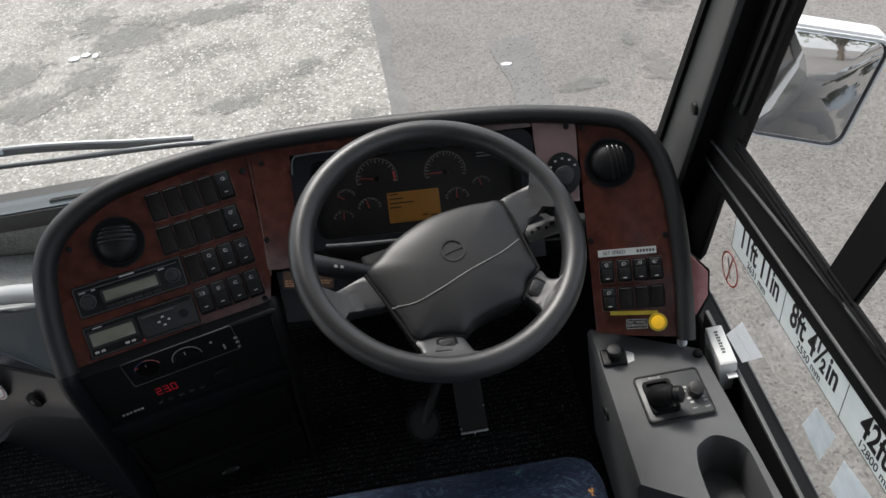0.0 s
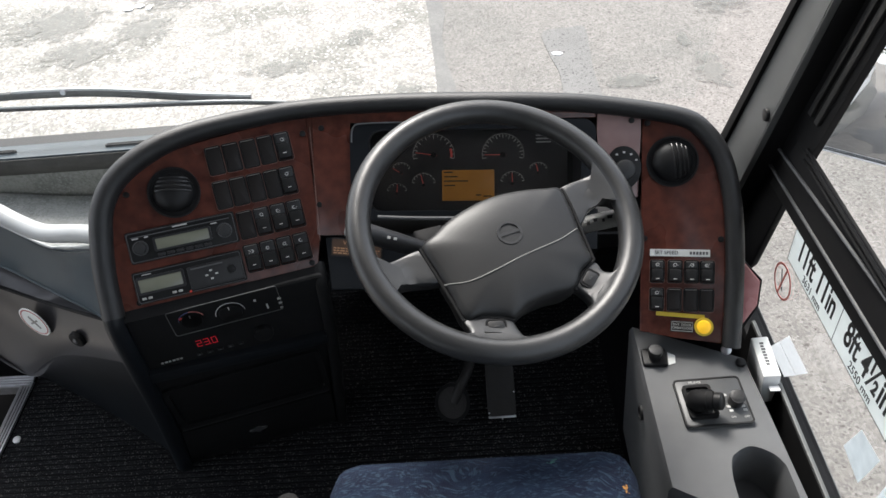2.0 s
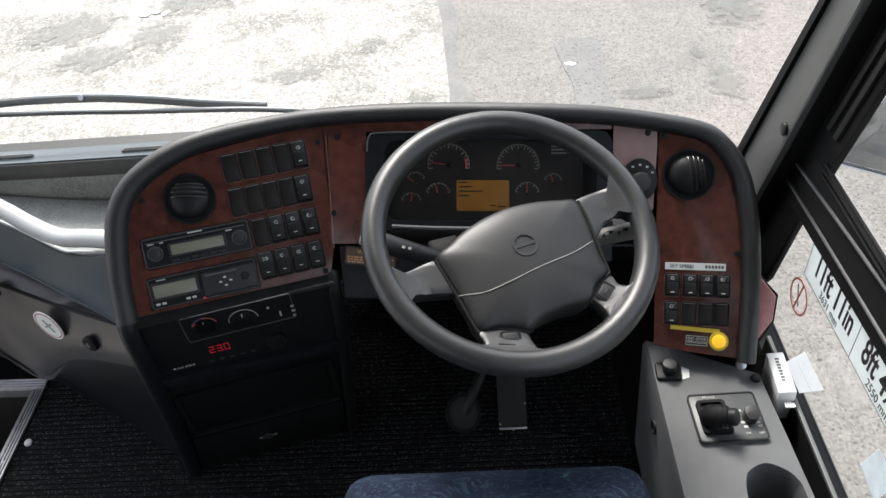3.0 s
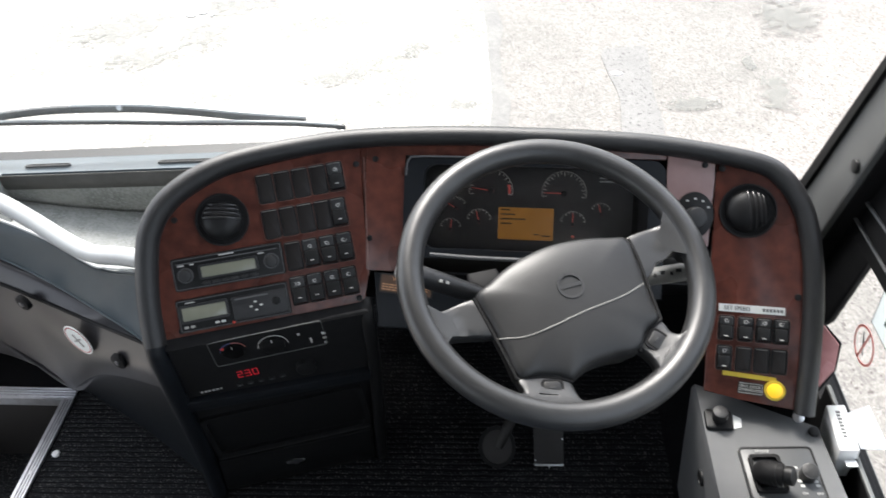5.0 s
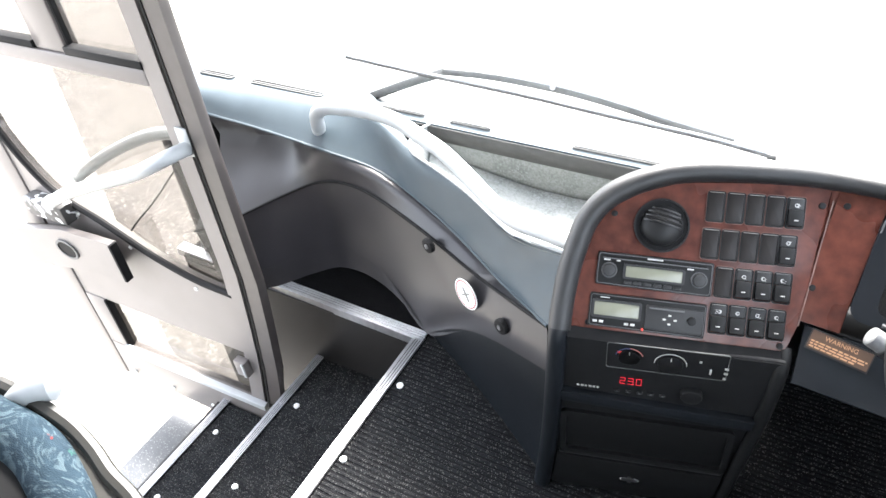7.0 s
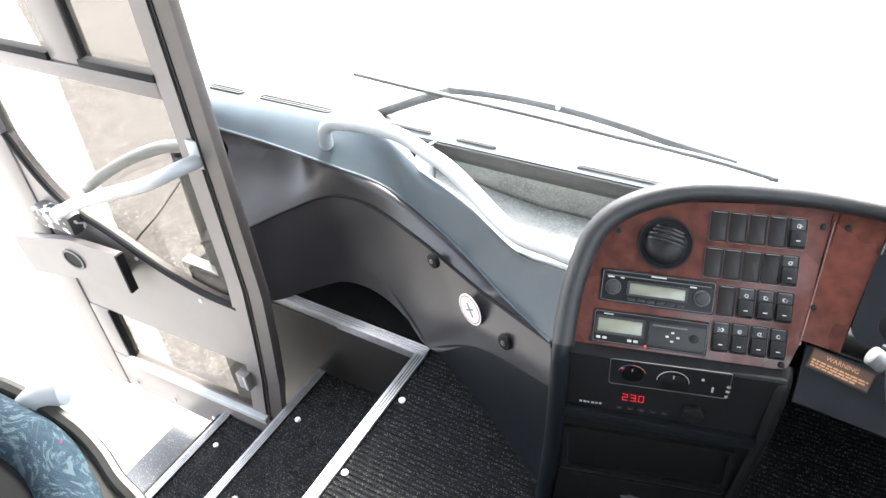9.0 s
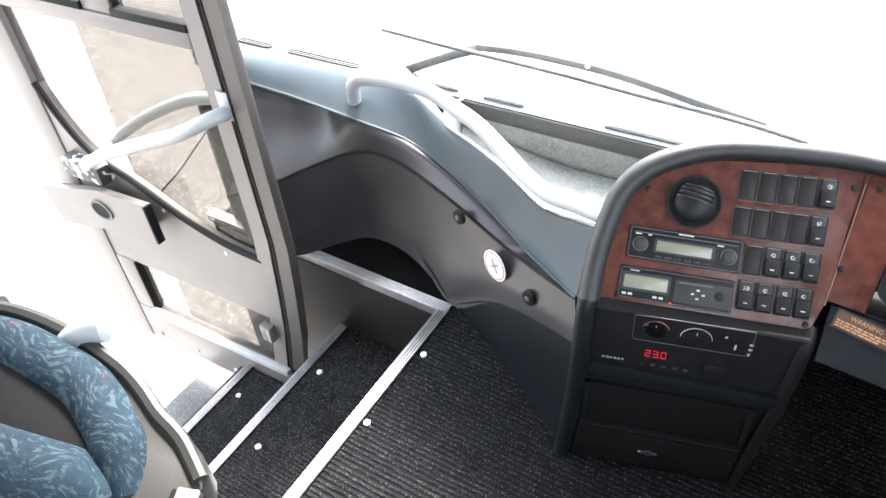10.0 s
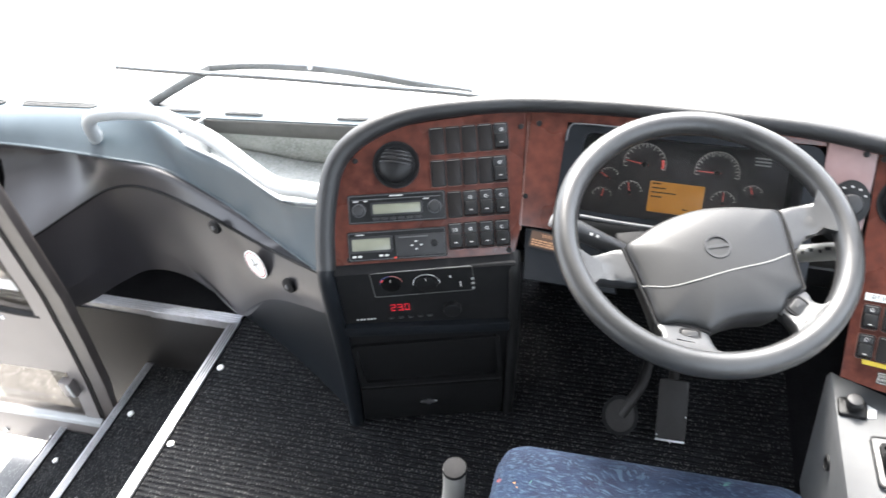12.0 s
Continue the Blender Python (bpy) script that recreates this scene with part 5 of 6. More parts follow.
hole = [(q.x, q.y) for q in smooth_curve([(0.352, 0.26, 0), (0.347, 0.36, 0), (0.347, 0.480, 0), (0.354, 0.525, 0), (0.368, 0.541, 0), (0.391, 0.549, 0), (0.416, 0.537, 0), (0.429, 0.520, 0), (0.433, 0.495, 0), (0.434, 0.36, 0), (0.430, 0.26, 0), (0.390, 0.245, 0)], 4, True)]
bm = bmesh.new()
o = [bm.verts.new((x, y, TOPZ)) for x, y in outl]
h = [bm.verts.new((x, y, TOPZ)) for x, y in hole]
es = [bm.edges.new((o[i], o[(i + 1) % len(o)])) for i in range(len(o))] + [bm.edges.new((h[i], h[(i + 1) % len(h)])) for i in range(len(h))]
bmesh.ops.triangle_fill(bm, use_beauty=True, edges=es)
dn = [bm.verts.new((x + (0.012 if x < 0.34 else 0), y, 1.22)) for x, y in outl]
ed = [bm.verts.new((x - (0.005 if x < 0.34 else 0), y, TOPZ - 0.010)) for x, y in outl]
hl = [bm.verts.new((0.391 + (x - 0.391) * 0.95, 0.40 + (y - 0.40) * 0.985, TOPZ - 0.006)) for x, y in hole]
hd = [bm.verts.new((0.391 + (x - 0.391) * 0.80, 0.40 + (y - 0.40) * 0.93, TOPZ - 0.085)) for x, y in hole]
for i in range(len(o)):
    j = (i + 1) % len(o)
    bm.faces.new((o[i], o[j], ed[j], ed[i]))
    bm.faces.new((ed[i], ed[j], dn[j], dn[i]))
for i in range(len(h)):
    j = (i + 1) % len(h)
    bm.faces.new((h[i], hl[i], hl[j], h[j]))
    bm.faces.new((hl[i], hd[i], hd[j], hl[j]))
bm.faces.new(hd)
part("body", bm, GREY, rc, "grey grained console", smooth=True)

CONSOLE_PLATE = mat("dark_grey_plate", (0.066, 0.069, 0.071), (0.052, 0.054, 0.056), 40, 0.4)
hb = thing("parking_brake", "black parking brake valve lever on a lettered black plate", "brake lever")
BP = basis((0.356, 0.628, TOPZ), (0.995, 0.02, 0), (0, 0, 1))
part("plate", plate(rounded(-0.057, 0.052, -0.043, 0.048, 0.007), 0.0, 0.006, 0.002), CONSOLE_PLATE, hb, "dark grey lettered plate", m=BP)
part("plate_edge", ring(rounded(-0.057, 0.052, -0.043, 0.048, 0.007), rounded(-0.0545, 0.0495, -0.0405, 0.0455, 0.006), 0.005, 0.0072), BLACK, hb, m=BP)
part("gate", ring(rounded(-0.047, -0.001, -0.030, 0.032, 0.006), rounded(-0.042, -0.006, -0.025, 0.027, 0.005), 0.006, 0.013), RUBBER, hb, m=BP)
part("boot", tube([(-0.026, 0.003, 0.004), (-0.031, -0.002, 0.017), (-0.029, -0.009, 0.028), (-0.020, -0.014, 0.034), (-0.013, -0.017, 0.036)], lambda q: 0.0190 - 0.0030 * q, 18), RUBBER, hb, "fat ribbed rubber boot", BP)
for k in (0.2, 0.5, 0.8):
    c = Vector((-0.029, -0.008, 0.026)).lerp(Vector((-0.014, -0.0165, 0.0357)), k)
    d = Vector((0.015, -0.0085, 0.0097)).normalized()
    part("boot_rib", ring(disc_outline(0, 0, 0.0186, 18), disc_outline(0, 0, 0.014, 18), -0.0010, 0.0010), BLACK, hb, m=BP @ basis(c, d.orthogonal(), d))
part("knob", tube([(-0.014, -0.0165, 0.0357), (-0.011, -0.0180, 0.037), (-0.006, -0.0205, 0.0395), (-0.001, -0.0230, 0.042), (0.001, -0.0240, 0.043)], lambda q: 0.0110 + 0.0028 * min(1.0, q * 3) if q < 0.7 else 0.0138 - 0.024 * (q - 0.7), 18), BLACK, hb, "glossy black lever knob", BP)
part("small_knob", tube([(0.032, -0.002, 0.004), (0.032, -0.002, 0.012), (0.033, -0.003, 0.022), (0.033, -0.0035, 0.025)], lambda q: 0.0125 if q < 0.8 else 0.0125 - 0.02 * (q - 0.8), 16), PAD, hb, "small knurled knob", BP)
letters("lettering", "RELEASE", 0.0055, at(BP, -0.022, 0.0405, 0.0065), PRINT, hb)
letters("lettering", "ON", 0.0050, at(BP, 0.021, -0.030, 0.0065), PRINT, hb)
letters("lettering", "OFF", 0.0050, at(BP, 0.042, -0.031, 0.0065), PRINT, hb)
bm = bmesh.new()
for x, y, l in ((0.012, 0.010, 0.010), (0.014, 0.003, 0.004), (0.016, -0.012, 0.006), (0.018, -0.020, 0.006), (0.038, -0.013, 0.007), (0.040, -0.020, 0.006)):
    boxm(x, x + l, y, y + 0.004, 0.006, 0.0066, bm=bm)
part("symbols", bm, PRINT, hb, m=BP, smooth=False)

ms = thing("mirror_switch", "small black joystick switch with torn white label", "switch")
SP = basis((0.281, 0.727, TOPZ), (0.99, -0.06, 0), (0, 0, 1))
part("base", plate(rounded(-0.021, 0.021, -0.018, 0.018, 0.005), 0.0, 0.007, 0.003), BLACK, ms, m=SP)
part("stem", tube([(0, 0, 0.005), (0, 0, 0.014), (0, 0, 0.020)], lambda q: 0.010 + 0.002 * q, 14), BLACK, ms, m=SP)
part("cap", plate(disc_outline(0, 0, 0.0125, 18), 0.018, 0.027, 0.003), PAD, ms, m=SP)
part("label", plate([(0.022, -0.014), (0.034, -0.010), (0.036, 0.006), (0.024, 0.013)], 0.0, 0.0008), STICKER, ms, m=SP, smooth=False)
part("cap_plug", plate(disc_outline(0.4215, 0.706, 0.0085, 16), TOPZ, TOPZ + 0.006, 0.002), BLACK, rc, "small black plug")

sp_ = thing("side_plug", "small round black plug on the inner console side", "plug")
PLUGM = basis((0.2535, 0.668, 1.482), (0, 1, 0), (-1, 0, 0.03))
part("ring", ring(disc_outline(0, 0, 0.0135, 20), disc_outline(0, 0, 0.010, 20), -0.003, 0.003), PAD, sp_, m=PLUGM)
part("centre", plate(disc_outline(0, 0, 0.010, 20), -0.003, 0.001), RUBBER, sp_, m=PLUGM)

# ---- driver seat ----
ds = thing("driver_seat", "driver's seat cushion in dark blue patterned moquette", "seat")
bm = boxm(-0.245, 0.190, -0.02, 0.503, 1.545, 1.679, 0.045, 5)
for v in bm.verts:
    if v.co.z > 1.62:
        v.co.z += 0.012 * math.cos((v.co.x + 0.03) * 6.5) - 0.06 * max(0, v.co.y - 0.36) ** 1.0
part("cushion", bm, FABRIC, ds)
part("base", boxm(-0.19, 0.14, 0.02, 0.42, 1.34, 1.545, 0.02), BLACK, ds)
part("pedestal", boxm(-0.15, 0.10, 0.06, 0.36, FLOOR, 1.34, 0.01), BLACK, ds)
lv = part("height_lever", tube([(-0.315, 0.36, 1.42), (-0.318, 0.42, 1.52), (-0.312, 0.445, 1.58), (-0.308, 0.452, 1.622), (-0.307, 0.453, 1.630)], lambda q: 0.0160 + 0.002 * q, 16), LEVER, ds, "grey plastic lever grip")
part("lever_cap", plate(disc_outline(-0.307, 0.453, 0.0186, 20), 1.6265, 1.6335, 0.002), RUBBER, lv, "black end cap")
part("lever_mount", tube([(-0.315, 0.36, 1.43), (-0.25, 0.32, 1.42), (-0.18, 0.3, 1.42)], 0.014, 10), BLACK, ds)


# ---- pedals ----
PEDAL_WORN = mat("worn_brown_pedal_rubber", (0.011, 0.0095, 0.009), (0.006, 0.0055, 0.005), 45, 0.62, bump=0.3, bump_scale=220)


def pedal(x, y, z, outline, name, label, lean, arm):
    p = thing(name, label, "pedal")
    mm = Matrix.Translation((x, y, z)) @ Matrix.Rotation(radians(lean), 4, "X")
    pad = part("pad", plate(outline, -0.006, 0.006, 0.003), PEDAL_WORN, p, m=mm)
    part("arm", tube(arm, 0.011, 10), PEDAL_WORN, p, m=mm)
    return p, pad, mm


ap, pad, mm = pedal(0.018, 0.874, 1.296, rounded(-0.030, 0.030, -0.062, 0.062, 0.008), "accelerator_pedal", "flat black accelerator pedal with bare steel lower edge", 42, [(0, 0, -0.004), (0, 0.05, -0.05), (0, 0.16, -0.08)])
part("lower_edge", boxm(-0.029, 0.029, -0.0655, -0.0615, -0.004, 0.009, 0.0012), ALU, pad, "bare steel lower edge", mm)
for x, y in ((-0.027, -0.054), (0.0275, -0.012), (0.0, -0.067)):
    part("rivet", plate(disc_outline(x, y, 0.0017, 8), 0.005, 0.0085, 0.0005), ALU, pad, m=mm)
bp, pad, mm = pedal(-0.085, 0.845, 1.290, disc_outline(0, 0, 0.037, 24, 0.041), "brake_pedal", "worn brown-black brake pedal with smooth rounded pad", 42, [(0.004, 0.0, -0.002), (0.020, 0.035, 0.004), (0.040, 0.075, -0.012), (0.052, 0.14, -0.06)])
part("pad_rim", ring(disc_outline(0, 0, 0.0375, 24, 0.0415), disc_outline(0, 0, 0.030, 24, 0.034), 0.005, 0.0085), RUBBER, pad, "raised rubber rim", mm)

# ---- left front moulding, grab rail, tray ----
mo = thing("front_moulding", "sweeping blue-grey front moulding over the entrance with charcoal lower panels", "dash moulding")
SEAM = [(-1.72, 0.930, 1.450), (-1.60, 0.985, 1.495), (-1.50, 1.050, 1.540), (-1.38, 1.082, 1.597), (-1.24, 1.058, 1.630), (-1.06, 1.000, 1.622), (-0.87, 0.928, 1.600), (-0.675, 0.822, 1.640)]
BASE = [(-1.72, 0.960, 1.22), (-1.60, 1.010, 1.22), (-1.450, 1.040, 1.302), (-1.349, 1.064, 1.340), (-1.215, 1.048, 1.338), (-1.09, 1.043, 1.22), (-0.89, 0.930, 1.22), (-0.655, 0.775, 1.22)]
MID = [(-1.72, 0.945, 1.36), (-1.60, 0.998, 1.36), (-1.482, 1.044, 1.46), (-1.370, 1.071, 1.50), (-1.232, 1.051, 1.51), (-1.08, 1.025, 1.42), (-0.88, 0.932, 1.42), (-0.660, 0.795, 1.42)]
CREASE = [(-1.72, 0.945, 1.30), (-1.60, 0.998, 1.30), (-1.462, 1.041, 1.37), (-1.358, 1.066, 1.40), (-1.222, 1.049, 1.395), (-1.08, 1.008, 1.262), (-0.88, 0.904, 1.455), (-0.655, 0.785, 1.560)]
MID = MID[:5] + [(-1.08, 1.008, 1.46), (-0.88, 0.907, 1.535), (-0.660, 0.796, 1.605)]
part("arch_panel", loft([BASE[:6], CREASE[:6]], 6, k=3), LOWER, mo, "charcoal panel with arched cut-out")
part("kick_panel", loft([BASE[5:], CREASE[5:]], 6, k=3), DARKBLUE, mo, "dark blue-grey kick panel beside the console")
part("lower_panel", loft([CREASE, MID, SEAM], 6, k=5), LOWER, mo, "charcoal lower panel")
up = lambda c, dy, dz: [(x, y + dy, z + dz) for x, y, z in c]
part("panel_seam", tube(up(SEAM, -0.002, 0.0), 0.0036, 8), RUBBER, mo, "black joint line")
RIDGE = [(-1.924, 1.114, 1.712), (-1.734, 1.1, 1.708), (-1.549, 1.096, 1.702), (-1.346, 1.085, 1.692), (-1.183, 1.076, 1.676), (-0.981, 1.006, 1.64), (-0.8, 0.915, 1.606), (-0.668, 0.81, 1.652)]
POCK = [(-1.77, 1.15, 1.61), (-1.66, 1.17, 1.62), (-1.52, 1.165, 1.64), (-1.37, 1.085, 1.665), (-1.19, 1.058, 1.672), (-1.01, 1.002, 1.640), (-0.835, 0.923, 1.604), (-0.671, 0.816, 1.647)]
part("side_pocket", loft([SEAM, POCK, RIDGE], 6, k=5), LOWER, mo, "charcoal pocket, with the flank coloured darker for its shade below the crown")
MIDC = [(-1.939, 1.146, 1.758), (-1.792, 1.151, 1.758), (-1.624, 1.168, 1.758), (-1.43, 1.176, 1.758), (-1.252, 1.153, 1.758), (-0.950, 1.008, 1.716), (-0.790, 0.938, 1.690), (-0.664, 0.846, 1.730)]
TOPE = [(-1.96, 1.340, 1.742), (-1.80, 1.340, 1.742), (-1.58, 1.335, 1.742), (-1.36, 1.290, 1.745), (-1.118, 1.107, 1.752), (-1.045, 1.055, 1.751), (-0.921, 1.005, 1.737), (-0.800, 0.942, 1.721), (-0.658, 0.872, 1.775)]
extra = lambda c, q: c[:5] + [q] + c[5:]
part("crown", loft([extra(RIDGE, (-1.082, 1.043, 1.660)), extra(MIDC, (-1.090, 1.055, 1.734)), TOPE], 6, k=6), BLUEGREY, mo, "blue-grey crown of the moulding")
part("ridge_bead", tube(RIDGE, 0.0035, 8), BLUEGREY, mo)
part("front_shelf", loft([[(x, 1.252, 1.712) for x in (-1.30, -1.0, -0.6, -0.30)], [(x, 1.31, 1.692) for x in (-1.36, -1.0, -0.6, -0.30)], [(x, 1.378, 1.660) for x in (-1.40, -1.0, -0.6, -0.30)]], 4, 0.006, k=3), BLUEGREY, mo, "pale windscreen shelf")


def demister_slot(x0, x1, y, z, tilt):
    """A long thin outlet with rounded ends: a dark slit with a raised lip round it."""
    o = thing("demister_outlet", "long narrow demister outlet slit along the windscreen shelf", "air outlet", Matrix.Translation((x0, y, z)), "demister outlets")
    m = basis((x0, y, z), (1, 0, 0), (0, tilt, 1))
    w = x1 - x0
    part("lip", ring(rounded(0, w, -0.011, 0.011, 0.0105), rounded(0.003, w - 0.003, -0.008, 0.008, 0.0075), -0.002, 0.0022), BLADE_RUBBER, o, m=m)
    part("slit", boxm(0.006, w - 0.006, -0.0016, 0.0016, -0.003, 0.0018), BLADE_RUBBER, o, m=m, smooth=False)
    return o


BLADE_RUBBER = mat("glare_greyed_rubber", (0.075, 0.074, 0.072), (0.045, 0.044, 0.043), 60, 0.6)
for x0, x1, y, z, tilt in ((-1.832, -1.714, 1.206, 1.760, 0.08), (-1.655, -1.425, 1.207, 1.760, 0.08), (-1.420, -1.195, 1.292, 1.703, 0.40), (-1.120, -1.015, 1.290, 1.703, 0.40), (-0.810, -0.612, 1.288, 1.703, 0.40)):
    demister_slot(x0, x1, y, z, tilt)
part("side_cheek", boxm(-1.89, -1.87, 1.05, 1.28, 0.60, 1.655, 0.004), LOWER, mo, "charcoal panel added to cover the gap at the moulding's end")
bm = boxm(-1.95, -1.415, 1.30, 1.32, 1.22, 1.735)
boxm(-1.415, -0.66, 1.30, 1.32, 1.22, 1.655, bm=bm)
part("recess_back", bm, RUBBER, mo, smooth=False)

ty = thing("tray", "deep open tray lined with speckled grey carpet", "tray")
part("floor_lining", loft([
    [(-1.116, 1.106, 1.749), (-1.065, 1.060, 1.749), (-0.921, 1.003, 1.734), (-0.80, 0.940, 1.717), (-0.66, 0.868, 1.770)],
    [(-1.115, 1.130, 1.68), (-1.02, 1.075, 1.67), (-0.895, 1.03, 1.65), (-0.79, 0.98, 1.652), (-0.65, 0.91, 1.66)],
    [(-1.12, 1.17, 1.645), (-1.02, 1.14, 1.62), (-0.89, 1.10, 1.60), (-0.78, 1.06, 1.60), (-0.63, 1.00, 1.60)],
    [(-1.16, 1.245, 1.645), (-1.03, 1.245, 1.62), (-0.88, 1.245, 1.60), (-0.72, 1.245, 1.60), (-0.50, 1.245, 1.60)]], 4, k=4), TRAY, ty)
part("end_lining", loft([[(-1.157, 1.252, 1.710), (-1.150, 1.18, 1.729), (-1.116, 1.106, 1.750), (-1.090, 1.074, 1.750)], [(-1.163, 1.250, 1.640), (-1.125, 1.17, 1.640), (-1.118, 1.128, 1.676), (-1.075, 1.100, 1.668)]], 4, k=3), TRAY, ty)
TRAY_SHADE = mat("tray_shade", (0.060, 0.060, 0.057), (0.042, 0.042, 0.040), 40, 0.7, bump=0.2)
part("shade_band", loft([[(-1.21, 1.247, 1.710), (-0.90, 1.247, 1.710), (-0.45, 1.247, 1.710)], [(-1.21, 1.243, 1.692), (-0.90, 1.241, 1.690), (-0.45, 1.241, 1.690)], [(-1.21, 1.247, 1.676), (-0.90, 1.247, 1.672), (-0.45, 1.247, 1.672)]], 4, 0.003, k=3), TRAY_SHADE, ty, "dark strip painted as the shade below the windscreen shelf")
part("back_lining", loft([[(-1.20, 1.250, 1.708), (-0.90, 1.250, 1.708), (-0.45, 1.250, 1.708)], [(-1.20, 1.252, 1.66), (-0.90, 1.252, 1.655), (-0.45, 1.252, 1.655)], [(-1.20, 1.254, 1.60), (-0.90, 1.254, 1.59), (-0.45, 1.254, 1.59)]], 4, k=2), TRAY, ty, "speckled front wall")
part("lip", tube([(-1.155, 1.250, 1.712), (-1.150, 1.18, 1.730), (-1.118, 1.107, 1.753), (-1.094, 1.077, 1.753), (-1.061, 1.060, 1.753), (-0.998, 1.036, 1.749), (-0.921, 1.005, 1.739), (-0.858, 0.972, 1.730), (-0.799, 0.942, 1.723), (-0.768, 0.933, 1.727), (-0.66, 0.870, 1.777)], 0.0032, 8), RAIL, ty, "edge of the opening, coloured pale for the light it catches")

gr = thing("grab_rail", "silver painted tubular grab rail bent along the moulding", "grab rail")
part("bar", tube([(-1.386, 1.126, 1.716), (-1.372, 1.108, 1.752), (-1.352, 1.094, 1.788), (-1.318, 1.093, 1.808), (-1.234, 1.103, 1.812), (-1.150, 1.098, 1.812), (-1.065, 1.066, 1.808), (-0.985, 1.030, 1.806), (-0.905, 0.992, 1.786), (-0.840, 0.958, 1.770), (-0.780, 0.928, 1.768), (-0.710, 0.900, 1.786), (-0.650, 0.875, 1.800)], 0.0165, 14), RAIL, gr)
part("foot", tube([(-1.388, 1.129, 1.711), (-1.384, 1.124, 1.721), (-1.381, 1.120, 1.729)], 0.0185, 14), RAIL, gr)

# lower panel fittings
for x, y, z in ((-1.000, 0.957, 1.615), (-0.781, 0.851, 1.564)):
    b = thing("panel_button", "round black rubber panel fixing", "fixing", group="panel fixings")
    mm = basis((x, y, z), (1, -0.3, 0), (-0.35, -0.93, 0.05))
    part("cup", plate(disc_outline(0, 0, 0.017, 22), -0.004, 0.006, 0.003), RUBBER, b, m=mm)
    part("centre", plate(disc_outline(0, 0, 0.006, 14), 0.004, 0.0085, 0.002), GREY, b, m=mm)
sk = thing("round_sticker", "round white prohibition sticker on the charcoal panel", "sticker")
mm = basis((-0.887, 0.905, 1.562), (0.93, -0.40, 0), (-0.40, -0.91, 0.05))
part("disc", plate(disc_outline(0, 0, 0.036, 32), 0.0, 0.0016), STICKER, sk, m=mm)
part("red_ring", ring(disc_outline(0, 0, 0.033, 32), disc_outline(0, 0, 0.030, 32), 0.0016, 0.0022), PINK, sk, m=mm, smooth=False)
bm = boxm(-0.014, 0.014, -0.002, 0.002, 0.0016, 0.0023)
boxm(-0.003, 0.003, -0.018, 0.016, 0.0016, 0.0023, bm=bm)
part("pictogram", bm, LEVER, sk, m=mm @ Matrix.Rotation(radians(35), 4, "Z"), smooth=False)

# ---- entrance door, open ----
dr = thing("door_1", "open entrance door leaf, grey metal with large windows", "door", kind="structure")


def leaf_bar(x0, x1, y0, y1, z0, z1, name, material, label="", bevel=0.006):
    return part(name, boxm(x0, x1, y0, y1, z0, z1, bevel), material, dr, label, DP)




def curved_post(x0, x1, low, z0, z1, name, material, label="", bevel=0.006):
    """An upright of the leaf: straight above, swept back towards the foot like the coach's side."""
    rows = [(low, 0.095 - 0.19 * (low - 0.80)), (1.07, 0.042), (1.25, 0.018), (1.42, 0.0), (2.95, 0.0)]
    o = [(x1 + s, z) for z, s in rows] + [(x0 + s, z) for z, s in rows[::-1]]
    return part(name, plate(o, z0, z1, bevel), material, dr, label, DP)


curved_post(-0.068, -0.018, 0.86, -0.022, 0.022, "front_stile", DOOR, "taupe metal stile")
curved_post(-0.092, -0.067, 0.88, -0.016, 0.004, "rubber_edge", BROWN_RUBBER, "brown-black rubber edge seal")
curved_post(-0.141, -0.093, 0.90, -0.030, -0.002, "bumper_edge", BUMPER, "brown-grey soft rubber nose", 0.012)
curved_post(-0.096, -0.091, 0.88, -0.032, -0.012, "seal_rib", RUBBER, "", 0.001)
leaf_bar(0.690, 0.798, 0.69, 2.95, -0.022, 0.022, "rear_stile", DOOR, "taupe metal stile")
leaf_bar(-0.018, 0.690, 0.69, 0.862, -0.020, 0.020, "kick_rail", DOOR, "taupe lower rail")
leaf_bar(0.0, 0.600, 0.862, 0.884, -0.040, -0.020, "ledge", RAIL, "ledge under the lower pane, coloured pale for its highlight", 0.002)
leaf_bar(0.600, 0.690, 0.862, 1.088, -0.020, 0.020, "pane_side", DOOR)
leaf_bar(0.590, 0.600, 0.866, 1.085, -0.024, 0.0, "pane_rubber", RUBBER, "", 0.002)
leaf_bar(-0.018, 0.690, 1.934, 1.974, -0.024, 0.018, "middle_rail", DOOR, "taupe middle rail")
leaf_bar(-0.018, 0.217, 1.975, 1.994, -0.026, 0.0, "glazing_channel", RUBBER, "", 0.002)
leaf_bar(0.322, 0.690, 1.975, 1.994, -0.026, 0.0, "glazing_channel", RUBBER, "", 0.002)
leaf_bar(0.217, 0.322, 1.974, 2.95, -0.020, 0.018, "mullion", DOOR)
leaf_bar(0.209, 0.217, 1.986, 2.90, -0.014, 0.0, "glazing_channel", RUBBER, "", 0.002)
leaf_bar(-0.018, 0.690, 2.90, 2.95, -0.020, 0.018, "top_rail", DOOR)
# infill between the lower window and the big one, with its swept upper edge
sweep = [(p[0], p[1]) for p in smooth_curve([(-0.018, 1.320, 0), (0.0, 1.322, 0), (0.104, 1.330, 0), (0.243, 1.368, 0), (0.406, 1.440, 0), (0.559, 1.500, 0), (0.636, 1.584, 0), (0.690, 1.700, 0)], 6)]
part("infill", plate([(0.690, 1.088), (-0.018, 1.090)] + sweep, -0.016, 0.016, 0.003), DOOR, dr, "taupe pressed infill panel", DP)
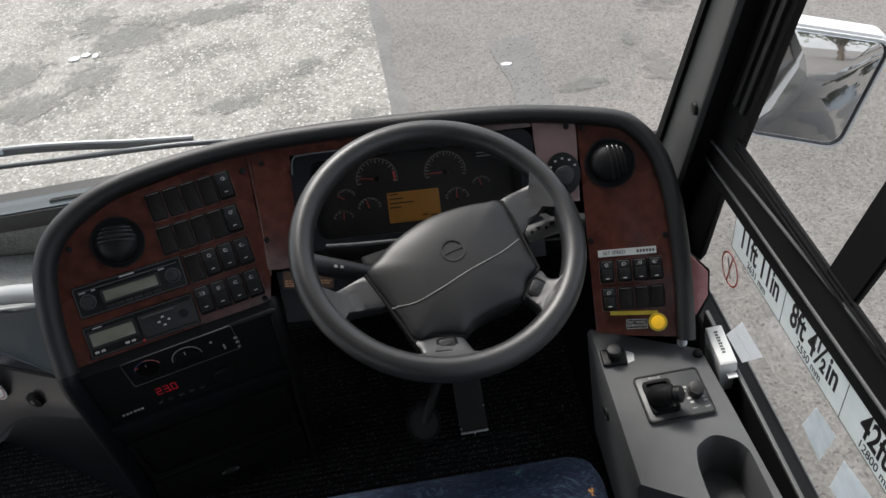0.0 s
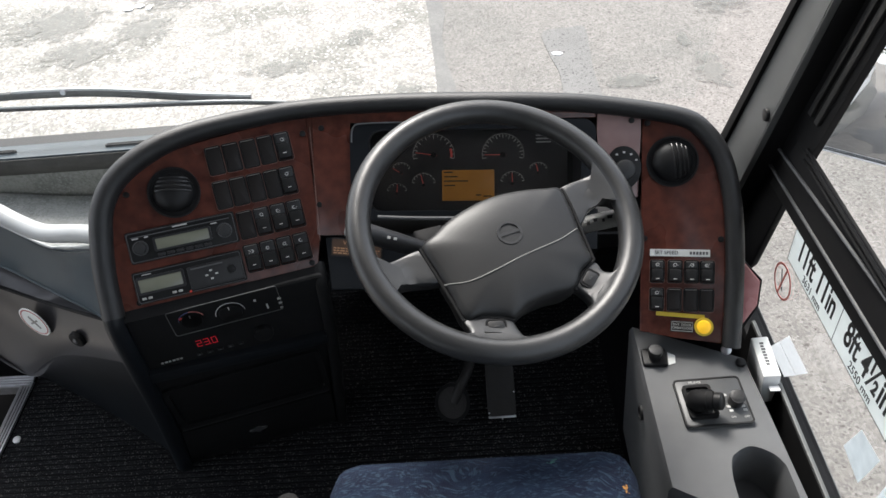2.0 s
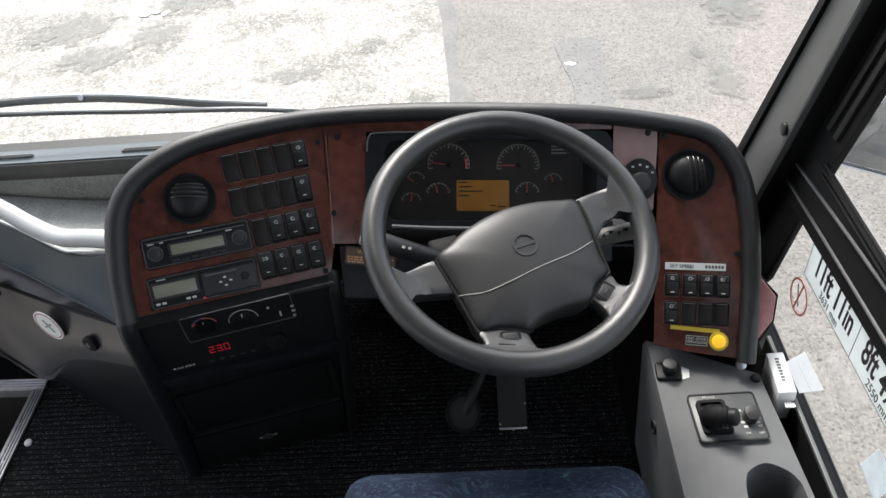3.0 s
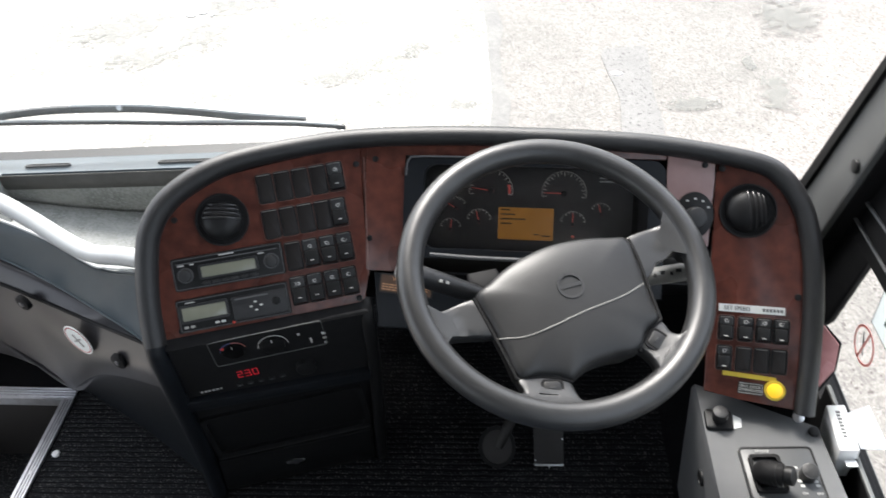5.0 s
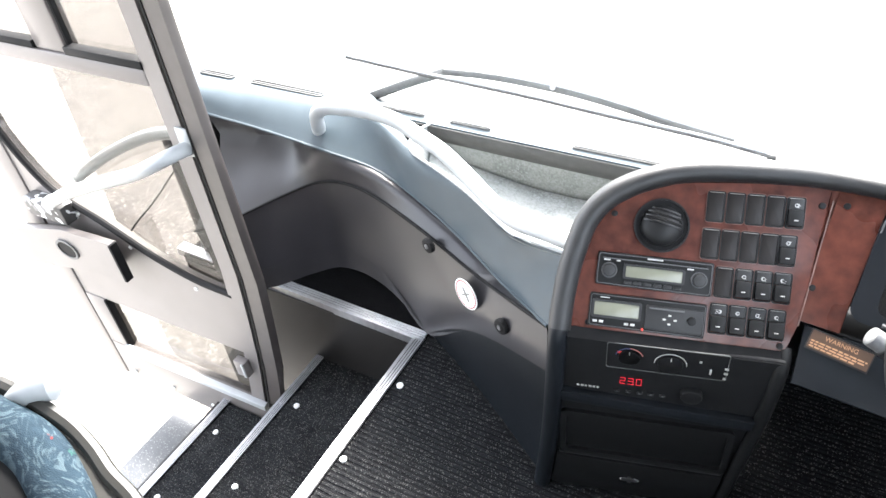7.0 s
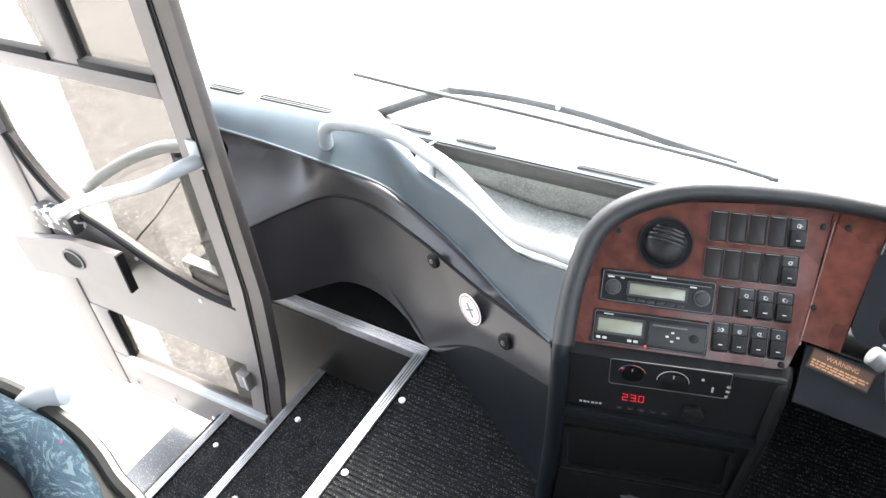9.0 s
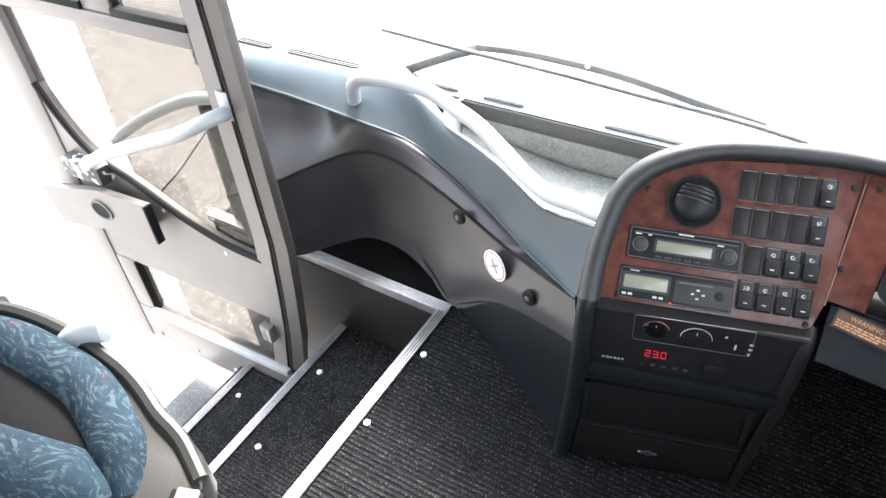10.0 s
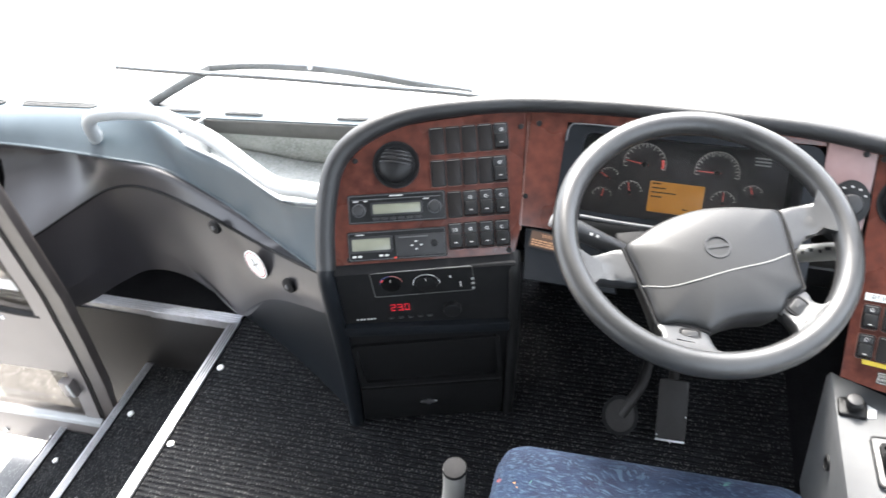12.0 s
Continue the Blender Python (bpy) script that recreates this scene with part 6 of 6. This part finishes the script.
part("sweep_seal", tube([(x, y + 0.008, -0.014) for x, y in sweep], 0.010, 8, raw=True), RUBBER, dr, "black window rubber", DP)
for nm, o in (("lower_pane", [(-0.018, 0.862), (0.600, 0.862), (0.600, 1.088), (-0.018, 1.090)]), ("main_pane", [(-0.018, 1.30), (0.690, 1.48), (0.690, 1.934), (-0.018, 1.934)]), ("top_pane", [(-0.018, 1.974), (0.217, 1.974), (0.217, 2.90), (-0.018, 2.90)]), ("top_pane", [(0.322, 1.974), (0.690, 1.974), (0.690, 2.90), (0.322, 2.90)])):
    p = part(nm, plate(o, -0.003, 0.001), TINT, dr, "clear glass", DP, smooth=False)
    p.visible_shadow = False
catch = leaf_bar(0.010, 0.050, 1.015, 1.075, -0.045, -0.020, "catch", DOOR, "door catch", 0.003)
part("catch_face", boxm(0.014, 0.022, 1.018, 1.072, -0.048, -0.044, 0.001), RAIL, catch, m=DP)
for x in (0.10, 0.28, 0.46, 0.64, 0.78):
    part("screw", plate(disc_outline(x, 0.722, 0.008, 12), 0.0, 0.003), WHITE, dr, "bright screw head", DP @ Matrix.Translation((0, 0, -0.023)))
for x, y in ((0.12, 1.305), (0.33, 1.385), (0.50, 1.455)):
    part("screw", plate(disc_outline(x, y, 0.006, 12), 0.0, 0.003), WHITE, dr, "bright screw head", DP @ Matrix.Translation((0, 0, -0.019)))
leaf_bar(0.0, 0.80, 0.672, 0.690, -0.012, 0.010, "brush_seal", RUBBER)
hr = thing("door_grab_rail", "pale grey curved grab rails on both sides of the door glass", "grab rail")
inner_bar = part("bar", tube([world_pt(DP, *p) for p in ((-0.070, 1.800, -0.026), (-0.060, 1.803, -0.065), (-0.020, 1.785, -0.092), (0.050, 1.750, -0.100), (0.154, 1.707, -0.102), (0.335, 1.626, -0.100), (0.470, 1.550, -0.085), (0.550, 1.505, -0.050), (0.565, 1.495, -0.020))], 0.0165, 14), RAIL, hr)
part("flange", boxm(-0.085, -0.050, 1.780, 1.850, -0.028, -0.022, 0.002), RAIL, inner_bar, "mounting flange", DP)
part("bar", tube([world_pt(DP, *p) for p in ((-0.030, 1.765, 0.026), (0.020, 1.765, 0.060), (0.144, 1.735, 0.072), (0.258, 1.689, 0.072), (0.374, 1.629, 0.062), (0.460, 1.575, 0.040), (0.480, 1.560, 0.004))], 0.0165, 14), RAIL, hr, "rail on the outer side")
SCUFFED = speckled(mat("scuffed_black_paint", (0.05, 0.048, 0.047), (0.03, 0.029, 0.028), 30, 0.5), 55, 0.35, (0.7, 0.7, 0.69))
mc = thing("door_mechanism", "taupe bent door arm cover with oval hole", "door gear")
cover = part("cover", plate([(0.809, 1.365), (0.788, 1.229), (0.492, 1.293), (0.325, 1.310), (0.317, 1.442), (0.518, 1.435), (0.716, 1.385)], -0.075, -0.050, 0.008, 3), DOOR, mc, m=DP)
part("boss", ring(disc_outline(0.531, 1.362, 0.044, 24, 0.034), disc_outline(0.531, 1.362, 0.036, 24, 0.027), -0.080, -0.070), PILLAR, cover, m=DP)
part("hole", plate(disc_outline(0.531, 1.362, 0.036, 24, 0.027), -0.0775, -0.0755), RUBBER, cover, m=DP)
part("edge_strip", boxm(0.313, 0.323, 1.312, 1.442, -0.080, -0.055, 0.002), RUBBER, cover, m=DP)
part("bracket", boxm(0.40, 0.70, 1.300, 1.360, -0.052, -0.016, 0.004), BROWN_RUBBER, mc, m=DP)
part("arm_block", boxm(0.50, 0.66, 1.440, 1.500, -0.060, -0.016, 0.006), SCUFFED, mc, "scuffed black arm block with bare white chips", DP)

# ---- courier seat by the steps ----
cs = thing("courier_seat", "tip-up courier seat in light blue leafy moquette with khaki-grey shell", "seat")
CS = basis((-1.05, 0.12, 1.85), (0.980, 0.021, -0.200), (0.201, -0.100, 0.974))
shell = [(-0.36, 0.03), (-0.242, 0.078), (-0.19, 0.094), (-0.122, 0.103), (-0.034, 0.102), (0.020, 0.092), (0.065, 0.077), (0.115, 0.066), (0.170, 0.040), (0.190, -0.06), (0.16, -0.26), (-0.10, -0.30), (-0.36, -0.24)]
part("shell", plate([(q.x, q.y) for q in smooth_curve([(x, y, 0) for x, y in shell], 4, True)], -0.07, 0.004, 0.012, 3), SHELL, cs, "khaki-grey plastic shell", CS)
part("shell_edge", tube([(x, y - 0.010, 0.004) for x, y in shell[:9]], 0.011, 8), SHELL, cs, "grey edge piping", CS)
part("bolster", tube([(-0.33, -0.02, 0.0), (-0.20, 0.034, 0.0), (-0.12, 0.046, 0.002), (-0.04, 0.046, 0.004), (0.020, 0.026, 0.002), (0.066, 0.002, 0.0), (0.105, -0.030, -0.01)], lambda q: 0.035 if q < 0.8 else 0.035 - 0.08 * (q - 0.8), 16), FABRIC_PALE, cs, "blue fabric bolster", CS)
part("centre_panel", plate(rounded(-0.30, 0.085, -0.10, 0.02, 0.03), 0.0, 0.014, 0.006), RUBBER, cs, "black centre panel", CS)
part("cushion", tube([(-0.30, -0.17, 0.01), (-0.15, -0.115, 0.012), (-0.04, -0.085, 0.012), (0.04, -0.062, 0.008), (0.095, -0.055, 0.0)], lambda q: 0.048 if q < 0.75 else 0.048 - 0.12 * (q - 0.75), 16), FABRIC_PALE, cs, "blue fabric cushion edge", CS)
part("cushion_piping", tube([(-0.28, -0.205, 0.03), (-0.12, -0.150, 0.034), (0.0, -0.112, 0.030), (0.08, -0.086, 0.015)], 0.012, 10), PILLAR, cs, "grey piping", CS)
part("arm_grip", tube([(-0.128, 0.070, -0.02), (-0.112, 0.092, 0.004), (-0.095, 0.110, 0.016), (-0.080, 0.122, 0.020), (-0.074, 0.127, 0.020)], lambda q: 0.016 + 0.010 * q if q < 0.75 else 0.0235 - 0.05 * (q - 0.75), 14), RAIL, cs, "pale grey grip", CS)
part("stand", boxm(-1.09, -0.96, -0.12, 0.0, FLOOR, 1.80, 0.01), RUBBER, cs)
bk = thing("belt_buckle", "black seat belt buckle with worn red button", "buckle")
mm = CS @ Matrix.Translation((0.178, -0.004, 0.018)) @ Matrix.Rotation(radians(20), 4, "Z")
part("housing", boxm(-0.018, 0.024, -0.040, 0.014, -0.024, 0.010, 0.005), RUBBER, bk, m=mm)
part("button", boxm(-0.010, 0.018, -0.004, 0.015, 0.004, 0.013, 0.003), PINK, bk, "red release button", mm)
part("stalk", boxm(-0.012, 0.014, -0.14, -0.035, -0.020, -0.006, 0.003), RUBBER, bk, m=mm)

# ---- wiper ----
WIPER = mat("glare_greyed_wiper_paint", (0.12, 0.12, 0.118), (0.07, 0.07, 0.07), 40, 0.4)
wp = thing("wiper", "long windscreen wiper with silver arm and black blade at rest", "wiper")
WS = lambda x, z, off=0.016: Vector((x, 1.374 - (z - 1.655) * 0.323 + off, z))
BLADE = ((-1.447, 1.797), (-1.340, 1.790), (-1.220, 1.783), (-1.070, 1.777), (-0.925, 1.770), (-0.772, 1.758), (-0.628, 1.749), (-0.517, 1.740), (-0.413, 1.725))
ARM = ((-1.171, 1.793), (-1.078, 1.802), (-1.000, 1.804), (-0.910, 1.801), (-0.836, 1.796), (-0.732, 1.780), (-0.625, 1.758), (-0.492, 1.737))
blade = part("blade", tube([WS(x, z - 0.004) for x, z in BLADE], 0.0042, 8), BLADE_RUBBER, wp, "grey-black rubber blade, colour lifted for glare")
part("blade_spine", tube([WS(x, z + 0.001, 0.019) for x, z in BLADE], 0.0032, 6), RAIL, blade, "spine coloured pale for the highlight along the blade")
part("blade_tip", tube([WS(-0.422, 1.722), WS(-0.412, 1.722), WS(-0.404, 1.721)], 0.0065, 8), BLADE_RUBBER, blade)
arm = part("arm", tube([WS(x, z - 0.003, 0.032) for x, z in ARM], 0.0095, 8, flat=0.7), WIPER, wp, "satin black arm")
part("arm_highlight", tube([WS(x, z + 0.004, 0.036) for x, z in ARM[2:]], 0.0055, 8), RAIL, arm, "pale strip painted as the highlight on the arm's top")
part("rivet", plate(disc_outline(0, 0, 0.006, 12), 0.0, 0.004), STEEL, arm, m=basis(WS(-0.885, 1.803, 0.028), (1, 0, 0), (0, -0.9, 0.4)))
part("foot", tube([WS(-1.500, 1.615, 0.03), WS(-1.473, 1.632, 0.03), WS(-1.350, 1.698, 0.031), WS(-1.259, 1.746, 0.031), WS(-1.171, 1.788, 0.032)], 0.0125, 8, flat=0.6), WIPER, wp)
part("spindle", plate(disc_outline(0, 0, 0.03, 20), -0.02, 0.03, 0.006), WIPER, wp, m=basis(WS(-1.50, 1.612, 0.02), (1, 0, 0), (0, 0.95, 0.3)))

# ---- mirror outside ----
mr = thing("wing_mirror", "large exterior mirror in a white housing on an arm", "mirror")
MR = basis((0.895, 1.30, 1.640), (0.966, -0.25, -0.26), (-0.255, -0.955, 0.165)) @ Matrix.Rotation(radians(2.5), 4, "Z")
o = [(x - 0.10 * max(0.0, 0.02 - y) * (x + 0.112) / 0.224, y) for x, y in rounded(-0.112, 0.112, -0.128, 0.122, 0.030, 6)]
house = part("housing", plate([(x * 1.07, y * 1.06 + 0.004) for x, y in o], -0.07, 0.0, 0.02, 3), WHITE, mr, "white painted housing", MR)
part("gasket", ring([(x * 0.998, y * 0.998) for x, y in o], [(x * 0.985, y * 0.987) for x, y in o], 0.0, 0.006), PILLAR, house, m=MR)
part("lip", ring([(x * 1.035, y * 1.03 + 0.002) for x, y in o], [(x * 1.0, y * 1.0) for x, y in o], -0.002, 0.010), WHITE, house, "white rim", MR)
part("glass", domed([(x * 0.985, y * 0.985) for x, y in o], (0, 0), [(0.99, -0.004), (1.0, 0.0)] + [(k, 0.0005 + 0.0075 * (1 - k * k)) for k in (0.99, 0.97, 0.9, 0.8, 0.7, 0.6, 0.5, 0.4, 0.3, 0.2, 0.1, 0.02)], 1), MIRROR, mr, "convex silvered glass", MR)
part("arm", tube([MR @ Vector((-0.04, 0.0, -0.05)), MR @ Vector((-0.14, 0.02, -0.09)), Vector((0.66, 1.26, 1.60)), Vector((0.53, 1.18, 1.56))], 0.018, 10), BLACK, mr)

# ---- trees behind the coach, seen in the mirror ----
LEAF = mat("tree_leaves", (0.055, 0.085, 0.03), (0.025, 0.045, 0.016), 3, 0.6, spec=0.3)
BARK = mat("tree_bark", (0.11, 0.09, 0.07), (0.07, 0.055, 0.045), 12, 0.9, bump=0.5, bump_scale=30)
rt = random.Random(41)
for tx, ty, hh in ((2.3, -22.0, 5.0), (3.9, -25.0, 6.0), (5.4, -20.0, 4.8)):
    tr = thing("tree", "leafy green tree at the edge of the yard", "tree", group="trees behind the coach")
    top = Vector((tx + 0.2, ty, hh * 0.62))
    part("trunk", tube([(tx, ty, -0.05), (tx + 0.1, ty, hh * 0.3), top], lambda q: 0.2 - 0.1 * q, 10), BARK, tr)
    tips = [top]
    for i in range(7):
        a = 0.9 * i + rt.uniform(-0.2, 0.2)
        e = Vector((tx + math.cos(a) * hh * 0.26, ty + math.sin(a) * hh * 0.26, hh * rt.uniform(0.5, 0.9)))
        part("limb", tube([(tx + 0.1, ty, hh * 0.34), (e + top) * 0.5, e], lambda q: 0.08 - 0.05 * q, 6), BARK, tr)
        tips.append(e)
    vs, fs = [], []
    for i in range(2600):
        c = rt.choice(tips) + Vector((rt.gauss(0, 1), rt.gauss(0, 1), rt.gauss(0, 0.8))) * hh * 0.095
        u = Vector((rt.gauss(0, 1), rt.gauss(0, 1), rt.gauss(0, 1))).normalized()
        w = u.orthogonal().normalized()
        s = rt.uniform(0.07, 0.15)
        k = len(vs)
        vs += [c - u * s, c + w * s * 0.5, c + u * s, c - w * s * 0.5]
        fs.append((k, k + 1, k + 2, k + 3))
    bm = bmesh.new()
    me = bpy.data.meshes.new("leaves")
    me.from_pydata(vs, [], fs)
    bm.from_mesh(me)
    bpy.data.meshes.remove(me)
    part("crown", bm, LEAF, tr)

# ---- stickers on the side window ----
GP = basis((0.5122, 0.642, 1.7125), (0, -1, 0.035), (-1, 0, 0))
ds_ = thing("dimension_strip", "white window strip with the coach's height, width and length", "sticker")
part("outline", boxm(-0.1825, 0.40, -0.0255, -0.024, 0.0, 0.001), INK, ds_, m=GP, smooth=False)
part("outline", boxm(-0.1835, -0.182, -0.0255, 0.046, 0.0, 0.001), INK, ds_, m=GP, smooth=False)
part("strip", boxm(-0.182, 0.40, -0.024, 0.046, 0.0, 0.001), VINYL, ds_, m=GP, smooth=False)
for x in (0.0, 0.178):
    part("rule", boxm(x - 0.0006, x + 0.0006, -0.024, 0.046, 0.001, 0.0014), INK, ds_, m=GP, smooth=False)
for x, big, xs, small in ((-0.081, "11ft 11in", -0.088, "3631 mm"), (0.0965, "8ft 4½in", 0.0885, "2550 mm"), (0.255, "42ft", 0.263, "12800 mm")):
    letters("feet_lettering", big, 0.064, at(GP, x - 0.006, 0.022, 0.0012) @ Matrix.Diagonal((0.62, 1, 1, 1)), INK, ds_, bold=0.0013)
    letters("metric_lettering", small, 0.021, at(GP, xs, -0.0125, 0.0012) @ Matrix.Diagonal((0.86, 1, 1, 1)), INK, ds_)
ns = thing("no_smoking_sticker", "round clear no-smoking sticker with a red ring", "sticker")
NP = basis((0.5122, 0.817, 1.632), (0, -1, 0), (-1, 0, 0))
part("red_ring", ring(disc_outline(0, 0, 0.034, 32), disc_outline(0, 0, 0.0300, 32), 0.0, 0.001), RED, ns, m=NP, smooth=False)
part("red_bar", boxm(-0.002, 0.002, -0.033, 0.033, 0.0, 0.001), RED, ns, m=NP @ Matrix.Rotation(radians(-8), 4, "Z"), smooth=False)
bm = boxm(-0.022, 0.008, -0.004, -0.001, 0.0, 0.0009)
boxm(0.010, 0.018, -0.004, -0.001, 0.0, 0.0009, bm=bm)
part("pictogram", bm, GREY, ns, m=NP @ Matrix.Rotation(radians(-60), 4, "Z"), smooth=False)

FILMY = mat("faded_film", (0.80, 0.83, 0.83), (0.66, 0.69, 0.69), 60, 0.4)
lets_light(FILMY, 0.8)
FILMY.node_tree.nodes["Principled BSDF"].inputs["Alpha"].default_value = 0.38
TAPE = mat("clear_tape", (0.92, 0.92, 0.91), (0.84, 0.84, 0.83), 120, 0.25)
lets_light(TAPE, 0.85)
TAPE.node_tree.nodes["Principled BSDF"].inputs["Alpha"].default_value = 0.28
tp = thing("clear_tape", "two strips of clear tape stuck on the side glass", "tape")
for a_, b_ in ((0.0, 0.5), (0.52, 1.0)):
    q = [(0.786, 1.490), (0.744, 1.573), (0.661, 1.578), (0.715, 1.495)]
    mix_ = lambda u, v, k: (u[0] + (v[0] - u[0]) * k, u[1] + (v[1] - u[1]) * k)
    o = [mix_(q[0], q[1], a_), mix_(q[0], q[1], b_), mix_(q[3], q[2], b_), mix_(q[3], q[2], a_)]
    part("strip", plate([(0.62 - y, z - 1.62) for y, z in o], 0.0, 0.0006), TAPE, tp, m=basis((0.5122, 0.62, 1.62), (0, -1, 0), (-1, 0, 0)), smooth=False)
for pts, nm, lab in (([(0.523, 1.586), (0.508, 1.652), (0.455, 1.659), (0.467, 1.578)], "faded_sticker", "faded pale blue sticker on the side glass"), ([(0.43, 1.567), (0.426, 1.645), (0.362, 1.660), (0.350, 1.575)], "faded_sticker", "faded pale sticker with lettering on the side glass")):
    st_ = thing(nm, lab, "sticker")
    part("film", plate([(0.62 - y, z - 1.62) for y, z in pts], 0.0, 0.0008), FILMY, st_, m=basis((0.5122, 0.62, 1.62), (0, -1, 0), (-1, 0, 0)), smooth=False)

# small things between console and window
tb = thing("white_box", "small white plastic box wedged beside the side window", "box")
TBM = basis((0.4585, 0.702, 1.575), (0.05, 1.0, 0.0), (-0.10, 0.0, 1.0))
part("body", boxm(-0.040, 0.042, -0.014, 0.014, -0.075, 0.0, 0.002), WHITE, tb, m=TBM)
face = part("printed_face", boxm(-0.037, 0.039, -0.0115, 0.0115, 0.0, 0.0008), STICKER, tb, m=TBM, smooth=False)
bm = bmesh.new()
for i in range(8):
    boxm(-0.018 + i * 0.0062, -0.0138 + i * 0.0062, -0.002 - 0.001 * (i % 2), 0.0035, 0.0008, 0.0012, bm=bm)
part("faded_lettering", bm, GREY, face, m=TBM, smooth=False)
part("loose_flap", boxm(-0.052, -0.041, -0.010, 0.006, -0.030, -0.028), WHITE, tb, m=TBM @ Matrix.Rotation(radians(12), 4, "Y"), smooth=False)
pk = thing("red_reflector", "red warning reflector standing behind the fascia edge", "reflector")
PK = basis((0.446, 0.800, 1.640), (0.93, -0.25, 0.20), (-0.2, -0.9, 0.35))
part("lens", plate([(-0.022, 0.075), (0.020, 0.010), (0.014, -0.035), (-0.010, -0.070), (-0.024, -0.06)], -0.006, 0.0, 0.002), PINK, pk, m=PK)
part("backing", plate([(-0.026, 0.080), (0.024, 0.010), (0.017, -0.038), (-0.012, -0.086), (-0.028, -0.086)], -0.012, -0.006), RUBBER, pk, m=PK)

# marks on the ground
STRIP = mat("joint_filler", (0.185, 0.178, 0.167), (0.13, 0.126, 0.12), 30, 0.9, bump=0.4, bump_scale=80)
tagged(put("joint_band", plate([(x + 0.10 + 0.03 * math.sin(y * 5), y) for x, y in edge[1:]][::-1] + [(x - 0.01, y) for x, y in edge[1:]], -0.01, 0.0032), STRIP, smooth=False), "darker worn band along the concrete edge", "joint", kind="stuff")
tagged(put("tar_patch", plate([(q.x, q.y) for q in smooth_curve([(0.56, 4.80, 0), (0.66, 4.86, 0), (0.76, 4.86, 0), (0.87, 4.85, 0), (0.86, 4.55, 0), (0.84, 4.25, 0), (0.83, 3.75, 0), (0.60, 3.70, 0), (0.62, 4.20, 0), (0.58, 4.50, 0)], 4, True)], -0.01, 0.006), TAR_PATCH, smooth=False), "smooth grey repair patch in the tarmac", "patch", kind="stuff")
for i, (x, y, rx, ry) in enumerate(((1.58, 4.16, 0.13, 0.30), (1.50, 4.55, 0.05, 0.12), (1.05, 4.10, 0.19, 0.11), (-0.76, 5.02, 0.10, 0.13), (-0.80, 4.90, 0.08, 0.06), (-0.42, 4.20, 0.16, 0.09), (-2.50, 5.40, 0.30, 0.30), (-2.30, 6.0, 0.42, 0.42), (-2.72, 6.4, 0.30, 0.30), (-2.9, 5.1, 0.40, 0.25), (-1.6, 6.2, 0.55, 0.25), (-3.3, 5.6, 0.5, 0.4), (-1.3, 4.6, 0.3, 0.12), (-0.9, 6.6, 0.35, 0.2), (0.9, 5.9, 0.4, 0.3), (1.9, 5.2, 0.3, 0.35))):
    blotch("oil_stain", x, y, rx, ry, OIL, "dark oily stain soaked into the ground", 11 + i, 0.0082 + 0.0006 * i)
rnd = random.Random(8)
for i in range(3):
    c = blotch("crushed_litter", -2.74 + 0.09 * i, 5.78 + rnd.uniform(-0.02, 0.03), 0.045 - 0.01 * i, 0.035, WHITE, "crushed white litter on the concrete", 40 + i, 0.018)
blotch("crushed_litter", 0.632, 4.50, 0.035, 0.022, WHITE, "small pale fleck on the repair patch", 50, 0.012)
BROWN_GROUND = speckled(ground_mat("brown_tarmac", (0.118, 0.108, 0.099), (0.092, 0.084, 0.077), (0.085, 0.078, 0.072), 60, 0.9, grit=0.15), 110, 0.04, (0.26, 0.24, 0.22))
tagged(put("brown_ground", plate([(-1.9, 0.85), (-2.94, 1.38), (-6.64, 3.52), (-9.5, 5.0), (-9.5, 6.85), (-7.1, 5.15), (-5.4, 3.94), (-3.93, 2.79), (-3.0, 2.07), (-1.9, 1.25)], -0.01, 0.007), BROWN_GROUND, smooth=False), "darker brown strip of ground beside the entrance", "ground", kind="structure")
tagged(put("ground_crack", tube([(-3.70, 1.70, 0.007), (-3.858, 1.995, 0.008), (-3.93, 2.22, 0.007), (-4.015, 2.423, 0.008), (-4.12, 2.66, 0.007)], 0.012, 6, flat=0.4), RUBBER), "thin dark crack in the brown ground", "crack", kind="stuff")
DARK_PATCH = mat("dark_patch_ground", (0.075, 0.068, 0.060), (0.045, 0.041, 0.037), 8, 0.45, bump=0.3, bump_scale=60)
PUDDLE = mat("puddle_water", (0.03, 0.03, 0.03), (0.02, 0.02, 0.02), 3, 0.03, rough_vary=0.01)
for i, (x, y, rx, ry, is_dark) in enumerate(((1.3, -0.6, 0.5, 0.5, 1), (2.1, -1.6, 0.6, 0.7, 1), (1.2, -2.6, 0.4, 0.9, 1), (2.9, -3.2, 0.9, 0.8, 1), (1.8, -4.4, 0.7, 0.7, 0), (3.4, -5.4, 0.9, 0.6, 0), (2.2, -6.8, 0.9, 0.9, 0), (4.4, -7.6, 1.1, 0.9, 1), (1.4, -8.6, 0.8, 1.0, 1), (3.2, -10.0, 1.6, 1.0, 0), (5.6, -4.6, 0.9, 0.8, 1))):
    blotch("dark_patch" if is_dark else "puddle", x, y, rx, ry, DARK_PATCH if is_dark else PUDDLE, "dark patch on the tarmac, added for the mirror's reflection" if is_dark else "shallow puddle added for sky patches in the mirror's reflection", 70 + i, 0.003 + 0.0004 * i, 0.3)
